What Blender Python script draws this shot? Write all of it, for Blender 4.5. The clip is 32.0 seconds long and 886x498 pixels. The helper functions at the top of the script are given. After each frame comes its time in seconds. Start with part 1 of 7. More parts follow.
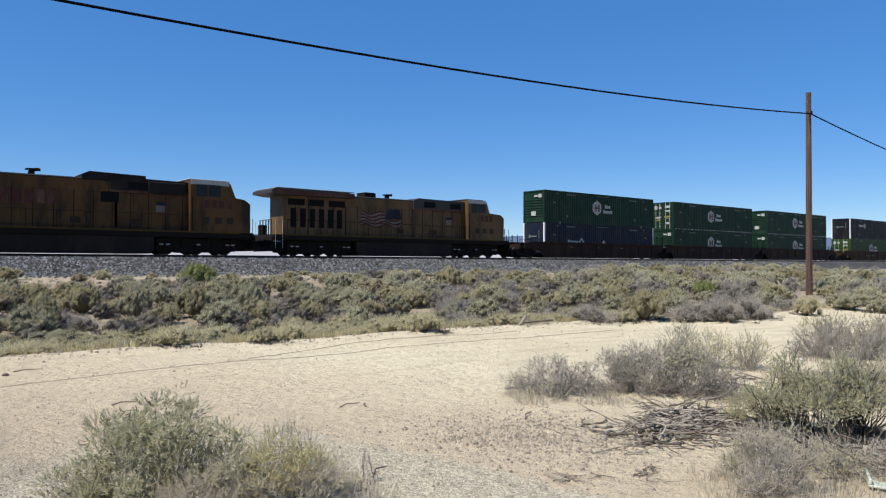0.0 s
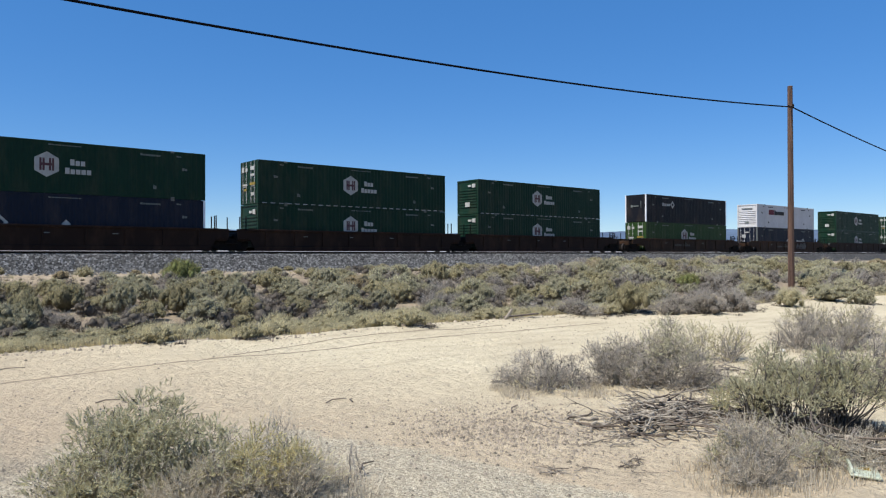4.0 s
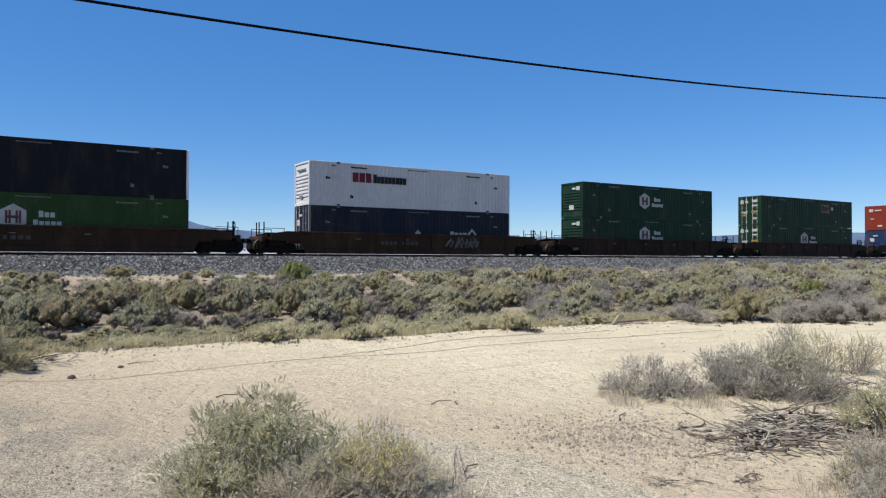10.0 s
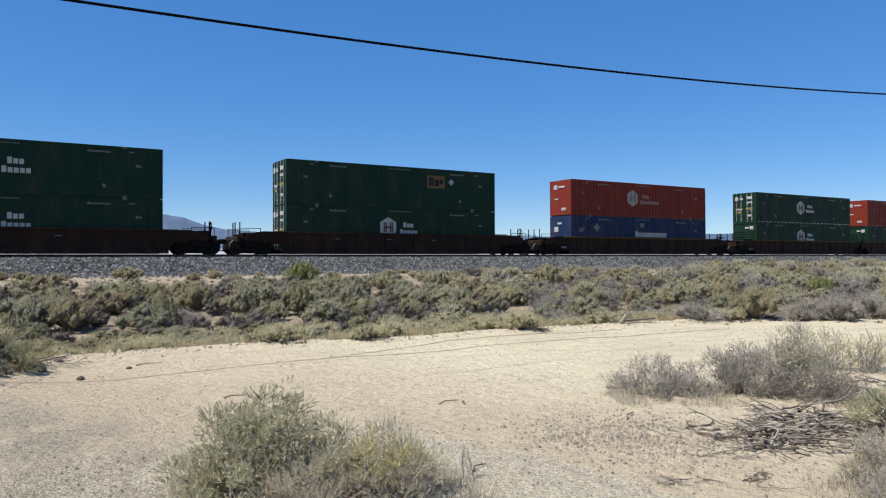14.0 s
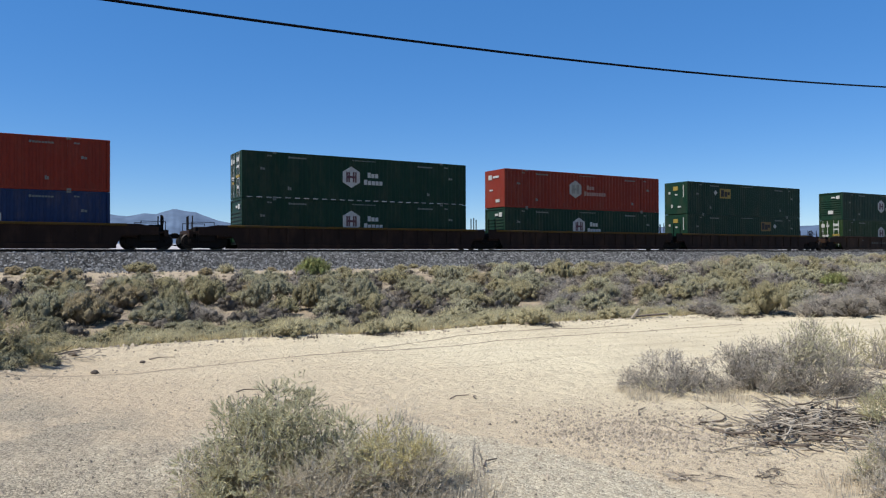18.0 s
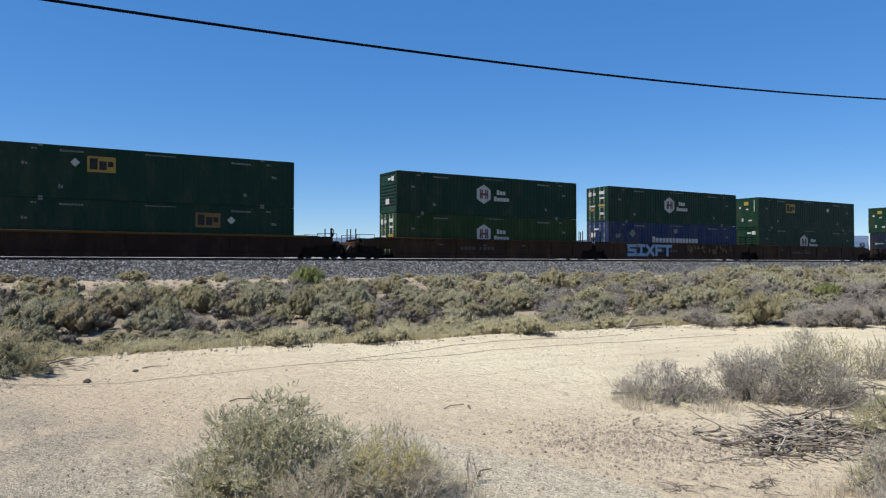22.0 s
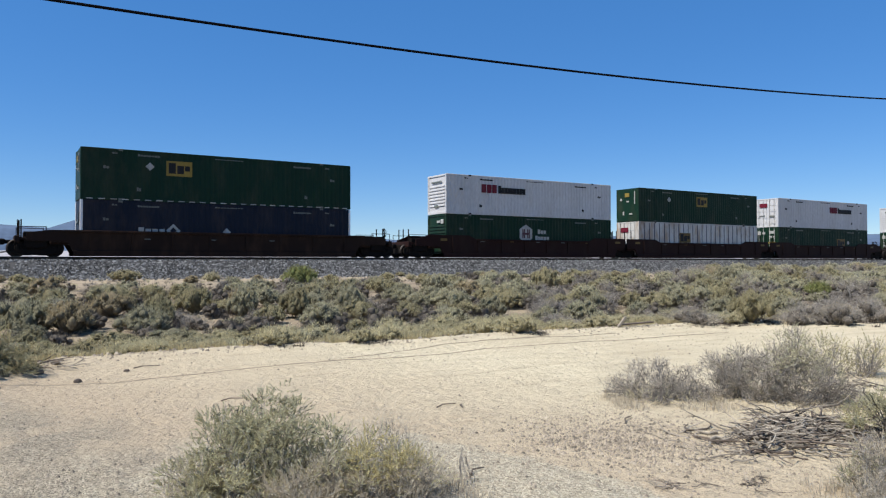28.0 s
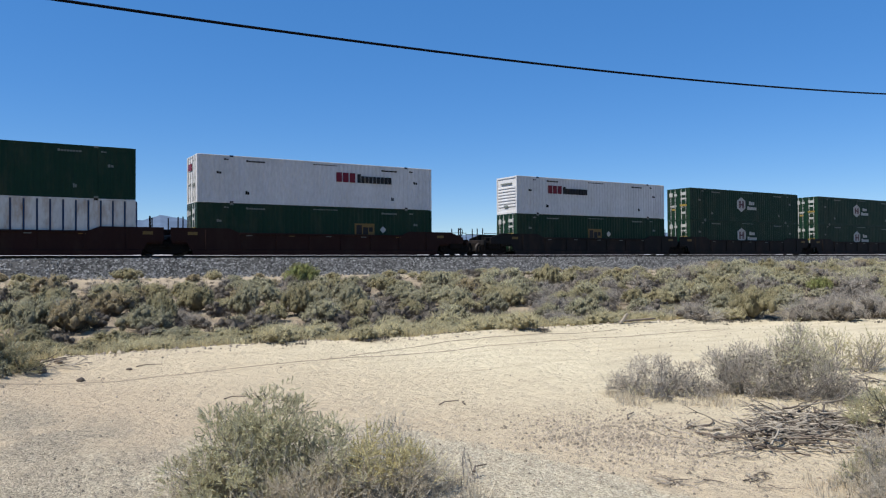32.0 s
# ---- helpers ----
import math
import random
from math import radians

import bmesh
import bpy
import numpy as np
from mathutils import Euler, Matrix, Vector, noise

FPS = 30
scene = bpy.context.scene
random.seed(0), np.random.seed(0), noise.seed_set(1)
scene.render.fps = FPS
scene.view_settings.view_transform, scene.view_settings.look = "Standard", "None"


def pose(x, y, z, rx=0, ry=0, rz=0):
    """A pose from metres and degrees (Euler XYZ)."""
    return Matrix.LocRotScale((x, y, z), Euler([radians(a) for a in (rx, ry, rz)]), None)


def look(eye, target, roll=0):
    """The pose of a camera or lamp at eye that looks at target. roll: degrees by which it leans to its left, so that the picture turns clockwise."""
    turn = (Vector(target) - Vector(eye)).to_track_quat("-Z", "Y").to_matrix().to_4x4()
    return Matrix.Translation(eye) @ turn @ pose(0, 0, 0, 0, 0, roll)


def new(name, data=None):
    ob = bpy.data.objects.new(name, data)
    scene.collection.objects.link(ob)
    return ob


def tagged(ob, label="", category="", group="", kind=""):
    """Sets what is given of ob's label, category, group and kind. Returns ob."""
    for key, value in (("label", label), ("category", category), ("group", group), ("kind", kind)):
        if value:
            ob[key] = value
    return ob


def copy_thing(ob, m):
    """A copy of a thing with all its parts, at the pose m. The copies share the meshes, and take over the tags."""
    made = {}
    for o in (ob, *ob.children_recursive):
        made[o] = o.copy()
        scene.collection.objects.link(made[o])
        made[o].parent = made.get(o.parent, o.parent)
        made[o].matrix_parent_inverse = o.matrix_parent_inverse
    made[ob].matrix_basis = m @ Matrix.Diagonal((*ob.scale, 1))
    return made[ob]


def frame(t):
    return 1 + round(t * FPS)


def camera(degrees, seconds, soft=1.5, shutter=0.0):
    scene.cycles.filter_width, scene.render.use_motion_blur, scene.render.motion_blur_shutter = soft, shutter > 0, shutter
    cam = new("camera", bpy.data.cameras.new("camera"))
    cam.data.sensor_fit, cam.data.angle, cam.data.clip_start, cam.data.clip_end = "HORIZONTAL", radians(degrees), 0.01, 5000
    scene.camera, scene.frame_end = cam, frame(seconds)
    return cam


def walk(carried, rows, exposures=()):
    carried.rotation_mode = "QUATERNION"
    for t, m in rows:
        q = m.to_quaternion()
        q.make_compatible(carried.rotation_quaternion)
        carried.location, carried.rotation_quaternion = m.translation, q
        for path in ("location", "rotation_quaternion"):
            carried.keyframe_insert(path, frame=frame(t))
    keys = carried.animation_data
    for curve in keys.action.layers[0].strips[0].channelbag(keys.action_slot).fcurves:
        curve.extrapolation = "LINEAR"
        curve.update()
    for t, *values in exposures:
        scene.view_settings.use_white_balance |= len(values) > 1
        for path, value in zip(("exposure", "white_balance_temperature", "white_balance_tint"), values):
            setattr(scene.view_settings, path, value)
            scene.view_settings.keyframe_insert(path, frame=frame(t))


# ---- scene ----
# World: x runs along the railway, y across it towards the train, z up. The camera stands on the sandy lot.
EYE = (0.0, 0.0, 1.60)
RAIL_Z = 1.98        # top of rail
TRACK_Y = 45.98      # centre line of the track
FACE_Y = 1.30        # half the width of a container

cam = camera(62.1, 32.0, soft=1.2)

# seconds, heading from the track's normal, tilt, lean (degrees)
PATH = [
    (0, 39.10, 1.01, 0.21), (0.5, 39.19, 0.93, 0.13), (1, 39.38, 0.84, 0.22), (1.5, 39.52, 0.60, 0.14), (2, 39.83, 0.50, 0.07),
    (2.5, 39.96, 0.50, -0.20), (3, 40.11, 0.54, -0.35), (3.5, 40.24, 0.56, -0.17), (5.5, 40.13, 0.71, -0.41), (6, 40.07, 0.67, -0.43),
    (6.5, 39.98, 0.67, -0.32), (7, 39.77, 0.72, -0.24), (7.5, 39.28, 0.75, -0.33), (8, 38.30, 0.77, -0.51), (8.5, 36.60, 0.86, -0.49),
    (9, 34.57, 0.92, -0.16), (9.5, 33.03, 0.89, 0.09), (10, 32.06, 0.86, 0.11), (10.5, 32.13, 0.83, 0.00), (11, 32.00, 0.84, 0.06),
    (11.5, 31.75, 0.83, 0.17), (12, 31.72, 0.90, 0.10), (12.5, 31.43, 0.91, -0.16), (13, 31.16, 0.89, -0.42), (13.5, 31.27, 0.81, -0.39),
    (14, 31.55, 0.84, -0.22), (14.5, 31.43, 0.88, -0.45), (16.5, 30.70, 0.64, -0.71), (17, 30.63, 0.56, -0.45), (17.5, 30.66, 0.47, -0.31),
    (18, 30.68, 0.46, -0.17), (18.5, 30.61, 0.49, -0.30), (19, 30.52, 0.54, -0.22), (19.5, 30.44, 0.66, -0.13), (20, 30.62, 0.81, 0.05),
    (20.5, 30.66, 0.89, 0.03), (21, 30.82, 0.96, 0.10), (21.5, 30.91, 1.07, 0.04), (22, 31.08, 1.18, 0.01), (22.5, 31.11, 1.23, -0.06),
    (23, 31.19, 1.27, 0.11), (23.5, 31.24, 1.25, 0.01), (24, 31.31, 1.26, -0.26), (24.5, 31.40, 1.27, -0.14), (25, 31.45, 1.28, 0.07),
    (25.5, 31.55, 1.28, -0.06), (27.5, 31.65, 1.06, -0.22), (28, 31.69, 1.09, -0.08), (28.5, 31.74, 1.10, -0.06), (29, 31.74, 1.10, -0.04),
    (29.5, 31.73, 1.11, 0.10), (30, 31.64, 1.04, 0.05), (30.5, 31.58, 0.96, -0.11), (31, 31.54, 0.90, -0.16), (31.5, 31.53, 0.88, -0.34),
    (32, 31.56, 0.89, -0.33),
]


def aim(heading, tilt, lean):
    a, b = radians(heading), radians(tilt)
    ahead = Vector((math.sin(a) * math.cos(b), math.cos(a) * math.cos(b), math.sin(b)))
    return look(EYE, Vector(EYE) + ahead, lean)


walk(cam, [(t, aim(a, b, c)) for t, a, b, c in PATH])

# metres that the train has gone, second by second, and where each car's load begins at the start
TRAVEL = [0.00, 11.21, 22.57, 34.06, 45.60, 57.22, 68.94, 80.78, 92.72, 104.79, 116.91, 129.06, 141.29, 153.58, 165.99, 178.49, 191.10, 203.82, 216.62, 229.40, 242.06, 255.19, 268.37, 281.73, 295.13, 308.72, 322.39, 336.11, 349.92, 363.86, 377.93, 392.10, 406.32]
CAR_X = [47.81, 67.50, 87.23, 111.05, 134.71, 158.28, 181.83, 205.43, 228.91, 248.46, 268.15, 291.58, 311.14, 330.55, 354.15, 377.77, 397.16, 416.69, 440.36, 459.84, 479.50]


# ---------------------------------------------------------------- light
SUN_AZ, SUN_EL = radians(-86.0), radians(55.0)
sky = bpy.data.worlds.new("sky")
scene.world = sky
sky.use_nodes = True
nt = sky.node_tree
bg = nt.nodes["Background"]
tex = nt.nodes.new("ShaderNodeTexSky")
tex.sky_type, tex.sun_disc = "NISHITA", False
tex.sun_elevation, tex.sun_rotation = SUN_EL, SUN_AZ
tex.altitude, tex.air_density, tex.dust_density, tex.ozone_density = 900.0, 0.92, 0.0, 2.8
deep = nt.nodes.new("ShaderNodeHueSaturation")     # saturation raised and hue shifted for a deeper blue
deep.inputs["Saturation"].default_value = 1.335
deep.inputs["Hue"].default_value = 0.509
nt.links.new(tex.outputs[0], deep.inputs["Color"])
even = nt.nodes.new("ShaderNodeMix")               # flat blue mixed in to level the sky's gradient
even.data_type = "RGBA"
even.inputs["Factor"].default_value = 0.43
even.inputs["B"].default_value = (0.66, 2.15, 5.0, 1)
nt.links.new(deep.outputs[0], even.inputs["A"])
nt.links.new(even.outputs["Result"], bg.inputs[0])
bg.inputs[1].default_value = 0.108
sun = new("sun", bpy.data.lights.new("sun", "SUN"))
sun.data.energy, sun.data.angle, sun.data.color = 5.0, radians(0.55), (1.0, 0.965, 0.90)
toward = Vector((math.sin(SUN_AZ) * math.cos(SUN_EL), math.cos(SUN_AZ) * math.cos(SUN_EL), math.sin(SUN_EL)))
sun.matrix_world = look(toward * 100, (0, 0, 0))
scene.view_settings.exposure = 0.36

# ---------------------------------------------------------------- materials
def material(name, base, rough=0.7, metal=0.0, second=None, scale=2.0, amount=0.5, grain=40.0, bump=0.2, dirt=None,
             dirt_scale=0.6, dirt_amount=0.0, vary=0.0, stretch=(1, 1, 1), island=0.0, spec=0.4, thin=0.0):
    """A surface with a large and a fine variation of colour, a fine relief, and patches of dirt."""
    m = bpy.data.materials.new(name)
    m.use_nodes = True
    n, l = m.node_tree.nodes, m.node_tree.links
    b = n["Principled BSDF"]
    b.inputs["Roughness"].default_value, b.inputs["Metallic"].default_value = rough, metal
    b.inputs["Specular IOR Level"].default_value = spec
    co = n.new("ShaderNodeTexCoord")
    mp = n.new("ShaderNodeMapping")
    mp.inputs["Scale"].default_value = stretch
    l.new(co.outputs["Object"], mp.inputs["Vector"])
    big = n.new("ShaderNodeTexNoise")
    big.inputs["Scale"].default_value, big.inputs["Detail"].default_value = scale, 6
    l.new(mp.outputs[0], big.inputs["Vector"])
    fine = n.new("ShaderNodeTexNoise")
    fine.inputs["Scale"].default_value, fine.inputs["Detail"].default_value = grain, 3
    l.new(mp.outputs[0], fine.inputs["Vector"])
    ramp = n.new("ShaderNodeMapRange")
    ramp.inputs["From Min"].default_value, ramp.inputs["From Max"].default_value = 0.35, 0.68
    l.new(big.outputs["Fac"], ramp.inputs["Value"])
    mixa = n.new("ShaderNodeMix")
    mixa.data_type = "RGBA"
    second = second or tuple(c * 0.7 for c in base)
    mixa.inputs["A"].default_value, mixa.inputs["B"].default_value = (*base, 1), (*second, 1)
    sc = n.new("ShaderNodeMath")
    sc.operation = "MULTIPLY"
    sc.inputs[1].default_value = amount
    l.new(ramp.outputs[0], sc.inputs[0])
    l.new(sc.outputs[0], mixa.inputs["Factor"])
    hsv = n.new("ShaderNodeHueSaturation")
    l.new(mixa.outputs["Result"], hsv.inputs["Color"])
    val = n.new("ShaderNodeMapRange")
    val.inputs["To Min"].default_value, val.inputs["To Max"].default_value = 0.78, 1.22
    l.new(fine.outputs["Fac"], val.inputs["Value"])
    last = val.outputs[0]
    for k, kind, out in ((vary, "ShaderNodeObjectInfo", "Random"), (island, "ShaderNodeNewGeometry", "Random Per Island")):
        if not k:
            continue
        rnd = n.new(kind)
        vr = n.new("ShaderNodeMapRange")
        vr.inputs["To Min"].default_value, vr.inputs["To Max"].default_value = 1 - k, 1 + k
        l.new(rnd.outputs[out], vr.inputs["Value"])
        mu = n.new("ShaderNodeMath")
        mu.operation = "MULTIPLY"
        l.new(last, mu.inputs[0]), l.new(vr.outputs[0], mu.inputs[1])
        last = mu.outputs[0]
    l.new(last, hsv.inputs["Value"])
    colour = hsv.outputs["Color"]
    if dirt:
        dn = n.new("ShaderNodeTexNoise")
        dn.inputs["Scale"].default_value, dn.inputs["Detail"].default_value, dn.inputs["Roughness"].default_value = dirt_scale, 8, 0.65
        l.new(mp.outputs[0], dn.inputs["Vector"])
        dr = n.new("ShaderNodeMapRange")
        dr.inputs["From Min"].default_value, dr.inputs["From Max"].default_value = 0.48, 0.66
        dr.inputs["To Max"].default_value = dirt_amount
        l.new(dn.outputs["Fac"], dr.inputs["Value"])
        dm = n.new("ShaderNodeMix")
        dm.data_type = "RGBA"
        dm.inputs["B"].default_value = (*dirt, 1)
        l.new(dr.outputs[0], dm.inputs["Factor"]), l.new(colour, dm.inputs["A"])
        colour = dm.outputs["Result"]
    l.new(colour, b.inputs["Base Color"])
    if thin:
        # light that passes through a thin leaf
        tl, ms = n.new("ShaderNodeBsdfTranslucent"), n.new("ShaderNodeMixShader")
        ms.inputs[0].default_value = thin
        l.new(colour, tl.inputs["Color"])
        l.new(b.outputs[0], ms.inputs[1]), l.new(tl.outputs[0], ms.inputs[2])
        l.new(ms.outputs[0], n["Material Output"].inputs["Surface"])
    if bump:
        bp = n.new("ShaderNodeBump")
        bp.inputs["Strength"].default_value, bp.inputs["Distance"].default_value = bump, 0.02
        l.new(fine.outputs["Fac"], bp.inputs["Height"])
        l.new(bp.outputs[0], b.inputs["Normal"])
    return m


def painted(name, base, dirt=(0.16, 0.11, 0.07), amount=0.35, rough=0.5):
    return material(name, base, rough, 0.0, tuple(c * 0.82 for c in base), 0.7, 0.6, 9.0, 0.04, dirt, 0.9, amount, stretch=(1, 1, 0.35), spec=0.12)


MAT = {
    "green": painted("green_paint", (0.0054, 0.0258, 0.0140), amount=0.10),
    "light_green": painted("light_green_paint", (0.0200, 0.0490, 0.0125), amount=0.14),
    "dull_green": painted("dull_olive_green_paint", (0.0125, 0.034, 0.0095), amount=0.14),
    "navy": painted("navy_paint", (0.0075, 0.0120, 0.0235), amount=0.12),
    "black_navy": painted("black_navy_paint", (0.0065, 0.0075, 0.0105), amount=0.12),
    "red": painted("red_orange_paint", (0.165, 0.0225, 0.0115), amount=0.12),
    "blue": painted("blue_paint", (0.0115, 0.0250, 0.0680), amount=0.2),
    "white": painted("white_paint", (0.50, 0.497, 0.50), (0.42, 0.36, 0.28), 0.18),
    "dirty_white": painted("rust_streaked_white_paint", (0.50, 0.49, 0.46), (0.27, 0.16, 0.08), 0.8),
    "post_white": painted("bright_post_paint", (0.72, 0.72, 0.72), amount=0.12),
    "mark_white": painted("white_marking", (0.38, 0.375, 0.35), amount=0.2),
    "mark_dim": painted("worn_dark_marking", (0.06, 0.055, 0.05), amount=0.5),
    "mark_pale": painted("yellowed_white_marking", (0.30, 0.285, 0.24), (0.2, 0.16, 0.12), 0.5),
    "mark_faded": painted("faded_badge_ink", (0.19, 0.18, 0.15), (0.2, 0.16, 0.12), 0.5),
    "mark_pink": painted("faded_pink_lettering", (0.26, 0.16, 0.13), amount=0.4),
    "mark_grey": painted("faded_marking", (0.135, 0.15, 0.14), amount=0.3),
    "mark_yellow": painted("yellow_marking", (0.25, 0.175, 0.04), amount=0.2),
    "mark_old_yellow": painted("faded_yellow_marking", (0.14, 0.09, 0.03), amount=0.3),
    "mark_red": painted("red_marking", (0.13, 0.012, 0.026), amount=0.1),
    "mark_maroon": painted("faded_maroon_badge_ink", (0.085, 0.036, 0.042), amount=0.2),
    "mark_black": painted("black_marking", (0.015, 0.015, 0.017), amount=0.1),
    "mark_blue": painted("dark_blue_strip", (0.02, 0.045, 0.10), amount=0.1),
    "spray_blue": painted("pale_blue_spray_paint", (0.20, 0.31, 0.40), amount=0.35),
    "spray_grey": painted("grey_spray_paint", (0.13, 0.125, 0.12), amount=0.5),
    "spray_dark": painted("dark_blue_spray_paint", (0.03, 0.05, 0.11), amount=0.25),
    "spray_ochre": painted("ochre_spray_paint", (0.12, 0.075, 0.04), amount=0.5),
    "tape": material("reflective_tape", (0.36, 0.35, 0.33), 0.4, bump=0.0, vary=0.35),
    "rust_brown": painted("brown_car_paint", (0.0330, 0.0175, 0.0098), (0.070, 0.036, 0.019), 0.75, 0.7),
    "dark_brown": painted("dark_brown_car_paint", (0.0200, 0.0105, 0.0070), (0.046, 0.024, 0.014), 0.7, 0.7),
    "dark_red": painted("dark_red_car_paint", (0.0225, 0.0085, 0.0065), (0.03, 0.017, 0.012), 0.6, 0.7),
    "black_car": painted("black_car_paint", (0.0132, 0.0114, 0.0108), (0.05, 0.03, 0.02), 0.4, 0.7),
    "sill_yellow": painted("worn_yellow_sill_paint", (0.0780, 0.0450, 0.0084), (0.05, 0.035, 0.02), 0.8, 0.7),
    "steel_dark": material("grimy_steel", (0.010, 0.009, 0.0085), 0.8, 0.0, (0.016, 0.011, 0.008), 3, 0.6, 30, 0.1, spec=0.08),
    "wheel": material("wheel_steel", (0.022, 0.016, 0.013), 0.6, 0.2, (0.03, 0.02, 0.015), 4, 0.6, 30, 0.1),
    "loco_yellow": material("weathered_yellow_engine_paint", (0.128, 0.076, 0.031), 0.5, 0, (0.08, 0.046, 0.021), 0.8, 0.9, 9.0, 0.04, (0.028, 0.020, 0.014), 1.1, 0.8, stretch=(1, 1, 0.28), spec=0.12),
    "loco_dull": material("dull_brown_yellow_engine_paint", (0.098, 0.049, 0.016), 0.5, 0, (0.06, 0.030, 0.012), 0.8, 0.9, 9.0, 0.04, (0.014, 0.010, 0.008), 1.1, 0.85, stretch=(1, 1, 0.28), spec=0.12),
    "loco_grime": painted("grimy_brown_vent", (0.03, 0.02, 0.012), (0.015, 0.011, 0.008), 0.7),
    "loco_seam": material("black_door_seams", (0.012, 0.009, 0.006), 0.8, bump=0.0, spec=0.05),
    "flag_white": painted("faded_white_stripe", (0.165, 0.13, 0.105), (0.05, 0.035, 0.025), 0.7),
    "flag_red": painted("faded_red_flag_stripe", (0.085, 0.022, 0.015), (0.03, 0.02, 0.012), 0.9),
    "loco_red": painted("faded_red_stripe", (0.066, 0.022, 0.015), amount=0.6),
    "loco_grey": painted("grey_engine_roof", (0.045, 0.045, 0.043), (0.035, 0.03, 0.027), 0.6, 0.55),
    "loco_white": painted("grimy_white_cab_roof", (0.34, 0.34, 0.32), amount=0.5),
    "grille": material("black_grille", (0.007, 0.007, 0.0075), 0.8, 0.0, spec=0.08, bump=0.3, grain=90),
    "glass": material("dark_cab_glass", (0.008, 0.009, 0.011), 0.22, 0.0, bump=0.0, spec=0.2),
    "rail": material("rail_steel", (0.055, 0.040, 0.032), 0.55, 0.6, (0.03, 0.02, 0.015), 2, 0.5, 40, 0.1),
    "rail_head": material("polished_rail_head", (0.55, 0.54, 0.52), 0.22, 1.0, bump=0.02),
    "sleeper": material("concrete_sleeper", (0.20, 0.19, 0.175), 0.9, 0, (0.12, 0.11, 0.10), 3, 0.6, 60, 0.3, vary=0.15),
    "pole": material("creosoted_pole_wood", (0.13, 0.072, 0.048), 0.85, 0, (0.045, 0.026, 0.02), 2.2, 0.95, 25, 0.7, stretch=(7, 7, 0.25)),
    "cable": material("black_cable", (0.004, 0.004, 0.006), 0.8, bump=0.0, spec=0.05),
    "dead_wood": material("sun_bleached_wood", (0.33, 0.285, 0.222), 0.9, 0, (0.14, 0.116, 0.09), 4, 0.8, 40, 0.5, vary=0.4),
    "dark_wood": material("dry_dark_wood", (0.14, 0.11, 0.085), 0.9, 0, (0.07, 0.054, 0.042), 4, 0.7, 40, 0.5, vary=0.3),
    "twig_grey": material("grey_twigs", (0.34, 0.305, 0.26), 0.9, 0, (0.18, 0.16, 0.138), 3, 0.6, 30, 0.1, island=0.35, spec=0.1),
    "leaf_sage": material("sage_leaves", (0.475, 0.44, 0.285), 0.85, 0, (0.36, 0.335, 0.215), 3, 0.6, 20, 0.0, island=0.22, vary=0.2, thin=0.14, spec=0.06),
    # the _inner tones are leaf colours darkened for shade inside the clumps
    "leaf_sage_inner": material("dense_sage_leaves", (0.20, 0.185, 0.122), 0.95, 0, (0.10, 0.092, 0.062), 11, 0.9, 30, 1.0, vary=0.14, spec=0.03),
    "leaf_olive": material("olive_leaves", (0.455, 0.405, 0.235), 0.85, 0, (0.34, 0.305, 0.178), 3, 0.6, 20, 0.0, island=0.22, vary=0.2, thin=0.14, spec=0.06),
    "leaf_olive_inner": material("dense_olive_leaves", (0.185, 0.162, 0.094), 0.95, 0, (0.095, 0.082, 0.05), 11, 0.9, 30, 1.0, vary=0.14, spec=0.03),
    "leaf_rust": material("dry_rusty_leaves", (0.46, 0.375, 0.22), 0.85, 0, (0.34, 0.28, 0.168), 3, 0.6, 20, 0.0, island=0.22, vary=0.14, thin=0.12, spec=0.06),
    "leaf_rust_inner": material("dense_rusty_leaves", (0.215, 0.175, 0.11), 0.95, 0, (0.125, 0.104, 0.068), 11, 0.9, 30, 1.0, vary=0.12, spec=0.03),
    # dead twigs, toned so dark that they also carry shade between shrubs
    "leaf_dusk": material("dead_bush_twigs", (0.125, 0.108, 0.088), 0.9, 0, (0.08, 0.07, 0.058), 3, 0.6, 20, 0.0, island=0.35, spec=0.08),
    "leaf_straw": material("straw_leaves", (0.58, 0.515, 0.32), 0.85, 0, (0.44, 0.40, 0.245), 3, 0.6, 20, 0.0, island=0.25, vary=0.15, thin=0.35, spec=0.06),
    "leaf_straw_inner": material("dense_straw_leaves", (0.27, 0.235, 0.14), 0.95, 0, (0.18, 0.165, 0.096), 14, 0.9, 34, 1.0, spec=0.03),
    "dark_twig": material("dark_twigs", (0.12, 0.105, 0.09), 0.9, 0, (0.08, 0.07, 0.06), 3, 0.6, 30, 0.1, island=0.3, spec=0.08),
    "leaf_green": material("green_leaves", (0.29, 0.285, 0.12), 0.85, 0, (0.20, 0.205, 0.08), 3, 0.6, 20, 0.0, island=0.25, thin=0.3, spec=0.06),
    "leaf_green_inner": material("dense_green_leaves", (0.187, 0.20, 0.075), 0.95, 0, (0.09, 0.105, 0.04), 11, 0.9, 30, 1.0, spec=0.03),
    "leaf_grey": material("grey_brush_leaves", (0.40, 0.357, 0.30), 0.85, 0, (0.27, 0.24, 0.202), 3, 0.6, 20, 0.0, island=0.3, vary=0.12, thin=0.22, spec=0.1),
    "leaf_yellow": material("yellow_flower_tips", (0.55, 0.475, 0.25), 0.8, 0, (0.45, 0.39, 0.215), 3, 0.6, 20, 0.0, island=0.3, thin=0.35, spec=0.1),
    "pale_sage": material("pale_sage_leaves", (0.545, 0.51, 0.335), 0.85, 0, (0.44, 0.41, 0.27), 3, 0.6, 20, 0.0, island=0.28, thin=0.46, spec=0.06),
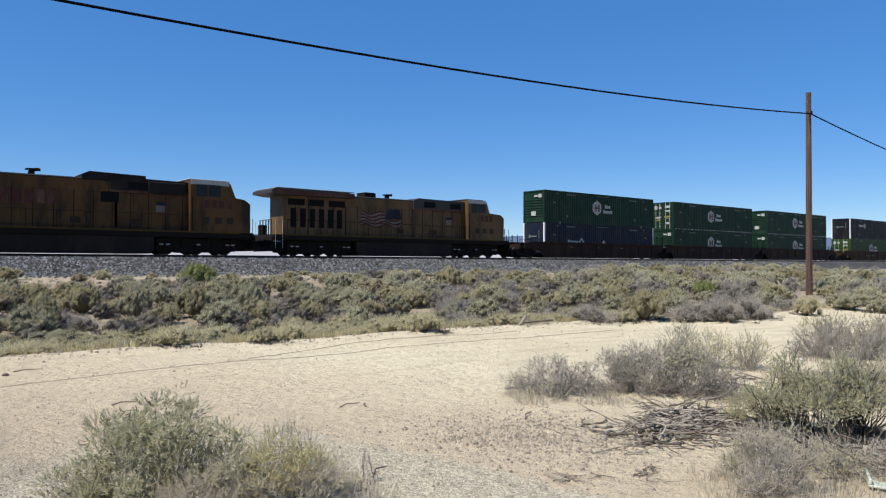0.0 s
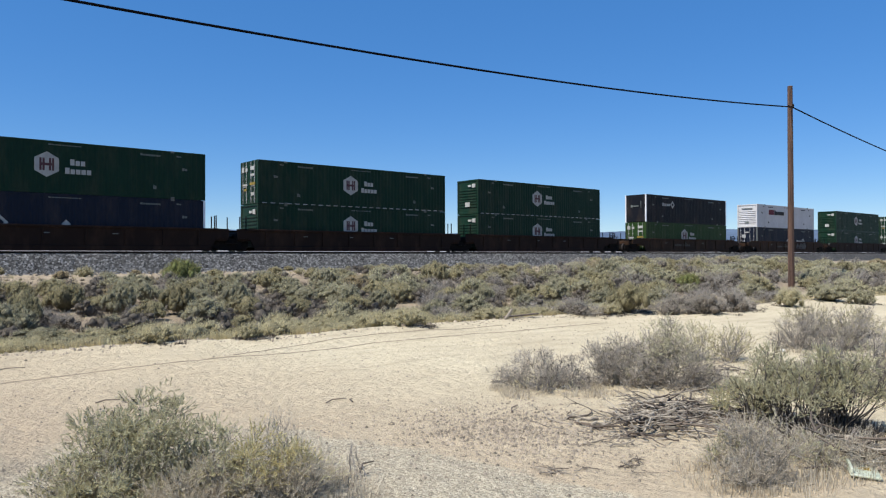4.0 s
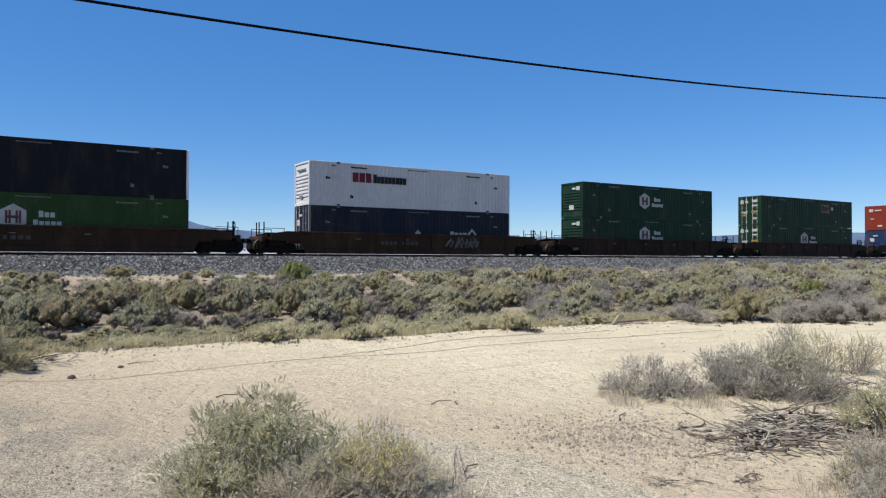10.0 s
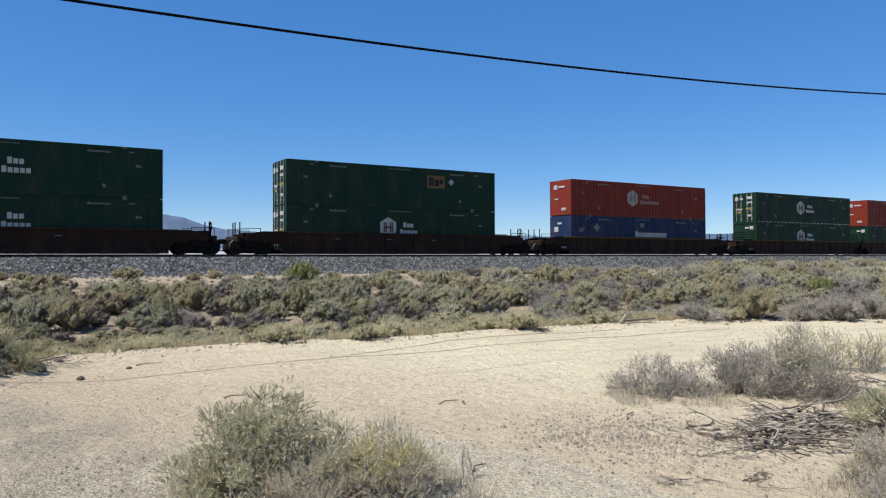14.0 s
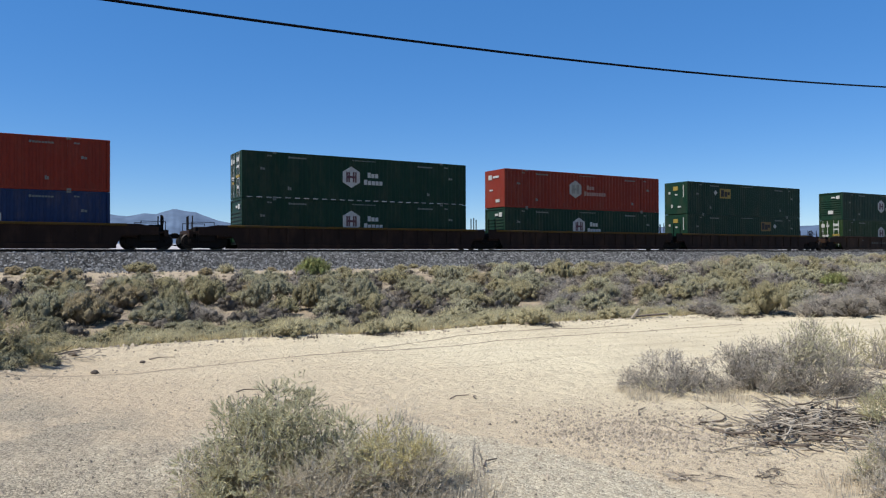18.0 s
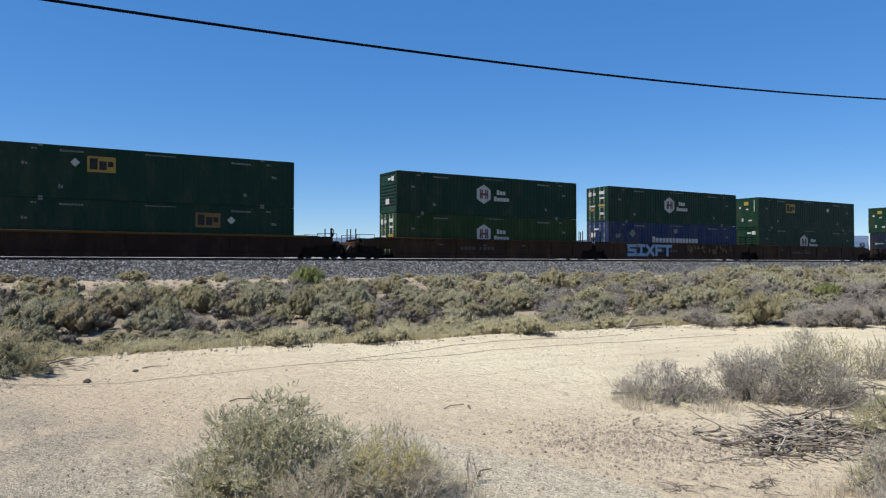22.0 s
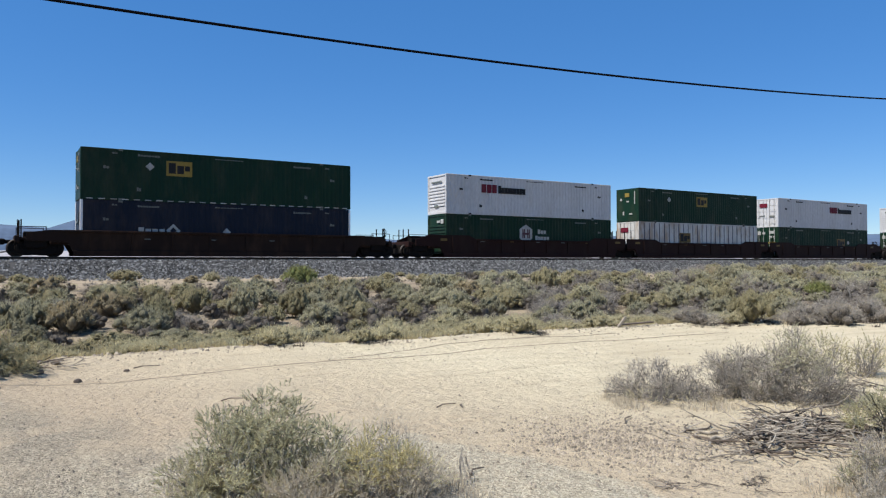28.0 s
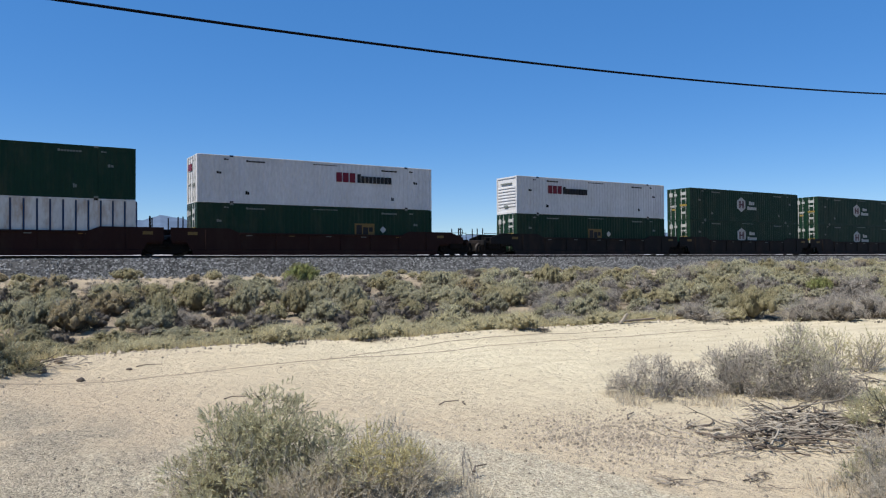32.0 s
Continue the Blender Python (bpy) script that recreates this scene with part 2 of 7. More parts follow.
    "pale_grey": material("pale_dry_leaves", (0.54, 0.475, 0.365), 0.85, 0, (0.43, 0.37, 0.28), 3, 0.6, 20, 0.0, island=0.3, thin=0.42, spec=0.1),
    "pale_twig": material("pale_twigs", (0.35, 0.325, 0.275), 0.9, 0, (0.21, 0.192, 0.162), 3, 0.6, 30, 0.1, island=0.35, spec=0.1),
    "grass": material("dry_yellow_grass", (0.54, 0.45, 0.26), 0.85, 0, (0.40, 0.35, 0.20), 2, 0.7, 20, 0.0, island=0.35, thin=0.4, spec=0.1),
    "stone": material("pale_pebbles", (0.31, 0.258, 0.192), 0.9, 0, (0.16, 0.13, 0.096), 5, 0.7, 40, 0.3, island=0.5),
    "ballast_stone": material("grey_ballast_stone", (0.168, 0.166, 0.163), 0.85, 0, (0.045, 0.045, 0.044), 5, 0.9, 50, 0.4, island=0.95),
    "clod": material("brown_earth_clod", (0.19, 0.14, 0.095), 0.95, 0, (0.12, 0.088, 0.06), 8, 0.7, 40, 0.5),
    "white_stone": material("white_stone", (0.68, 0.66, 0.62), 0.9, bump=0.2),
    "junk_green": material("faded_pale_green_plastic", (0.42, 0.46, 0.34), 0.6, 0, (0.52, 0.52, 0.44), 4, 0.6, 20, 0.1),
    # dark tone that paints the shade inside bare bushes
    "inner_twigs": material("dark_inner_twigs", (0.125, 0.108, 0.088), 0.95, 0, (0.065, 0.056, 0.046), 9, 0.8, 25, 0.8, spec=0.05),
    # the haze of the far air is mixed into this blue
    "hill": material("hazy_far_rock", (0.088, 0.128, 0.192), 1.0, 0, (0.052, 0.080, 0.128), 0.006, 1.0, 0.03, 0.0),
}


def ground_material():
    """Pale sand with gravel patches near the camera, browner earth in the brush, and a pale plain beyond the track."""
    m = bpy.data.materials.new("desert_ground")
    m.use_nodes = True
    n, l = m.node_tree.nodes, m.node_tree.links
    b = n["Principled BSDF"]
    b.inputs["Roughness"].default_value, b.inputs["Specular IOR Level"].default_value = 0.95, 0.1
    co = n.new("ShaderNodeTexCoord")

    def tex(scale, detail=6, rough=0.6):
        t = n.new("ShaderNodeTexNoise")
        t.inputs["Scale"].default_value, t.inputs["Detail"].default_value, t.inputs["Roughness"].default_value = scale, detail, rough
        l.new(co.outputs["Object"], t.inputs["Vector"])
        return t.outputs["Fac"]

    def rng(v, a, c, lo=0.0, hi=1.0):
        r = n.new("ShaderNodeMapRange")
        r.inputs["From Min"].default_value, r.inputs["From Max"].default_value = a, c
        r.inputs["To Min"].default_value, r.inputs["To Max"].default_value = lo, hi
        l.new(v, r.inputs["Value"])
        return r.outputs[0]

    def mix(f, a, c):
        x = n.new("ShaderNodeMix")
        x.data_type = "RGBA"
        l.new(f, x.inputs["Factor"])
        for s, v in (("A", a), ("B", c)):
            if isinstance(v, tuple):
                x.inputs[s].default_value = (*v, 1)
            else:
                l.new(v, x.inputs[s])
        return x.outputs["Result"]

    def math_(op, a, c):
        x = n.new("ShaderNodeMath")
        x.operation = op
        for i, v in enumerate((a, c)):
            if isinstance(v, float):
                x.inputs[i].default_value = v
            else:
                l.new(v, x.inputs[i])
        return x.outputs[0]

    sep = n.new("ShaderNodeSeparateXYZ")
    l.new(co.outputs["Object"], sep.inputs[0])
    big, mid, fine = tex(0.35), tex(2.2, 8), tex(38.0, 4, 0.7)
    stretch = n.new("ShaderNodeMapping")
    stretch.inputs["Scale"].default_value = (0.22, 1.5, 1.0)
    stretch.inputs["Rotation"].default_value = (0, 0, radians(-6))
    l.new(co.outputs["Object"], stretch.inputs["Vector"])
    streak = n.new("ShaderNodeTexNoise")
    streak.inputs["Scale"].default_value, streak.inputs["Detail"].default_value, streak.inputs["Roughness"].default_value = 2.4, 9, 0.68
    l.new(stretch.outputs[0], streak.inputs["Vector"])
    streak = streak.outputs["Fac"]
    sand = mix(rng(big, 0.35, 0.65), (0.625, 0.540, 0.374), (0.560, 0.476, 0.326))
    sand = mix(rng(streak, 0.50, 0.64, 0, 0.46), sand, (0.38, 0.305, 0.205))
    sand = mix(rng(mid, 0.45, 0.75, 0, 0.32), sand, (0.365, 0.30, 0.20))
    sand = mix(rng(fine, 0.54, 0.70, 0, 0.48), sand, (0.28, 0.225, 0.155))
    # gravel: a patch before the feet and one to the left of the lot, with uneven edges
    vor = n.new("ShaderNodeTexVoronoi")
    vor.inputs["Scale"].default_value = 62.0
    l.new(co.outputs["Object"], vor.inputs["Vector"])
    grav = mix(rng(vor.outputs["Color"], 0.15, 0.85), (0.29, 0.248, 0.178), (0.58, 0.51, 0.375))
    wob = rng(mid, 0.3, 0.7, -0.6, 0.6)
    near = math_("ADD", sep.outputs["X"], math_("ADD", math_("MULTIPLY", sep.outputs["Y"], 0.20), math_("MULTIPLY", wob, 0.25)))
    f1 = math_("MULTIPLY", rng(near, 4.72, 4.62), rng(math_("ADD", sep.outputs["Y"], wob), 7.0, 5.8))
    left = math_("ADD", math_("MULTIPLY", sep.outputs["X"], 2.6), math_("ADD", sep.outputs["Y"], wob))
    f2 = rng(left, 11.6, 10.0)
    patchy = rng(tex(1.1), 0.40, 0.56, 0.12, 0.95)
    gf, gl = math_("MULTIPLY", f1, 0.92), math_("MULTIPLY", f2, patchy)
    dark_grav = mix(rng(vor.outputs["Color"], 0.15, 0.85), (0.19, 0.16, 0.115), (0.42, 0.36, 0.265))
    # dirtier sand towards the corner of the ditch
    sand = mix(rng(left, 27.0, 12.0, 0, 0.85), sand, mix(rng(fine, 0.4, 0.7), (0.455, 0.360, 0.248), (0.34, 0.262, 0.178)))
    colour = mix(gl, mix(gf, sand, grav), dark_grav)
    gf = math_("MAXIMUM", gf, gl)
    earth = mix(rng(tex(0.8), 0.35, 0.65), (0.34, 0.27, 0.185), (0.22, 0.175, 0.125))
    edge = math_("ADD", sep.outputs["Y"], rng(mid, 0.3, 0.7, -1.0, 1.0))
    colour = mix(rng(edge, 13.2, 15.6), colour, earth)
    colour = mix(rng(edge, 34.0, 37.0, 0, 0.8), colour, mix(rng(mid, 0.4, 0.65), (0.44, 0.36, 0.255), (0.30, 0.245, 0.18)))
    plain = mix(rng(tex(0.01), 0.35, 0.65), (0.40, 0.37, 0.36), (0.33, 0.32, 0.33))
    colour = mix(rng(sep.outputs["Y"], 50.0, 70.0), colour, plain)
    l.new(colour, b.inputs["Base Color"])
    bp = n.new("ShaderNodeBump")
    bp.inputs["Strength"].default_value, bp.inputs["Distance"].default_value = 0.9, 0.04
    h = math_("ADD", math_("ADD", math_("MULTIPLY", mid, 2.1), math_("MULTIPLY", tex(8.0, 4, 0.55), 1.9)), math_("MULTIPLY", fine, 0.5))
    h = math_("ADD", h, math_("MULTIPLY", math_("MULTIPLY", vor.outputs["Distance"], -0.30), gf))
    h = math_("ADD", h, math_("MULTIPLY", streak, 2.2))
    l.new(h, bp.inputs["Height"]), l.new(bp.outputs[0], b.inputs["Normal"])
    return m


MAT["ground"] = ground_material()


# ---------------------------------------------------------------- mesh tools
class Geo:
    """Gathers the points and faces of one mesh."""

    def __init__(self):
        self.v, self.f = [], []

    def add(self, verts, faces):
        k = len(self.v)
        self.v += [tuple(p) for p in verts]
        self.f += [tuple(i + k for i in q) for q in faces]
        return self

    def box(self, x0, y0, z0, x1, y1, z1, bevel=0.0):
        c = [(a + b) / 2 for a, b in ((x0, x1), (y0, y1), (z0, z1))]
        h = [abs(b - a) / 2 for a, b in ((x0, x1), (y0, y1), (z0, z1))]
        if bevel <= 0:
            vs = [(c[0] + sx * h[0], c[1] + sy * h[1], c[2] + sz * h[2]) for sx in (-1, 1) for sy in (-1, 1) for sz in (-1, 1)]
            return self.add(vs, [(0, 1, 3, 2), (4, 6, 7, 5), (0, 4, 5, 1), (2, 3, 7, 6), (0, 2, 6, 4), (1, 5, 7, 3)])
        b = min(bevel, min(h) * 0.9)
        bm = bmesh.new()
        pts = []
        for sx in (-1, 1):
            for sy in (-1, 1):
                for sz in (-1, 1):
                    for a in range(3):
                        o = [h[i] - (0 if i == a else b) for i in range(3)]
                        pts.append(bm.verts.new((c[0] + sx * o[0], c[1] + sy * o[1], c[2] + sz * o[2])))
        bmesh.ops.convex_hull(bm, input=pts)
        bm.verts.index_update()
        self.add([p.co[:] for p in bm.verts], [[p.index for p in q.verts] for q in bm.faces])
        bm.free()
        return self

    def tube(self, points, r, n=6, r1=None, caps=True):
        pts = [Vector(p) for p in points]
        r1 = r if r1 is None else r1
        vs, fs = [], []
        side = None
        for i, p in enumerate(pts):
            d = (pts[min(i + 1, len(pts) - 1)] - pts[max(i - 1, 0)]).normalized()
            ref = Vector((0, 0, 1)) if abs(d.z) < 0.9 else Vector((1, 0, 0))
            u = d.cross(ref).normalized()
            if side is not None and u.dot(side) < 0:
                u = -u
            side = u
            w = d.cross(u)
            rad = r + (r1 - r) * i / max(1, len(pts) - 1)
            for k in range(n):
                a = 2 * math.pi * k / n
                vs.append(p + u * (math.cos(a) * rad) + w * (math.sin(a) * rad))
        for i in range(len(pts) - 1):
            for k in range(n):
                a, b = i * n + k, i * n + (k + 1) % n
                fs.append((a, b, b + n, a + n))
        if caps:
            fs.append(tuple(range(n)))
            fs.append(tuple((len(pts) - 1) * n + k for k in reversed(range(n))))
        return self.add(vs, fs)

    def prism(self, outline, y0, y1):
        """A plate whose outline lies in the xz plane, from y0 to y1."""
        n = len(outline)
        vs = [(x, y0, z) for x, z in outline] + [(x, y1, z) for x, z in outline]
        fs = [tuple(range(n)), tuple(reversed(range(n, 2 * n)))]
        fs += [(i, i + n, (i + 1) % n + n, (i + 1) % n) for i in range(n)]
        return self.add(vs, fs)

    def mesh(self, name, smooth=False):
        me = bpy.data.meshes.new(name)
        me.from_pydata(self.v, [], self.f)
        bm = bmesh.new()
        bm.from_mesh(me)
        bmesh.ops.recalc_face_normals(bm, faces=bm.faces)
        bm.to_mesh(me)
        bm.free()
        if smooth:
            me.polygons.foreach_set("use_smooth", [True] * len(me.polygons))
        return me


def raw_mesh(name, verts, faces):
    me = bpy.data.meshes.new(name)
    me.from_pydata(verts, [], faces)
    return me


def part(name, geo, mat, parent=None, label="", m=None, smooth=False):
    me = geo.mesh(name, smooth) if isinstance(geo, Geo) else geo
    if not me.materials:
        me.materials.append(MAT[mat])
    ob = new(name, me)
    if parent:
        ob.parent = parent
    if m is not None:
        ob.matrix_basis = m
    return tagged(ob, label)


def box(name, dims, mat, parent=None, bevel=0.0, label=""):
    return part(name, Geo().box(*dims, bevel), mat, parent, label)


def thing(name, label, category, group="", kind=""):
    return tagged(new(name), label, category, group, kind)


# ---------------------------------------------------------------- ground
EDGE_X = (-200, -30, -3, 0, 0.5, 1.1, 3, 5, 7, 9, 11, 14, 19, 22, 26, 30, 60, 300)
EDGE_Y = (8, 8, 9.5, 11.5, 12.7, 13.5, 13.5, 13.2, 12.9, 12.85, 12.95, 12.65, 12.2, 11.2, 11.3, 10.4, 9, 8)


def sand_edge(x):
    return float(np.interp(x, EDGE_X, EDGE_Y)) + 0.18 * noise.noise((x * 0.9, 3.0, 0.0))


def ground_z(x, y):
    """Height of the ground: a flat sandy lot with a low rim, a shallow ditch, a rise to the track, then a plain that climbs slowly."""
    e = sand_edge(x)
    if y < e:
        z = 0.09 * max(0.0, 1 - (e - y) / 1.0) + 0.05 * noise.noise((x * 0.35, y * 0.35, 1.0)) * min(1.0, max(0.0, (y - 1.5)) / 3)
        return z + 0.012 * noise.noise((x * 2.1, y * 2.1, 5.0))
    if y < 42.0:
        z = float(np.interp(y, (e, e + 1.3, e + 4.0, 42.0), (0.09, -0.22, -0.15, 0.80)))
        return z + 0.10 * noise.noise((x * 0.3, y * 0.3, 2.0)) * min(1, (y - e) / 2) * (1 if y < 38 else (42 - y) / 4)
    if y < 50.0:
        return 0.80
    return 0.80 + max(0.0, y - 60.0) * 0.016


def sheet(name, xs, ys, zf):
    vs = [(x, y, zf(x, y)) for y in ys for x in xs]
    n = len(xs)
    fs = [(j * n + i, j * n + i + 1, (j + 1) * n + i + 1, (j + 1) * n + i) for j in range(len(ys) - 1) for i in range(n - 1)]
    me = raw_mesh(name, vs, fs)
    me.polygons.foreach_set("use_smooth", [True] * len(me.polygons))
    return me


def steps(*spans):
    out = []
    for a, b, d in spans:
        out += list(np.arange(a, b, d))
    return [float(v) for v in out] + [float(spans[-1][1])]


tagged(part("ground", sheet("ground", steps((-3500, -400, 300), (-400, -40, 40), (-40, -4, 2), (-4, 32, 0.2), (32, 80, 1.5), (80, 400, 40), (400, 4200, 300)),
                            steps((-300, -20, 40), (-20, 0, 2), (0, 20, 0.2), (20, 44, 0.5), (44, 80, 4), (80, 400, 40), (400, 3600, 200)), ground_z), "ground"),
       "pale sandy desert ground with gravel patches and brown earth", "ground", kind="structure")

# far hills: ridges with foothills, each a solid fold of ground
def ridge(name, dist, base_z, profile, depth, seed, label):
    """profile: (bearing in degrees from the track's normal, height in degrees above the eye's level)."""
    hs, es = zip(*profile)
    bear = np.arange(hs[0], hs[-1], 0.1)
    rows_ = 9
    vs, fs = [], []
    for b in bear:
        top = math.tan(radians(float(np.interp(b, hs, es)) )) * dist
        for j in range(rows_):
            f = j / (rows_ - 1)
            d = dist - depth * (1 - f) if f <= 1 else dist
            g = f ** 1.25
            rough = (noise.fractal((b * 0.55, f * 2.2, seed), 0.9, 2.1, 5)) * 0.085 * top * math.sin(math.pi * min(1, f * 0.98 + 0.02)) ** 0.7
            z = base_z + (top - base_z) * g + rough + (0.012 * top * noise.noise((b * 1.7, 0, seed)) if j == rows_ - 1 else 0)
            vs.append((math.sin(radians(b)) * d, math.cos(radians(b)) * d, z + EYE[2]))
        vs.append((math.sin(radians(b)) * (dist + depth), math.cos(radians(b)) * (dist + depth), 0))
    n = rows_ + 1
    for i in range(len(bear) - 1):
        for j in range(n - 1):
            fs.append((i * n + j, (i + 1) * n + j, (i + 1) * n + j + 1, i * n + j + 1))
    me = raw_mesh(name, vs, fs)
    me.polygons.foreach_set("use_smooth", [True] * len(me.polygons))
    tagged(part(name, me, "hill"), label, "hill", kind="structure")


ridge("backdrop_hill", 3200.0, 30.0, ((-20, 2.2), (-8, 2.6), (-2, 2.9), (0, 2.67), (3.5, 2.45), (5, 3.0), (6.4, 2.95), (7.4, 2.82), (8.6, 3.07), (9.4, 3.02), (10.5, 3.42), (11.3, 3.3), (12.1, 3.19), (13.7, 2.6), (15, 2.35),
      (17, 2.2), (20, 1.9), (24, 2.1), (28, 1.8), (34, 2.0), (40, 1.75), (46, 2.1), (52, 1.8), (58, 2.0), (66, 1.8), (75, 1.7), (100, 1.5)), 700.0, 3.0,
      "desert mountains on the horizon, haze blue in their colour")

# ---------------------------------------------------------------- railway
BALLAST_Z = RAIL_Z - 0.20
prof = ((-4.6, 0.62), (-3.4, 0.95), (-1.95, BALLAST_Z - 0.03), (-1.6, BALLAST_Z), (1.6, BALLAST_Z), (2.0, BALLAST_Z - 0.03), (4.6, 0.62))
xs = steps((-160, -20, 10), (-20, 100, 0.5), (100, 700, 20))


def bed(x, k):
    y, z = prof[k]
    return (x, TRACK_Y + y, z + (0.05 * noise.noise((x * 0.8, k * 3.1, 7.0)) if 0 < k < 6 else 0))


vs = [bed(x, k) for x in xs for k in range(len(prof))]
n = len(prof)
fs = [(i * n + k, (i + 1) * n + k, (i + 1) * n + k + 1, i * n + k + 1) for i in range(len(xs) - 1) for k in range(n - 1)]
MAT["ballast"] = material("grey_ballast", (0.062, 0.061, 0.060), 0.95, 0, (0.024, 0.023, 0.023), 9.0, 1.0, 26.0, 1.0, (0.16, 0.155, 0.15), 0.7, 0.3)
tagged(part("ballast_bed", raw_mesh("ballast_bed", vs, fs), "ballast"), "bank of crushed grey ballast under the track", "ballast", kind="structure")

rng_ = random.Random(11)
g = Geo()
for i in range(26000):
    x = rng_.uniform(-4, 95) if i % 3 else rng_.uniform(2, 45)
    y = rng_.uniform(-4.4, -1.3) if i % 12 else -4.3 - abs(rng_.gauss(0, 0.7))
    z = float(np.interp(y, [p[0] for p in prof], [p[1] for p in prof])) if y > -4.6 else ground_z(x, TRACK_Y + y)
    r = rng_.uniform(0.04, 0.105)
    a = rng_.uniform(0, 6.3)
    c, s_ = math.cos(a) * r, math.sin(a) * r
    h = rng_.uniform(0.5, 1.0) * r
    cx, cy = x, TRACK_Y + y
    g.add([(cx + c, cy + s_, z - 0.02), (cx - s_, cy + c, z - 0.01), (cx - c, cy - s_, z - 0.02), (cx + s_, cy - c, z - 0.01), (cx + c * 0.3, cy, z + h), (cx - c * 0.4, cy + s_ * 0.3, z + h * 0.8)],
          [(0, 1, 4), (1, 5, 4), (1, 2, 5), (2, 3, 5), (3, 4, 5), (3, 0, 4)])
tagged(part("ballast_stones", raw_mesh("ballast_stones", g.v, g.f), "ballast_stone"), "loose grey ballast stones on the bank", "ballast", kind="stuff")

for side in (-1, 1):
    y = TRACK_Y + side * 0.755
    rail = thing("rail", "steel running rail, polished on top, on concrete sleepers", "rail", "rails of the track", "structure")
    part("foot", Geo().box(-160, y - 0.070, RAIL_Z - 0.172, 700, y + 0.070, RAIL_Z - 0.150), "rail", rail)
    part("web", Geo().box(-160, y - 0.010, RAIL_Z - 0.150, 700, y + 0.010, RAIL_Z - 0.040), "rail", rail)
    part("head", Geo().box(-160, y - 0.036, RAIL_Z - 0.040, 700, y + 0.036, RAIL_Z - 0.004), "rail", rail)
    part("running_surface", Geo().box(-160, y - 0.030, RAIL_Z - 0.0035, 700, y + 0.030, RAIL_Z), "rail_head", rail, "polished rail head")
sl = Geo().box(-0.12, -1.3, -0.16, 0.12, 1.3, 0.02, 0.03).mesh("sleeper")
sl.materials.append(MAT["sleeper"])
track = thing("track_bed", "concrete sleepers half sunk in the ballast", "track", kind="structure")
for i in range(150):
    part("sleeper", sl, "sleeper", track, m=pose(-8 + i * 0.62, TRACK_Y, BALLAST_Z))

# ---------------------------------------------------------------- train: parts shared by the cars
MOVING = []          # (thing, x at the start)
WHEELS = {"front": [], "rear": [], "engine": []}
LOAD = 16.15         # length of a container
TIER = 2.90          # height of a container


def wheel_mesh(r):
    g = Geo()
    for sy in (-1, 1):
        prof_ = ((0.0, 0.09), (0.30 * r, 0.085), (0.42 * r, 0.03), (0.80 * r, 0.025), (0.84 * r, 0.07), (r, 0.065), (r, -0.05), (1.06 * r, -0.065), (1.06 * r, -0.09), (0.8 * r, -0.08), (0.3 * r, -0.07))
        k = 20
        vs = [(math.cos(2 * math.pi * i / k) * rr, sy * (0.755 + w), math.sin(2 * math.pi * i / k) * rr) for rr, w in prof_[1:] for i in range(k)]
        m_ = len(prof_) - 1
        fs_ = [(j * k + i, j * k + (i + 1) % k, (j + 1) * k + (i + 1) % k, (j + 1) * k + i) for j in range(m_ - 1) for i in range(k)]
        fs_ += [tuple(range(k)), tuple((m_ - 1) * k + i for i in range(k))]
        g.add(vs, fs_)
        for a in range(3):
            c, s_ = math.cos(a * 2.1) * 0.075, math.sin(a * 2.1) * 0.075
            g.box(c - 0.02, sy * 0.84, s_ - 0.02, c + 0.02, sy * 0.87, s_ + 0.02)
    g.tube([(0, -0.9, 0), (0, 0.9, 0)], 0.08, 8)
    return g.mesh("wheelset", True)


CAR_R, ENGINE_R = 0.46, 0.53
car_wheels = wheel_mesh(CAR_R)
car_wheels.materials.append(MAT["wheel"])
engine_wheels = wheel_mesh(ENGINE_R)
engine_wheels.materials.append(MAT["wheel"])


def sideframe_mesh(base, r, deep=0.0):
    b = base / 2
    o = [(-b - 0.34, r - 0.16), (-b - 0.36, r + 0.16), (-b - 0.1, r + 0.28), (-0.42, r + 0.36), (0.42, r + 0.36), (b + 0.1, r + 0.28), (b + 0.36, r + 0.16),
         (b + 0.34, r - 0.16), (b + 0.10, r - 0.26), (0.52, r - 0.37 - deep), (-0.52, r - 0.37 - deep), (-b - 0.10, r - 0.26)]
    return o


frame_meshes = {}


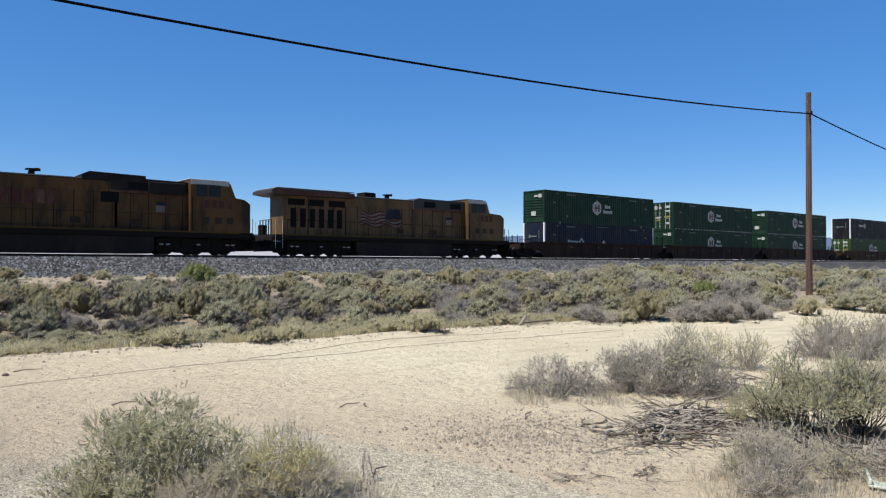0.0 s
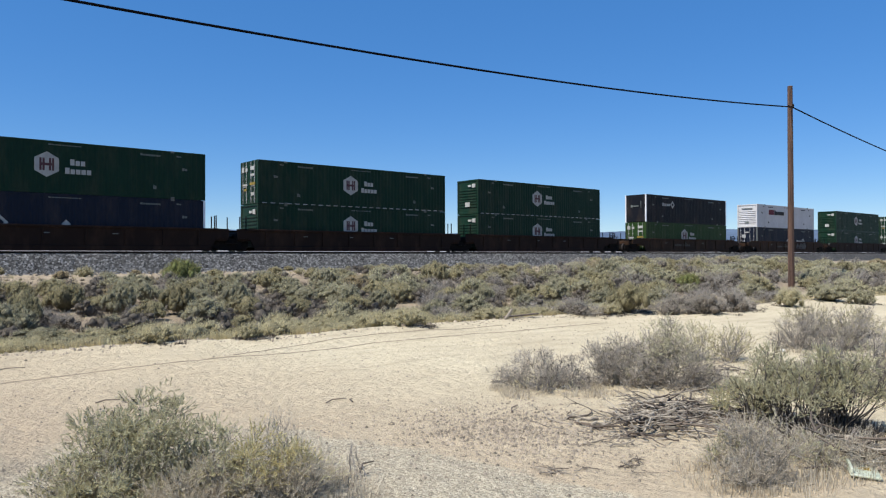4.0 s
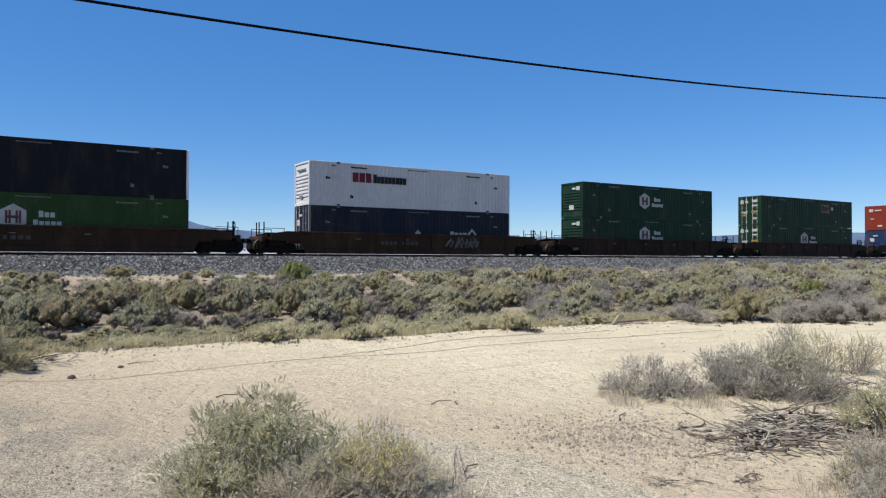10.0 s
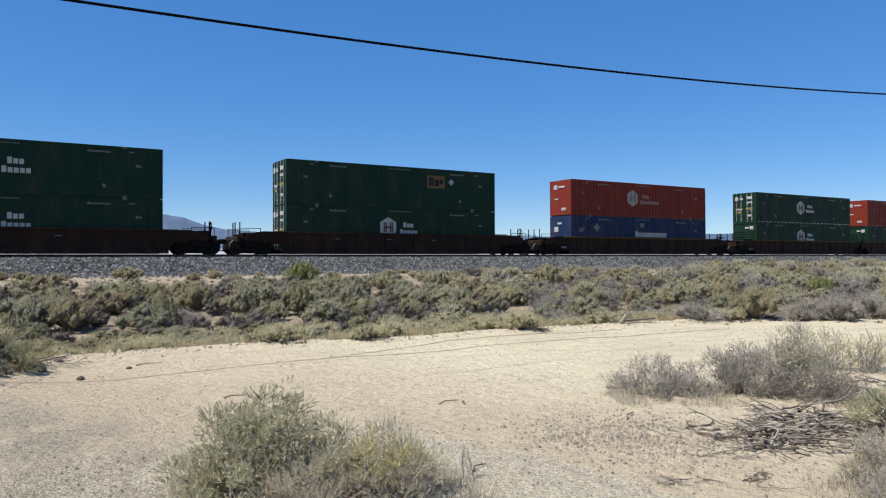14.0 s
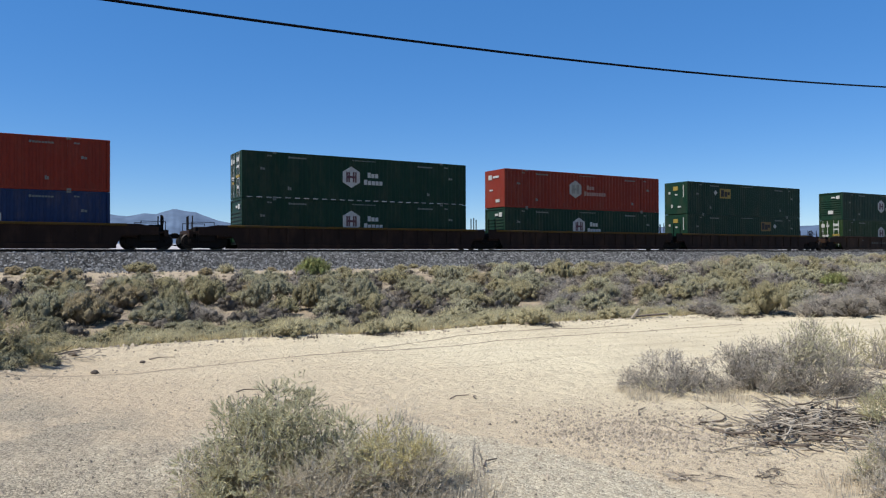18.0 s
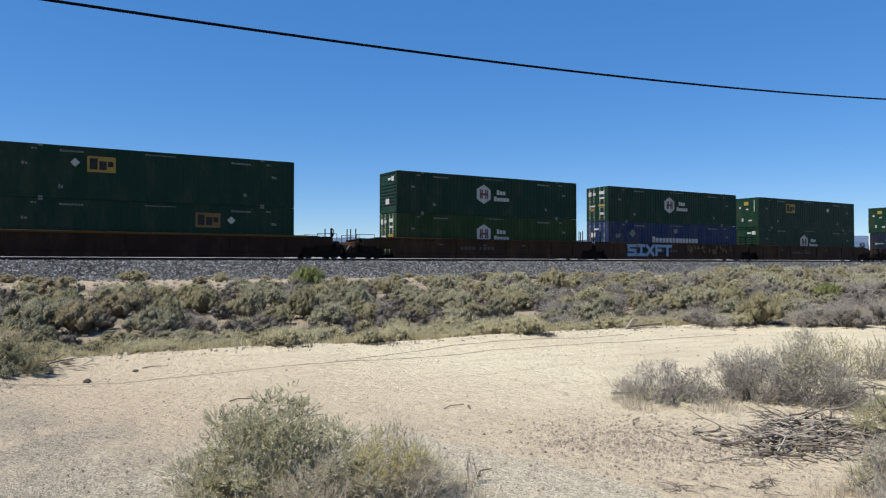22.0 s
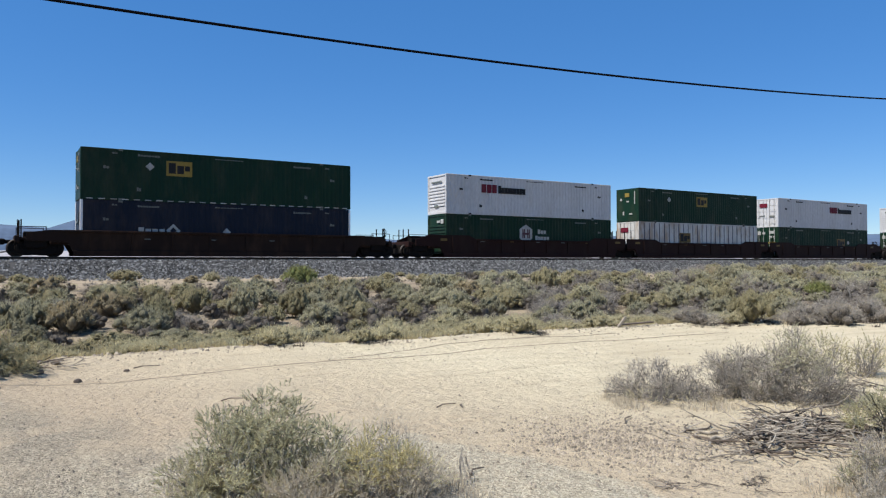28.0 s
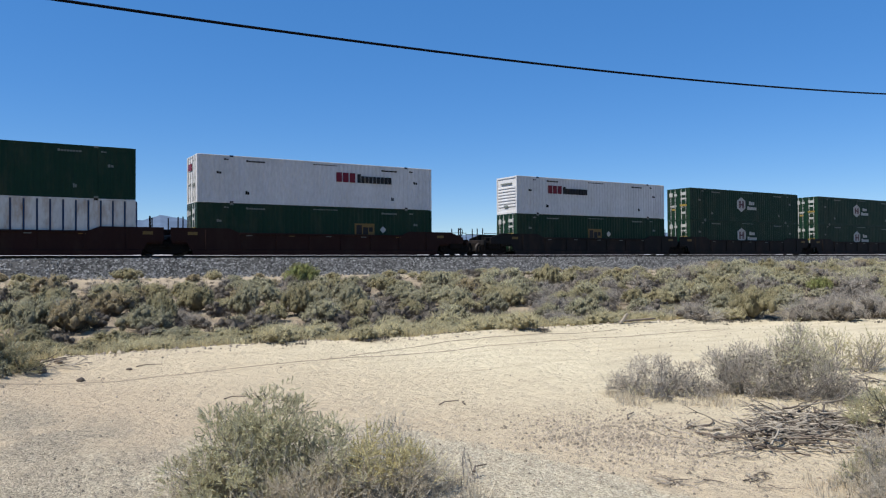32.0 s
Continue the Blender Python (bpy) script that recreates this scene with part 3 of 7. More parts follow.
def truck(parent, x, key=True):
    """A two-axle truck under a car: two cast side frames, springs, a bolster and two wheelsets."""
    tr = new("truck")
    tr.parent = parent
    tr.location = (x, 0, 0)
    for sy in (-1, 1):
        if sy not in frame_meshes:
            g_ = Geo().prism(sideframe_mesh(1.78, CAR_R), sy * 0.93, sy * 1.07)
            for k in (-0.16, 0.0, 0.16):
                g_.tube([(k, sy * 1.0, 0.22), (k, sy * 1.0, 0.52)], 0.06, 7)
            for k in (-0.89, 0.89):
                g_.box(k - 0.13, sy * 1.0, CAR_R - 0.12, k + 0.13, sy * 1.12, CAR_R + 0.12, 0.03)
            me = g_.mesh("side_frame")
            me.materials.append(MAT["steel_dark"])
            frame_meshes[sy] = me
        part("side_frame", frame_meshes[sy], "steel_dark", tr)
    if 0 not in frame_meshes:
        frame_meshes[0] = Geo().box(-0.2, -1.1, 0.40, 0.2, 1.1, 0.78, 0.04).mesh("bolster")
        frame_meshes[0].materials.append(MAT["steel_dark"])
    part("bolster", frame_meshes[0], "steel_dark", tr)
    if 2 not in frame_meshes:
        frame_meshes[2] = Geo().box(-0.22, -0.98, 0.07, 0.22, 0.98, 0.46, 0.03).mesh("brake_beam")
        frame_meshes[2].materials.append(MAT["steel_dark"])
    for k in (-0.36, 0.36):
        part("brake_beam", frame_meshes[2], "steel_dark", tr, m=pose(k, 0, 0))
    # solid dark block added to close the see-through gaps of the truck
    if 3 not in frame_meshes:
        frame_meshes[3] = Geo().prism([(-1.30, 0.30), (-1.05, 0.12), (1.05, 0.12), (1.30, 0.30), (1.30, 0.86), (-1.30, 0.86)], -0.62, 0.62).mesh("brake_rigging")
        frame_meshes[3].materials.append(MAT["steel_dark"])
    part("brake_rigging", frame_meshes[3], "steel_dark", tr)
    for k, where in ((-0.89, "front"), (0.89, "rear")):
        w = part("wheelset", car_wheels, "wheel", tr)
        w.location = (k, 0, CAR_R)
        WHEELS[where].append(w)
    return tr


bar_meshes = {}


def share_bar(sy):
    if sy not in bar_meshes:
        bar_meshes[sy] = Geo().box(0, sy * 1.435, 0.66, 0.24, sy * 1.446, 0.88).mesh("lettering_bar")
    return bar_meshes[sy]


def well_car(style, left, right, group):
    """One well of a double-stack car, from the left end of its load at x = 0. left, right: 'coupler', 'joint' (with a shared truck) or 'open' (rests on its neighbour's truck)."""
    paint = {"brown": "rust_brown", "dim": "dark_brown", "yellow": "dark_brown", "red": "dark_red", "black": "black_car"}[style]
    words = {"brown": "rusty brown steel well car with flat sides", "dim": "dark brown grimy steel well car with flat sides", "yellow": "rusty brown ribbed well car with a worn yellow top edge",
             "red": "dark red well car with raised ends and small yellow patches", "black": "blackened steel well car with raised ends"}[style]
    car = thing("well_car", words, "railway car", group)
    raised = style in ("red", "black")
    top = 1.36 if raised else 1.43
    a = -2.55 if left == "coupler" else -1.5
    b = LOAD + (2.55 if right == "coupler" else 1.5)
    for sy in (-1, 1):
        g_ = Geo()
        o = [(a, 0.84), (a, 1.26), (-1.5, 1.62 if raised else top)]
        if raised:
            o += [(1.9, 1.62), (2.5, top), (LOAD - 2.5, top), (LOAD - 1.9, 1.62)]
        o += [(LOAD + 1.5, 1.62 if raised else top), (b, 1.26), (b, 0.84), (LOAD + 0.62, 0.80), (LOAD + 0.32, 0.24), (-0.32, 0.24), (-0.62, 0.80)]
        g_.prism(o, sy * 1.345, sy * 1.43)
        part("side_wall", g_, paint, car)
        g_ = Geo().box(-0.30, sy * 1.345, 0.04, LOAD + 0.30, sy * 1.50, 0.34, 0.02)
        part("bottom_sill", g_, paint, car)
        if raised:
            part("top_chord", Geo().box(2.5, sy * 1.43, top - 0.10, LOAD - 2.5, sy * 1.52, top + 0.012, 0.02), paint, car)
        else:
            part("top_chord", Geo().box(-0.85, sy * 1.43, top - 0.12, LOAD + 0.85, sy * 1.53, top + 0.012, 0.02), "sill_yellow" if style == "yellow" else paint, car,
                 "worn yellow top edge" if style == "yellow" else "")
        n_ = 14 if style == "yellow" else 8
        for i in range(n_):
            x = 0.5 + (LOAD - 1.0) * i / (n_ - 1)
            z1 = (1.50 if (x < 1.9 or x > LOAD - 1.9) else top - 0.1) if raised else top - 0.12
            part("rib", Geo().box(x - 0.05, sy * 1.425, 0.34, x + 0.05, sy * 1.49, z1, 0.01), paint, car)
        if raised:
            for x in (-0.55, 2.9, 5.6, 8.1, 10.6, 13.2, LOAD + 0.35):
                end = x < 0 or x > LOAD
                part("reflector", Geo().box(x, sy * 1.435, 1.18 if not end else 1.20, x + (0.55 if end else 0.38), sy * (1.436 + 0.012), 1.23 if not end else 1.38),
                     "mark_old_yellow" if end or style == "red" and int(x) % 2 else "mark_grey", car)
        elif style in ("brown", "dim"):
            for x in (3.3, 7.0, 10.6):
                part("reflector", Geo().box(x, sy * 1.435, 0.98, x + 0.34, sy * 1.447, 1.03), "mark_grey", car)
            if style == "brown":
                for k in range(8):
                    part("lettering_bar", share_bar(sy), "mark_dim", car, m=pose(5.1 + 0.34 * k + (0.3 if k > 3 else 0), 0, 0))
    for x in (2.0, 8.0, 14.0):
        box("cross_member", (x - 0.2, -1.36, 0.16, x + 0.2, 1.36, 0.26), "steel_dark", car, 0.02)
    for x in (1.6, LOAD - 1.6):
        for sy in (-1, 1):
            box("load_ledge", (x - 0.5, sy * 0.95, 0.16, x + 0.5, sy * 1.36, 0.268), "steel_dark", car)
    for sgn, how in ((-1, left), (1, right)):
        x_end = 0.0 if sgn < 0 else LOAD
        X = lambda d: x_end + sgn * d
        x0, x1 = sorted((X(0.45), X(1.45)))
        part("end_bulkhead", Geo().box(x0, -1.34, 0.66, x1, 1.34, 1.22, 0.05), paint, car)
        reach = 3.05 if how == "coupler" else 1.55
        x0, x1 = sorted((X(1.40), X(reach)))
        part("end_platform", Geo().box(x0, -1.20 if how == "coupler" else -0.75, 0.88, x1, 1.20 if how == "coupler" else 0.75, 1.04, 0.03), paint, car)
        x0, x1 = sorted((X(0.6), X(1.9)))
        part("centre_sill", Geo().box(x0, -0.30, 0.62, x1, 0.30, 0.92, 0.03), paint, car)
        if how == "coupler":
            truck(car, X(2.08))
            x0, x1 = sorted((X(1.2), X(2.9)))
            part("draft_gear", Geo().box(x0, -0.85, 0.52, x1, 0.85, 0.90, 0.04), "steel_dark", car)
            x0, x1 = sorted((X(2.85), X(3.10)))
            part("end_sill", Geo().box(x0, -1.32, 0.74, x1, 1.32, 1.12, 0.03), paint, car)
            g_ = Geo()
            x0, x1 = sorted((X(3.05), X(3.55)))
            g_.box(x0, -0.10, 0.70, x1, 0.10, 0.90, 0.03)
            x0, x1 = sorted((X(3.50), X(3.78)))
            g_.box(x0, -0.17 + 0.1 * sgn, 0.64, x1, 0.10 + 0.1 * sgn, 0.96, 0.05)
            part("coupler", g_, "steel_dark", car)
            part("air_hose", Geo().tube([(X(3.1), -0.28, 0.74), (X(3.2), -0.3, 0.46), (X(3.4), -0.29, 0.27), (X(3.72), -0.26, 0.22)], 0.04, 6), "steel_dark", car)
            for y in (-1.22, 1.22):
                g_ = Geo()
                for d in (1.62, 2.95):
                    g_.tube([(X(d), y, 1.0), (X(d), y, 1.62)], 0.022, 5)
                g_.tube([(X(1.62), y, 1.60), (X(2.95), y, 1.60)], 0.02, 5)
                part("grab_rail", g_, "steel_dark", car)
                g_ = Geo()
                for k in range(3):
                    g_.tube([(X(2.55), y * 1.06, 0.35 + 0.28 * k), (X(2.98), y * 1.06, 0.35 + 0.28 * k)], 0.018, 5)
                for d in (2.55, 2.98):
                    g_.tube([(X(d), y * 1.06, 0.30), (X(d), y * 1.06, 1.1)], 0.02, 5)
                part("ladder", g_, "steel_dark", car)
            part("cut_lever", Geo().tube([(X(3.08), -1.25, 0.70), (X(3.14), -0.9, 0.55), (X(3.16), -0.2, 0.86)], 0.02, 5), "steel_dark", car)
            for y in (-1.0, 1.0):
                part("side_bearing", Geo().box(*sorted((X(1.55), X(2.65)))[:1], min(y, y * 1.25), 0.44, sorted((X(1.55), X(2.65)))[1], max(y, y * 1.25), 0.95, 0.05), "steel_dark", car)
            part("draft_box", Geo().box(*sorted((X(2.0), X(2.7)))[:1], -1.0, 1.03, sorted((X(2.0), X(2.7)))[1], -0.45, 1.34, 0.05), "steel_dark", car) if sgn < 0 else None
            for y in (-0.75, -0.25, 0.55):
                part("stanchion", Geo().tube([(X(3.0 - 0.3 * abs(y)), y, 1.05), (X(3.0 - 0.3 * abs(y)), y, 2.0)], 0.038, 6), "steel_dark", car)
            if sgn > 0:
                g_ = Geo()
                g_.box(X(2.1), -0.95, 1.04, X(2.75), -0.35, 1.42, 0.05)
                part("brake_cylinder", g_, "steel_dark", car)
                g_ = Geo()
                pts = [(X(2.9), -0.55 + 0.27 * math.cos(k * math.pi / 6), 1.68 + 0.27 * math.sin(k * math.pi / 6)) for k in range(13)]
                g_.tube(pts, 0.03, 5)
                for k in range(4):
                    g_.tube([(X(2.9), -0.55, 1.68), pts[k * 3]], 0.016, 4)
                g_.tube([(X(2.9), -0.55, 1.05), (X(2.9), -0.55, 1.68)], 0.05, 5)
                part("brake_wheel", g_, "steel_dark", car)
        else:
            if how == "joint":
                truck(car, X(1.72))
            for y in (-1.15, -0.55, 0.7):
                part("stanchion", Geo().tube([(X(1.05 + 0.25 * y), y, 1.2), (X(1.05 + 0.25 * y), y, 2.28)], 0.038, 6), "steel_dark", car)
            if how == "joint":
                g_ = Geo().tube([(X(1.35), -0.7, 1.22), (X(1.35), 0.2, 1.22)], 0.2, 10)
                part("air_tank", g_, "steel_dark", car)
            part("access_step", Geo().box(*sorted((X(1.3), X(1.75)))[:1], -1.40, 0.50, sorted((X(1.3), X(1.75)))[1], -1.10, 0.58), "steel_dark", car)
    return car


# ---------------------------------------------------------------- containers
def hexagon(cx, cz, r):
    return [(cx + r * math.sin(k * math.pi / 3), cz + r * math.cos(k * math.pi / 3)) for k in range(6)]


SIDE = -FACE_Y      # the face towards the lot


def plate(parent, name, outline, mat, proud=0.012, label=""):
    return part(name, Geo().prism(outline, SIDE - proud, SIDE + 0.02), mat, parent, label)


def rect(x0, z0, x1, z1):
    return [(x0, z0), (x1, z0), (x1, z1), (x0, z1)]


def word_bars(parent, x0, z0, width, height, count, mat, seed, proud=0.012, taper=0.0):
    """A line of writing as a row of plain bars, one mesh."""
    r = random.Random(seed)
    g_ = Geo()
    step = width / count
    for i in range(count):
        h = height * (1.0 if i == 0 or taper else 0.78)
        g_.prism(rect(x0 + i * step, z0, x0 + (i + 0.80) * step, z0 + h), SIDE - proud, SIDE + 0.02)
    return part("lettering", g_, mat, parent, "")


def hex_badge(c, x=7.22, z=1.58, faded=False, old=False):
    plate(c, "badge", hexagon(x, z, 0.70), "mark_pale" if faded else "mark_white", 0.014, "white hexagonal badge")
    ink = "mark_faded" if old else "mark_maroon"
    for dx in (-0.31, -0.16, 0.16, 0.31):
        part("badge_bar", Geo().prism(rect(x + dx - 0.055, z - 0.34, x + dx + 0.055, z + 0.34), SIDE - 0.022, SIDE), ink, c, "dark red bar")
    part("badge_bar", Geo().prism(rect(x - 0.33, z - 0.07, x + 0.33, z + 0.07), SIDE - 0.026, SIDE), ink, c, "dark red bar")
    m_ = "mark_pink" if faded else "mark_white"
    word_bars(c, x + 1.18, z + 0.02, 0.82, 0.34, 3, m_, 3)
    word_bars(c, x + 0.92, z - 0.46, 2.3 if old else 1.40, 0.34, 9 if old else 5, m_, 4)


def yellow_badge(c, x, z=1.95, mat="mark_yellow"):
    plate(c, "badge", rect(x, z - 0.42, x + 1.45, z + 0.45), mat, 0.014, "yellow rectangular badge")
    for a, b, lo, hi in ((0.12, 0.52, -0.28, 0.34), (0.60, 0.98, -0.28, 0.20), (1.04, 1.32, -0.10, 0.20)):
        part("badge_bar", Geo().prism(rect(x + a, z + lo, x + b, z + hi), SIDE - 0.022, SIDE), "mark_black", c, "black bar")


def diamond(c, x, z, r=0.24, mat="mark_white"):
    plate(c, "placard", [(x - r, z), (x, z - r), (x + r, z), (x, z + r)], mat, 0.014, "small white diamond placard")


def wave_badge(c, x, z):
    """Pale bars of lettering with an open diamond after them."""
    word_bars(c, x, z - 0.18, 1.5, 0.34, 4, "mark_white", 9)
    g_ = Geo()
    for k in range(4):
        a0, a1 = k * math.pi / 2, (k + 1) * math.pi / 2
        cx, cz = x + 1.9, z
        g_.prism([(cx + 0.40 * math.cos(a0), cz + 0.40 * math.sin(a0)), (cx + 0.40 * math.cos(a1), cz + 0.40 * math.sin(a1)),
                  (cx + 0.20 * math.cos(a1), cz + 0.20 * math.sin(a1)), (cx + 0.20 * math.cos(a0), cz + 0.20 * math.sin(a0))], SIDE - 0.014, SIDE + 0.02)
    part("badge", g_, "mark_white", c, "open white diamond badge")


def two_tone_badge(c, x, z=1.95, width=4.1):
    word_bars(c, x, z - 0.30, width * 0.35, 0.62, 3, "mark_red", 5, 0.045, 1.0)
    word_bars(c, x + width * 0.37, z - 0.30, width * 0.63, 0.58, 9, "mark_black", 6, 0.045)


panel_cache = {}


def side_panel_mesh(style, sy):
    """Corrugated side sheet between the rails."""
    key = (style, sy)
    if key not in panel_cache:
        period, depth = {"fine": (0.30, 0.022), "deep": (0.34, 0.038), "posts": (0.62, 0.05)}[style]
        cols = []
        x = 0.14
        while x < LOAD - 0.14:
            if style == "posts":
                cols += [(x, 0.0), (x + period * 0.80, 0.0), (x + period * 0.82, depth), (x + period * 0.98, depth)]
            else:
                cols += [(x, 0.0), (x + period * 0.42, 0.0), (x + period * 0.56, depth), (x + period * 0.86, depth)]
            x += period
        cols = [c_ for c_ in cols if c_[0] < LOAD - 0.14] + [(LOAD - 0.14, 0.0)]
        vs_, fs_ = [], []
        for x, d in cols:
            y = sy * (FACE_Y - 0.004 - d)
            vs_ += [(x, y, 0.16), (x, y, TIER - 0.11)]
        for i in range(len(cols) - 1):
            fs_.append((2 * i, 2 * i + 2, 2 * i + 3, 2 * i + 1))
        panel_cache[key] = (vs_, fs_)
    return raw_mesh("side_panel", *panel_cache[key])


shared = {}


def share(key, build):
    if key not in shared:
        shared[key] = build()
    return shared[key]


def end_marks(c, kind):
    """Labels on the lit end wall, at x = 0."""
    def spot(y0, z0, y1, z1, mat):
        part("label_patch", Geo().box(-0.045, y0, z0, 0.0, y1, z1), mat, c)
    if kind == "hub":
        spot(-1.0, 2.20, -0.62, 2.52, "mark_white"), spot(-0.52, 2.28, -0.10, 2.44, "mark_white"), spot(-0.30, 0.62, 0.25, 1.0, "mark_white")
    elif kind == "hubdoor":
        spot(0.65, 2.15, 1.0, 2.50, "mark_white"), spot(0.15, 2.2, 0.45, 2.42, "mark_white"), spot(-0.9, 2.25, -0.3, 2.5, "mark_white"), spot(-0.9, 1.85, -0.3, 2.0, "mark_white")
        spot(-0.95, 1.25, -0.2, 1.42, "mark_yellow"), spot(0.2, 1.25, 0.9, 1.36, "mark_white"), spot(-0.8, 0.55, -0.35, 0.75, "mark_white"), spot(0.3, 0.9, 0.7, 1.05, "mark_yellow")
    elif kind == "emp":
        spot(-0.25, 2.15, 0.25, 2.5, "mark_yellow"), spot(-0.2, 1.70, 0.05, 1.82, "mark_white"), spot(0.60, 1.85, 0.80, 2.05, "mark_white")
        spot(-0.92, 1.5, -0.85, 2.6, "mark_white"), spot(-0.6, 0.60, -0.25, 0.74, "mark_white"), spot(0.35, 0.6, 0.50, 0.9, "mark_white")
    elif kind == "red":
        spot(0.3, 2.15, 0.75, 2.5, "mark_white"), spot(-0.6, 2.25, 0.15, 2.4, "mark_white"), spot(-0.7, 0.4, -0.2, 0.62, "mark_white"), spot(0.2, 1.3, 0.6, 1.4, "mark_white")
    elif kind == "white":
        spot(-0.7, 2.3, 0.7, 2.4, "mark_grey"), spot(-0.2, 0.5, 0.3, 0.68, "mark_grey")
    elif kind == "whitedoor":
        spot(-0.1, 2.0, 0.75, 2.4, "mark_red"), spot(-0.9, 1.0, -0.3, 1.15, "mark_grey"), spot(0.2, 1.1, 0.8, 1.22, "mark_grey")
    elif kind == "umax":
        spot(-0.4, 1.62, 0.35, 1.74, "mark_grey"), spot(0.35, 1.55, 0.55, 1.82, "mark_grey"), spot(-0.72, 1.5, -0.66, 2.2, "mark_grey")
    elif kind == "bluedoor":
        spot(0.2, 1.6, 0.7, 2.0, "mark_white"), spot(-0.9, 0.9, -0.3, 1.05, "mark_white"), spot(-0.2, 2.2, 0.3, 2.35, "mark_white")


def container(paint, label, end, panel="fine", posts=None, taped=False, marks="hub", fine_print=True):
    """A 53 foot container lying along x from 0, on z = 0. end: 'ribs', 'door' or 'flat' for the wall at x = 0."""
    c = thing("shipping_container", label, "container", "stacked containers of the train")
    posts = posts or paint
    for sy in (-1, 1):
        me = share(("panel", panel, sy, paint), lambda: side_panel_mesh(panel, sy))
        part("side_panel", me, paint, c)
        part("bottom_rail", share(("br", sy, paint), lambda: Geo().box(0.12, sy * (FACE_Y - 0.06), 0.0, LOAD - 0.12, sy * FACE_Y, 0.165, 0.01).mesh("bottom_rail")), paint, c)
        part("top_rail", share(("tr", sy, paint), lambda: Geo().box(0.12, sy * (FACE_Y - 0.06), TIER - 0.115, LOAD - 0.12, sy * FACE_Y, TIER - 0.01, 0.015).mesh("top_rail")), paint, c)
        for x in (0.0, LOAD - 0.14):
            part("corner_post", share(("cp", sy, x, posts), lambda: Geo().box(x, sy * (FACE_Y - 0.14), 0.0, x + 0.14, sy * (FACE_Y + 0.004), TIER - 0.02, 0.015).mesh("corner_post")), posts, c)
        for x in (1.98, LOAD - 2.12):
            part("lift_post", share(("lp", sy, x, paint), lambda: Geo().box(x, sy * (FACE_Y - 0.06), 0.0, x + 0.14, sy * (FACE_Y + 0.006), TIER - 0.02, 0.01).mesh("lift_post")), paint, c)
            for z, nm in ((TIER - 0.13, "top"), (0.0, "foot")):
                part("corner_fitting", share(("cf", sy, x, z, paint in ("white", "dirty_white")), lambda: Geo().box(x - 0.05, sy * (FACE_Y - 0.12), z, x + 0.19, sy * (FACE_Y + 0.012), z + 0.13, 0.02).mesh("corner_fitting")),
                     "mark_grey" if paint not in ("white", "dirty_white") else "steel_dark", c)
    part("roof", share(("roof", paint), lambda: sheet("roof", [0.05 + i * 0.15 for i in range(int((LOAD - 0.1) / 0.15) + 1)], [-FACE_Y + 0.03, FACE_Y - 0.03],
                                                     lambda x, y: TIER - 0.02 - 0.018 * (int(round((x - 0.05) / 0.15)) % 2))), paint, c)
    part("floor", share(("floor",), lambda: Geo().box(0.1, -FACE_Y + 0.05, 0.02, LOAD - 0.1, FACE_Y - 0.05, 0.14).mesh("floor")), "steel_dark", c)
    part("far_end_wall", share(("few", paint), lambda: Geo().box(LOAD - 0.08, -FACE_Y + 0.12, 0.05, LOAD - 0.02, FACE_Y - 0.12, TIER - 0.05).mesh("far_end_wall")), paint, c)
    if end == "ribs":
        def ribs():
            g_ = Geo().box(0.05, -FACE_Y + 0.12, 0.05, 0.10, FACE_Y - 0.12, TIER - 0.05)
            g_.box(-0.01, -FACE_Y + 0.13, TIER - 0.16, 0.06, FACE_Y - 0.13, TIER - 0.03, 0.02)
            g_.box(-0.01, -FACE_Y + 0.13, 0.0, 0.06, FACE_Y - 0.13, 0.2, 0.02)
            return g_.mesh("front_wall")
        part("front_wall", share(("ribs", paint), ribs), paint, c)
        for i in range(7):
            part("wall_rib", share(("wrib", paint), lambda: Geo().box(-0.005, -FACE_Y + 0.2, 0, 0.06, FACE_Y - 0.2, 0.13, 0.02).mesh("wall_rib")), paint, c, m=pose(0, 0, 0.55 + i * 0.235))
    elif end == "flat":
        part("front_wall", share(("flat", paint), lambda: Geo().box(0.01, -FACE_Y + 0.12, 0.03, 0.08, FACE_Y - 0.12, TIER - 0.03, 0.02).mesh("front_wall")), paint, c)
    else:
        for sy in (-1, 1):
            def leaf():
                g_ = Geo().box(0.02, sy * 0.01, 0.14, 0.07, sy * (FACE_Y - 0.15), TIER - 0.14, 0.01)
                for i in range(4):
                    z = 0.35 + i * 0.6
                    g_.box(0.0, sy * 0.1, z, 0.03, sy * (FACE_Y - 0.25), z + 0.35, 0.012)
                return g_.mesh("door_leaf")
            door = part("door", share(("leaf", sy, paint), leaf), paint, c)
            for y in (0.35, 0.85):
                def rod():
                    g_ = Geo().tube([(-0.02, sy * y, 0.06), (-0.02, sy * y, TIER - 0.06)], 0.022, 6)
                    for z in (0.3, 1.0, 1.7, 2.5):
                        g_.box(-0.04, sy * y - 0.05, z, 0.03, sy * y + 0.05, z + 0.07)
                    g_.box(-0.05, sy * y - 0.05, 1.15, -0.02, sy * y + 0.35 * (1 if y < 0.5 else -1) * sy, 1.20)
                    return g_.mesh("lock_rod")
                # pale tone chosen to add to the sunlit look of the door end
                part("lock_rod", share(("rod", sy, y), rod), "tape", door, "galvanised lock rod, paled for the sunlit end")
        part("door_header", share(("dh", paint), lambda: Geo().box(0.0, -FACE_Y + 0.14, TIER - 0.14, 0.1, FACE_Y - 0.14, TIER - 0.02, 0.01).mesh("door_header")), paint, c)
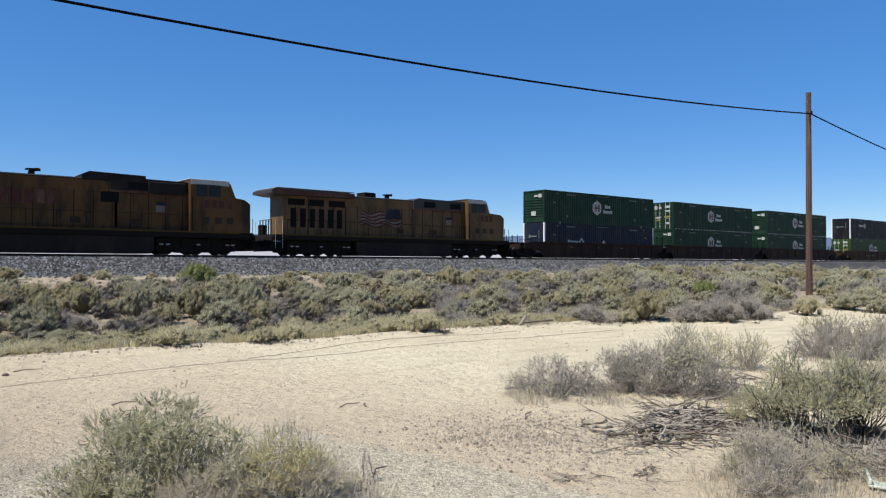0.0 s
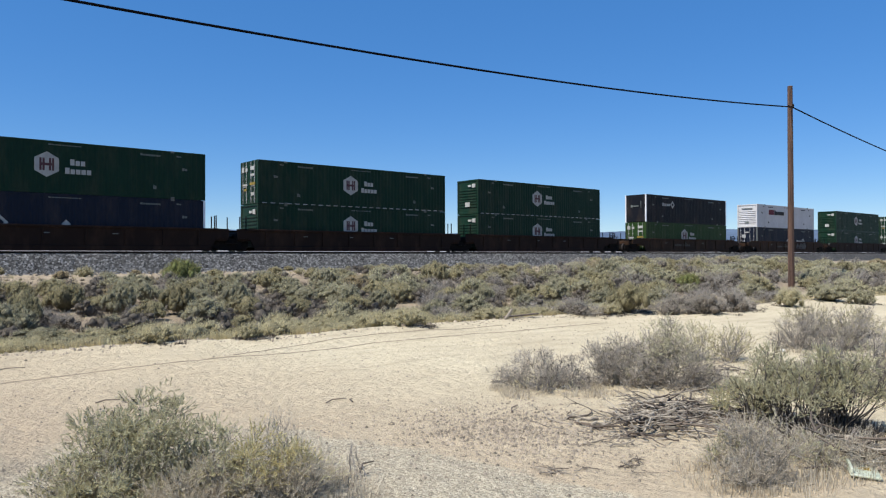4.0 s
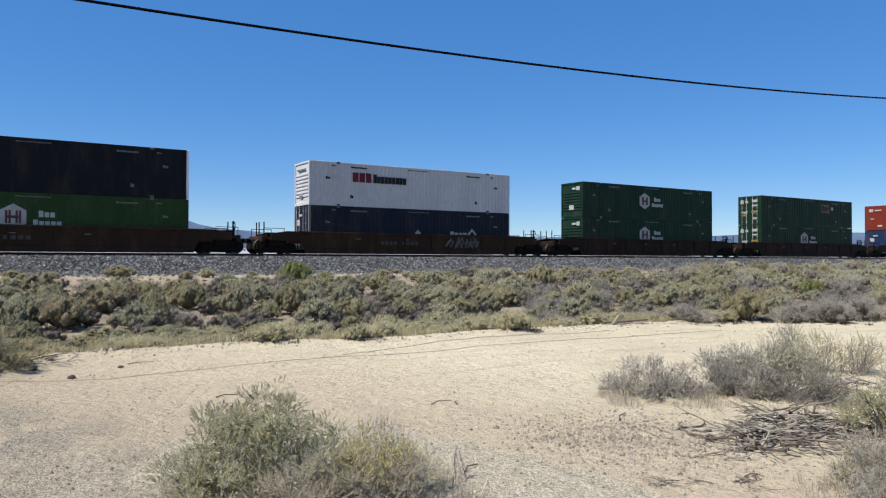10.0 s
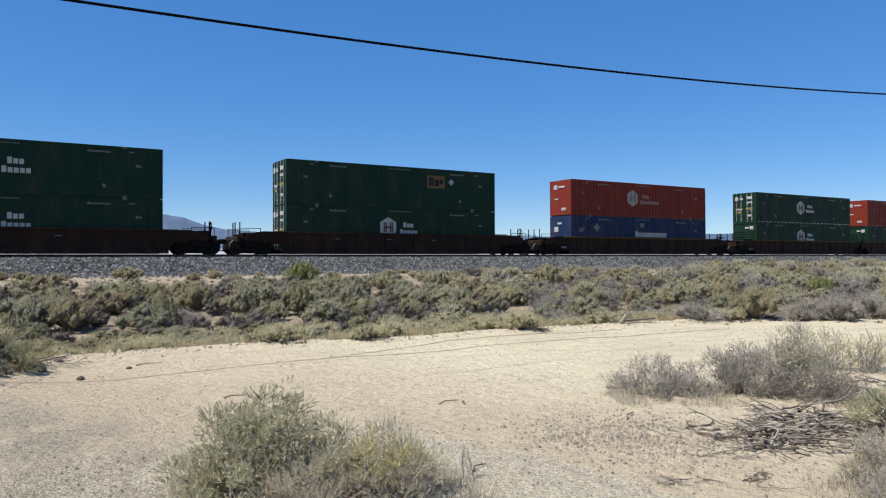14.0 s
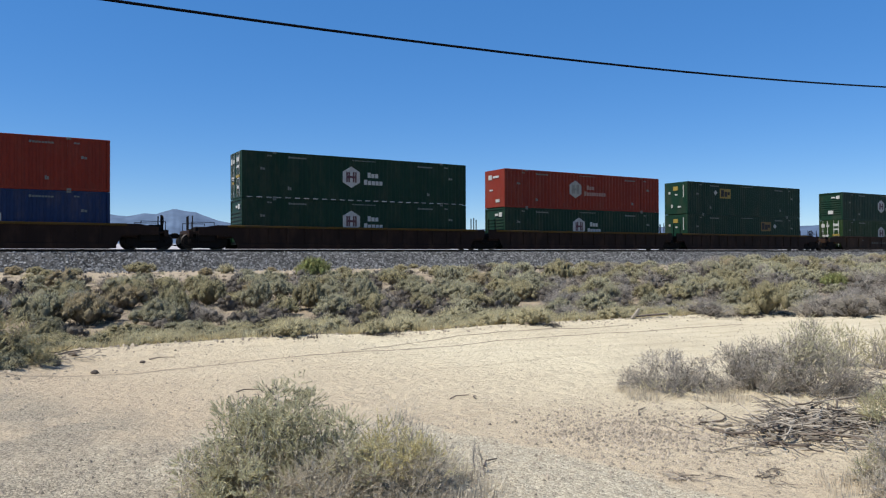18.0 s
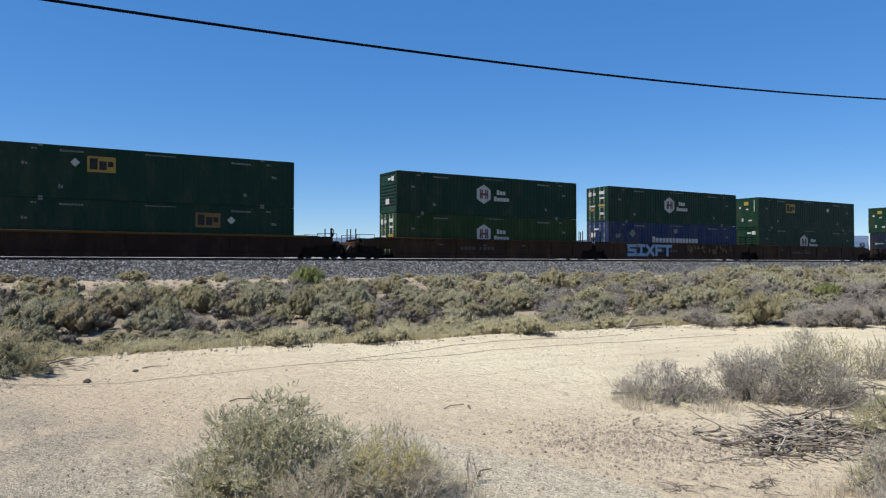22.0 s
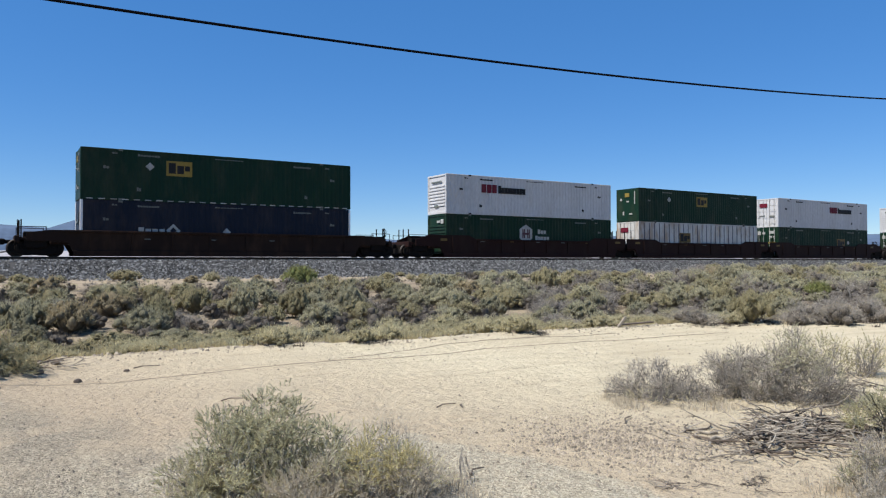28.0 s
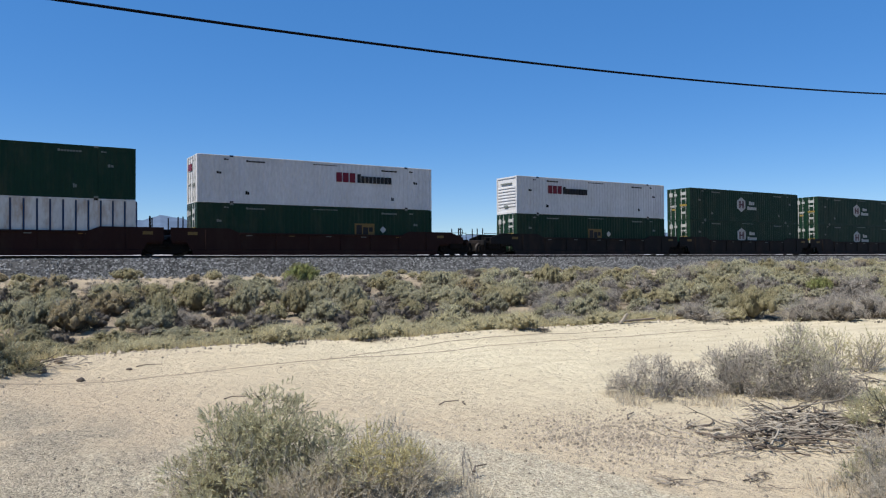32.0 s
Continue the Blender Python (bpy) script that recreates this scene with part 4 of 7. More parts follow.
        part("door_sill", share(("ds", paint), lambda: Geo().box(0.0, -FACE_Y + 0.14, 0.0, 0.1, FACE_Y - 0.14, 0.14, 0.01).mesh("door_sill")), paint, c)
    end_marks(c, marks)
    if fine_print:
        ink = "mark_grey" if paint not in ("white", "dirty_white") else "steel_dark"
        for x, z, w, h, k in ((1.15, 1.75, 0.32, 0.16, 2), (LOAD - 1.45, 1.75, 0.32, 0.16, 2), (2.95, 2.55, 1.2, 0.12, 8), (12.2, 2.5, 1.2, 0.12, 8), (2.9, 0.55, 0.25, 0.22, 2), (LOAD - 3.2, 0.55, 0.2, 0.22, 2),
                              (7.3, 2.66, 1.7, 0.06, 10), (1.6, 2.6, 0.3, 0.09, 2), (LOAD - 1.8, 2.55, 0.3, 0.09, 2)):
            word_bars(c, x, z, w, h, k, ink, int(x * 10))
    if taped:
        dash = share(("dash",), lambda: Geo().prism(rect(0, 0.03, 0.34, 0.085), SIDE - 0.012, SIDE + 0.02).mesh("tape_dash"))
        for i in range(26):
            part("tape_dash", dash, "tape", c, m=pose(0.3 + i * 0.61, 0, 0))
    return c


HUB = "green 53 foot container with a white hexagonal badge"


def hub(end="ribs", taped=False, light=False, dull=False):
    c = container("dull_green" if dull else ("light_green" if light else "green"), ("light " if light else "dark ") + HUB, end, taped=taped, marks="hub" if end == "ribs" else "hubdoor")
    hex_badge(c)
    return c


def red_box():
    c = container("red", "orange red corrugated 53 foot container, faded hexagonal badge", "flat", "deep", marks="red")
    hex_badge(c, 6.87, 1.60, faded=True, old=True)
    return c


def emp(end, x, mat="mark_yellow", placard=None, marks="emp", z=1.95, taped=False):
    c = container("green", "dark green 53 foot container with a yellow square badge", end, marks=marks, taped=taped)
    yellow_badge(c, x, z, mat)
    if placard:
        diamond(c, placard, z + 0.05)
    return c


def umax(paint, x, placard=None, z=1.25, end="flat", posts="post_white", marks="umax"):
    c = container(paint, ("navy blue" if paint == "navy" else "black") + " 53 foot container with pale corner posts, diamond badge", end, posts=posts, marks=marks)
    wave_badge(c, x, z)
    if placard:
        diamond(c, placard, z - 0.02)
    return c


def xpo(end, x):
    c = container("white", "white ribbed 53 foot container with a red and black badge", end, marks="white" if end == "ribs" else "whitedoor")
    two_tone_badge(c, x)
    return c


def pacer(x0=5.1, w=5.8, end="door"):
    c = container("blue", "faded blue 53 foot container with white lettering bars", end, "deep", marks="bluedoor", posts="blue")
    word_bars(c, x0, 1.22, w, 0.5, 14, "mark_white", 21)
    diamond(c, 2.75, 1.95, 0.36, "mark_grey")
    plate(c, "label_patch", rect(7.75, 2.05, 8.2, 2.4), "mark_grey")
    plate(c, "label_patch", rect(0.85, 1.55, 1.3, 1.85), "mark_grey")
    return c


def white_posts():
    c = container("dirty_white", "rust-streaked white container with dark upright strips", "door", "posts", marks="whitedoor", fine_print=False)
    x = 0.14
    while x < LOAD - 0.3:
        part("upright_strip", share(("strip",), lambda: Geo().box(0.515, -FACE_Y + 0.03, 0.17, 0.60, -FACE_Y + 0.052, TIER - 0.12).mesh("upright_strip")), "mark_blue", c, "dark blue recessed strip", m=pose(x, 0, 0))
        x += 0.62
    yellow_badge(c, 5.1, 1.55, "mark_old_yellow")
    return c


# ---------------------------------------------------------------- the train, car by car
SETS = [(1, 2, 3), (4,), (5,), (6,), (7,), (8,), (9, 10, 11), (12, 13, 14), (15,), (16, 17, 18), (19, 20, 21)]
STYLE = {1: "dim", 2: "dim", 3: "dim", 4: "brown", 5: "brown", 6: "dim", 7: "dim", 8: "yellow", 9: "yellow", 10: "yellow", 11: "yellow", 12: "brown", 13: "brown", 14: "brown",
         15: "dim", 16: "red", 17: "red", 18: "red", 19: "black", 20: "black", 21: "black"}
first_of = {}
for cars in SETS:
    for i, k in enumerate(cars):
        left = "coupler" if i == 0 else "open"
        right = "coupler" if i == len(cars) - 1 else "joint"
        # the joint's truck stands halfway between two loads
        key = (STYLE[k], left, right)
        if key in first_of:
            car = copy_thing(first_of[key], pose(0, 0, 0))
            for o in car.children:
                if o.name.split(".")[0] == "truck":
                    for w in o.children:
                        if w.name.split(".")[0] == "wheelset":
                            WHEELS["front" if w.location.x < 0 else "rear"].append(w)
        else:
            car = first_of[key] = well_car(*key, "well cars of the train")
        car.matrix_basis = pose(CAR_X[k - 1], TRACK_Y, RAIL_Z)
        MOVING.append((car, CAR_X[k - 1], 0.0))
        if k == 13:
            # sprayed tags on the side
            r = random.Random(5)
            for i_, sh in enumerate(("S", "I", "X", "F", "T")):
                g_, g2 = Geo(), Geo()
                x = 2.0 + i_ * 1.05
                strokes = {"S": ((0.0, 1.18, 0.95, 1.18), (0.1, 1.18, 0.1, 0.85), (0.05, 0.82, 0.85, 0.78), (0.85, 0.80, 0.85, 0.45), (0.0, 0.42, 0.9, 0.42)),
                           "I": ((0.5, 1.2, 0.5, 0.4), (0.15, 1.2, 0.85, 1.2), (0.1, 0.42, 0.9, 0.42)), "X": ((0.1, 1.2, 0.9, 0.4), (0.9, 1.2, 0.1, 0.4)),
                           "F": ((0.2, 1.2, 0.2, 0.4), (0.1, 1.18, 0.9, 1.18), (0.2, 0.82, 0.75, 0.82)), "T": ((0.05, 1.18, 0.95, 1.18), (0.5, 1.2, 0.5, 0.4))}[sh]
                for n_s, (a0, b0, a1, b1) in enumerate(strokes):
                    d = Vector((a1 - a0, b1 - b0)).normalized()
                    p_ = Vector((-d.y, d.x))
                    for gg, hw, pr in ((g2, 0.19, 1.500 + 0.003 * n_s), (g_, 0.115, 1.520 + 0.003 * n_s)):
                        c0, c1 = Vector((x + a0, b0)) - d * hw * 0.7, Vector((x + a1, b1)) + d * hw * 0.7
                        gg.prism([tuple(c0 + p_ * hw), tuple(c0 - p_ * hw), tuple(c1 - p_ * hw), tuple(c1 + p_ * hw)], -pr, -1.42)
                part("graffiti_outline", g2, "spray_dark", car, "dark blue sprayed outline")
                part("graffiti_letter", g_, "spray_blue", car, "pale blue sprayed letter")
            for i_ in range(22):
                x, z = r.uniform(9.3, 15.2), r.uniform(0.5, 1.05)
                a0 = r.uniform(-1.2, 1.2)
                g_ = Geo().prism([(x, z), (x + 0.16, z), (x + 0.16 + 0.3 * math.sin(a0), z + 0.4), (x + 0.3 * math.sin(a0), z + 0.4)], -1.512, -1.42)
                part("graffiti_stroke", g_, "spray_ochre", car, "faded ochre sprayed stroke")
        if k == 5:
            r = random.Random(6)
            for i_ in range(26):
                x, z = r.uniform(10.2, 13.6), r.uniform(0.45, 0.85)
                a0 = r.uniform(-1.2, 1.2)
                g_ = Geo().prism([(x, z), (x + 0.07, z), (x + 0.07 + 0.35 * math.sin(a0), z + 0.45), (x + 0.35 * math.sin(a0), z + 0.45)], -1.512, -1.42)
                part("graffiti_stroke", g_, "spray_grey", car, "pale grey sprayed stroke")

LOADS = {
    1: (umax("navy", 3.1, 8.2), hub()), 2: (hub(taped=False), hub("door", taped=True)), 3: (hub(), hub(taped=True)),
    4: (hub("door", light=True), umax("black_navy", 3.0, None, 1.95)), 5: (umax("navy", 10.8, 8.1, 1.25, "door", "mark_grey", "bluedoor"), xpo("ribs", 3.1)),
    6: (hub(), hub()), 7: (hub("door"), emp("door", 10.3, "mark_old_yellow", 12.3, "hubdoor")), 8: (pacer(7.2, 3.8, "flat"), red_box()),
    9: (hub(), hub("door", taped=True)), 10: (hub(), red_box()), 11: (emp("flat", 10.1, "mark_old_yellow", 12.2), emp("flat", 4.3, "mark_yellow", 3.7)),
    12: (hub("door", dull=True), hub()), 13: (pacer(), hub("door")), 14: (hub(), emp("flat", 4.3, "mark_yellow", 11.35)),
    15: (umax("navy", 3.0, 8.0), emp("flat", 4.5, "mark_yellow", 3.6, taped=True)), 16: (hub(), xpo("ribs", 3.1)), 17: (white_posts(), emp("flat", 7.4, "mark_yellow", 3.8)),
    18: (emp("door", 10.2, "mark_old_yellow", 12.3, "hubdoor", 1.4), xpo("door", 8.9)), 19: (emp("door", 7.25, "mark_old_yellow", 9.5, "hubdoor", 1.4), xpo("ribs", 3.1)),
    20: (hub("door"), hub("door")), 21: (hub("door"), hub("door")),
}
for k, pair in LOADS.items():
    for tier, c in enumerate(pair):
        z = 0.27 + tier * (TIER + 0.004)
        c.matrix_basis = pose(CAR_X[k - 1], TRACK_Y, RAIL_Z + z)
        MOVING.append((c, CAR_X[k - 1], z))

# ---------------------------------------------------------------- locomotives: x = 0 at the cab end's coupler, x < 0 along the hood
def engine_truck(parent, x):
    tr = new("truck")
    tr.parent = parent
    tr.location = (x, 0, 0)
    for sy in (-1, 1):
        g_ = Geo().prism(sideframe_mesh(3.7, ENGINE_R, 0.02), sy * 1.0, sy * 1.16)
        for k in (-1.85, 0.0, 1.85):
            g_.box(k - 0.2, sy * 1.1, ENGINE_R - 0.18, k + 0.2, sy * 1.28, ENGINE_R + 0.16, 0.04)
        for k in (-0.95, 0.95):
            g_.tube([(k, sy * 1.22, 0.45), (k, sy * 1.22, 0.95)], 0.10, 8)
            g_.tube([(k - 0.4, sy * 1.2, 0.98), (k + 0.4, sy * 1.2, 0.98)], 0.09, 8)
        part("side_frame", g_, "steel_dark", tr)
    # white patches stand for glints of light along the truck
    for k in (-2.25, -1.85, 0.0, 1.85, 2.2):
        part("bright_bolt", Geo().box(k - 0.11, -1.30, 0.60, k + 0.11, -1.27, 0.66), "mark_white", tr, "small white patch painted for a glint")
    for k in (-1.15, 0.95):
        part("bright_bolt", Geo().box(k - 0.14, -1.18, 0.98, k + 0.14, -1.155, 1.03), "mark_white", tr, "small white patch painted for a glint")
    part("traction_motor", Geo().box(-2.5, -0.62, 0.22, 2.5, 0.62, 1.0, 0.06), "steel_dark", tr)
    # dark slabs added to close the engine truck into one black mass
    for sy in (-1, 1):
        part("brake_gear", Geo().box(-2.5, sy * 0.98, 0.22, 2.5, sy * 1.12, 1.02, 0.05), "steel_dark", tr)
    for k in (-1.85, 0.0, 1.85):
        w = part("wheelset", engine_wheels, "wheel", tr)
        w.location = (k, 0, ENGINE_R)
        WHEELS["engine"].append(w)


def handrail(parent, pts, posts, z0):
    g_ = Geo().tube(pts, 0.02, 5)
    for x, y, z in posts:
        g_.tube([(x, y, z0), (x, y, z)], 0.018, 5)
    return part("handrail", g_, "steel_dark", parent)


def locomotive(label, kind):
    e = thing("locomotive", label, "locomotive", "locomotives of the train")
    L0, L1 = -22.25, -0.75
    skin = "loco_yellow" if kind == "b" else "loco_dull"
    part("underframe", Geo().box(L0, -1.50, 1.05, L1, 1.50, 1.42, 0.04), "steel_dark", e)
    part("walkway_edge", Geo().box(L0 + 0.6, -1.53, 1.36, L1 - 1.0, -1.49, 1.44), "sill_yellow", e, "thin worn yellow walkway edge")
    part("walkway_edge", Geo().box(L0 + 0.6, 1.49, 1.36, L1 - 1.0, 1.53, 1.44), skin, e)
    g_ = Geo().prism([(-15.6, 0.05), (-7.2, 0.05), (-7.0, 0.30), (-7.0, 1.04), (-15.8, 1.04), (-15.8, 0.30)], -1.40, 1.40)
    part("fuel_tank", g_, "black_car", e, "black fuel tank")
    for x in (-18.6, -4.3):
        engine_truck(e, x)
    for sgn, x in ((1, L1), (-1, L0)):
        part("pilot", Geo().box(min(x, x + sgn * 0.12), -1.45, 0.28, max(x, x + sgn * 0.12), 1.45, 1.30, 0.03), "steel_dark", e)
        part("coupler", Geo().box(min(x, x + sgn * 0.72), -0.14, 0.68, max(x, x + sgn * 0.72), 0.14, 0.95, 0.04), "steel_dark", e)
        for sy in (-1, 1):
            g_ = Geo()
            for k in range(4):
                g_.box(min(x - sgn * 0.62, x - sgn * 0.05), sy * 1.10, 0.36 + 0.26 * k, max(x - sgn * 0.62, x - sgn * 0.05), sy * 1.52, 0.40 + 0.26 * k)
            part("steps", g_, "steel_dark", e)
            g_ = Geo()
            for d in (0.1, 0.62):
                g_.tube([(x - sgn * d, sy * 1.5, 0.5), (x - sgn * d, sy * 1.5, 2.35)], 0.022, 5)
            part("grab_rail", g_, "loco_white" if sgn < 0 else "steel_dark", e)
        g_ = Geo()
        for y in (-1.0, -0.55, -0.15, 0.3, 0.75):
            g_.tube([(x - sgn * 0.06, y, 1.4), (x - sgn * 0.06, y, 2.42)], 0.035 if abs(y) < 0.9 else 0.022, 6)
        g_.tube([(x - sgn * 0.06, -1.0, 2.40), (x - sgn * 0.06, 0.75, 2.40)], 0.02, 5)
        part("end_railing", g_, "steel_dark", e)
        for y in (-0.5, 0.35):
            part("jumper_hose", Geo().tube([(x, y, 1.2), (x + sgn * 0.25, y, 0.9), (x + sgn * 0.5, y + 0.05, 0.55), (x + sgn * 0.78, y, 0.5)], 0.04, 6), "steel_dark", e)
        part("end_cabinet", Geo().box(min(x - sgn * 0.5, x - sgn * 0.1), 0.55, 1.42, max(x - sgn * 0.5, x - sgn * 0.1), 1.2, 2.1, 0.04), "steel_dark", e)
    # cab and nose
    cab0, cab1, nose1 = (-5.35, -3.35, -1.45) if kind == "b" else (-4.9, -2.35, -1.05)
    roof = 4.62
    prof_ = [(cab0, 1.42), (nose1, 1.42), (nose1 + 0.02, 3.25), (nose1 - 0.35, 3.52), (cab1 + 0.32, 3.62), (cab1, roof - 0.18), (cab1 - 0.25, roof), (cab0, roof)]
    cab = part("cab", Geo().prism(prof_, -1.52, 1.52), skin, e)
    part("cab_roof", Geo().box(cab0 - 0.05, -1.30, roof - 0.012, cab1 - 0.15, 1.30, roof + 0.07, 0.04), "loco_white" if kind == "a" else "loco_grey", cab)
    for sy in (-1, 1):
        part("cab_stripe", Geo().box(cab0, sy * 1.515, roof - 0.30, cab1 - 0.10, sy * 1.53, roof - 0.01), "loco_white", cab)
        for a0, a1 in ((0.35, 1.05), (1.12, 1.9)):
            w = part("side_window", Geo().box(cab0 + a0, sy * 1.515, 3.62, cab0 + a1, sy * 1.528, 4.34), "glass", cab, "dark cab window")
            part("window_frame", Geo().box(cab0 + a0 - 0.05, sy * 1.51, 4.30, cab0 + a1 + 0.05, sy * 1.535, 4.35), "loco_grey", w)
        part("number_bars", word_geo(cab0 + 0.85, 2.92, 1.9, 0.5, 4, sy), "loco_red", cab, "red lettering bars")
        for a0 in (0.75, 1.55, 2.3):
            part("side_vent", Geo().box(cab0 + a0, sy * 1.515, 1.95, cab0 + a0 + 0.42, sy * 1.53, 2.35, 0.004), "loco_grime", cab)
        part("door_outline", Geo().box(cab0 + 0.1, sy * 1.515, 1.5, cab0 + 0.16, sy * 1.528, 3.5), "loco_seam", cab)
    part("windscreen", Geo().add([(cab1 + 0.31, -1.2, 3.66), (cab1 + 0.31, 1.2, 3.66), (cab1 + 0.03, 1.2, roof - 0.24), (cab1 + 0.03, -1.2, roof - 0.24)], [(0, 1, 2, 3)]), "glass", cab)
    part("nose_door", Geo().box(nose1 + 0.015, -0.35, 1.5, nose1 + 0.05, 0.35, 3.0, 0.01), skin, cab)
    # hood
    back = -21.35
    hw = 0.98
    mid = -10.5 if kind == "b" else -9.4
    o = [(back, 1.42), (cab0, 1.42), (cab0, 4.30), (mid, 4.30), (mid, 4.22), (back, 4.22)]
    hood = part("hood", Geo().prism(o, -hw, hw), skin, e)
    part("hood_roof", Geo().box(back, -hw + 0.06, 4.21, mid, hw - 0.06, 4.34, 0.05), "loco_grey", hood)
    part("brake_hood", Geo().prism([(mid, 3.72), (cab0, 3.72), (cab0, 4.44), (mid + 0.5, 4.50), (mid, 4.30)], -hw - 0.10, hw + 0.10), "loco_grey" if kind == "b" else "black_car", hood, "dark grey upper hood")
    part("red_stripe", Geo().box(mid, -hw - 0.115, 3.62, cab0, hw + 0.115, 3.73), "loco_red", hood)
    for x in (mid + 1.0, mid + 3.6):
        for sy in (-1, 1):
            part("intake_grille", Geo().box(x, sy * (hw + 0.09), 3.82, x + 1.1, sy * (hw + 0.125), 4.25), "grille", hood)
    for i in range(9):
        x = back + 5.6 + i * (mid - back - 5.4) / 9 if kind == "b" else back + 1.2 + i * 1.25
        for sy in (-1, 1):
            part("hood_door", Geo().box(x, sy * (hw - 0.01), 1.6, x + 0.98 * (mid - back - 5.4) / 9 if kind == "b" else x + 1.18, sy * (hw + 0.022), 3.55, 0.012), skin, hood)
    for i in range(4):
        x = mid + 0.25 + i * (cab0 - mid - 0.3) / 4
        for sy in (-1, 1):
            part("hood_door", Geo().box(x, sy * (hw - 0.01), 1.6, x + (cab0 - mid - 0.5) / 4, sy * (hw + 0.022), 3.55, 0.012), skin, hood)
    for k in range(16):
        x = back + 0.9 + k * (cab0 - back - 1.2) / 15
        for sy in (-1, 1):
            part("door_seam", Geo().box(x - 0.022, sy * (hw + 0.01), 1.5, x + 0.022, sy * (hw + 0.026), 3.62), "loco_seam", hood)
    if kind == "b":
        # wide radiator section with overhanging wings
        part("radiator_wing", Geo().prism([(back - 1.05, 4.16), (back - 0.2, 4.06), (back + 5.3, 4.10), (back + 5.3, 4.42), (back + 0.3, 4.52), (back - 0.75, 4.50), (back - 1.05, 4.36)], -1.50, 1.50), "loco_grey", hood, "grey overhanging radiator roof")
        for sy in (-1, 1):
            part("wing_stripe", Geo().prism([(back - 0.95, 4.18), (back - 0.2, 4.09), (back + 5.3, 4.13), (back + 5.3, 4.34), (back - 0.9, 4.40)], sy * 1.49, sy * 1.515), "loco_red", hood, "dull red stripe")
            for a0, a1 in ((0.35, 1.6), (1.9, 3.1), (3.5, 4.8)):
                part("radiator_grille", Geo().box(back + a0, sy * (hw + 0.0), 3.45, back + a1, sy * (hw + 0.035), 3.88), "grille", hood)
            for i in range(6):
                x = back + 0.55 + i * 0.72
                part("vent_opening", Geo().box(x, sy * hw, 1.95, x + 0.42, sy * (hw + 0.03), 3.25), "grille", hood)
        # white strip added where the sun catches the roof's upper edge
        part("wing_edge", Geo().box(back - 0.7, -1.46, 4.505, back + 5.3, 1.46, 4.55, 0.01), "loco_white", hood, "white strip painted for the sunlit edge of the radiator roof")
        # waving flag of stripes on the hood
        for k in range(9):
            g_ = Geo()
            pts = [(-15.2 + 0.3 * i, 0.12 * math.sin(i * 1.05 + 0.25 * k)) for i in range(13)]
            for i in range(12):
                (xa, da), (xb, db) = pts[i], pts[i + 1]
                z = 2.20 + k * 0.118
                if k >= 5 and i >= 7:
                    continue
                g_.prism([(xa, z + da), (xb, z + db), (xb, z + db + 0.118), (xa, z + da + 0.118)], -hw - 0.034, -hw - 0.02)
            part("flag_stripe", g_, "flag_red" if k % 2 == 0 else "flag_white", hood)
        g_ = Geo().prism([(-13.1, 2.75), (-11.6, 2.85), (-11.8, 3.55), (-12.9, 3.5)], -hw - 0.036, -hw - 0.02)
        part("flag_field", g_, "navy", hood, "dark blue flag field")
        part("exhaust_box", Geo().box(-14.6, -0.55, 4.3, -13.6, 0.55, 4.72, 0.05), "steel_dark", hood)
    else:
        part("radiator_grille", Geo().box(-9.9, -hw - 0.03, 3.0, -8.9, -hw, 3.6), "grille", hood)
        for x in (-20.3, -18.4, -16.5):
            part("roof_fan", Geo().tube([(x, 0, 4.3), (x, 0, 4.62)], 0.72, 18), "loco_grey", hood)
        part("flared_radiator", Geo().prism([(-20.9, 3.75), (-15.6, 3.75), (-15.6, 4.45), (-20.9, 4.45)], -1.25, 1.25), "black_car", hood)
        part("lettering", word_geo(-19.0, 2.75, 7.0, 0.75, 12, -1, hw + 0.03), "loco_red", hood, "faded red lettering bars")
        part("raised_roof", Geo().prism([(-10.9, 4.2), (-7.4, 4.2), (-7.4, 4.66), (-10.5, 4.72), (-10.9, 4.5)], -hw, hw), "black_car", hood)
        part("intake_box", Geo().box(-7.3, -hw - 0.16, 3.62, -5.0, hw + 0.16, 4.36, 0.06), "black_car", hood)
    for sy in (-1, 1):
        part("emblem", Geo().box(cab0 - 1.9, sy * (hw + 0.02), 2.55, cab0 - 1.35, sy * (hw + 0.036), 3.15), "flag_white", hood, "small faded shield emblem")
        part("emblem_band", Geo().box(cab0 - 1.9, sy * (hw + 0.036), 2.95, cab0 - 1.35, sy * (hw + 0.044), 3.15), "navy", hood)
        for a0 in (3.4, 6.6):
            part("side_vent", Geo().box(cab0 - a0, sy * (hw + 0.02), 1.75, cab0 - a0 + 0.55, sy * (hw + 0.034), 2.1), "loco_grime", hood)
    horn = Geo().box(-12.4 if kind == "b" else -13.4, -0.12, 4.32, -12.1 if kind == "b" else -13.1, 0.12, 4.62, 0.02)
    hx = -12.25 if kind == "b" else -13.25
    for dy, l_ in ((-0.16, 0.34), (0.0, 0.44), (0.16, 0.34)):
        horn.tube([(hx - 0.3, dy, 4.68), (hx + l_, dy, 4.68)], 0.035, 8, 0.085)
    part("horn", horn, "steel_dark", hood)
    for sy in (-1, 1):
        xs_ = [L0 + 1.0 + i * 1.5 for i in range(11)]
        handrail(e, [(L0 + 0.9, sy * 1.46, 2.42), (cab0 - 0.1, sy * 1.46, 2.42)], [(x, sy * 1.46, 2.42) for x in xs_ if x < cab0], 1.42)
    part("headlight", Geo().tube([(nose1 + 0.03, -0.18, 3.2), (nose1 + 0.07, -0.18, 3.2)], 0.09, 10), "glass", cab)
    return e


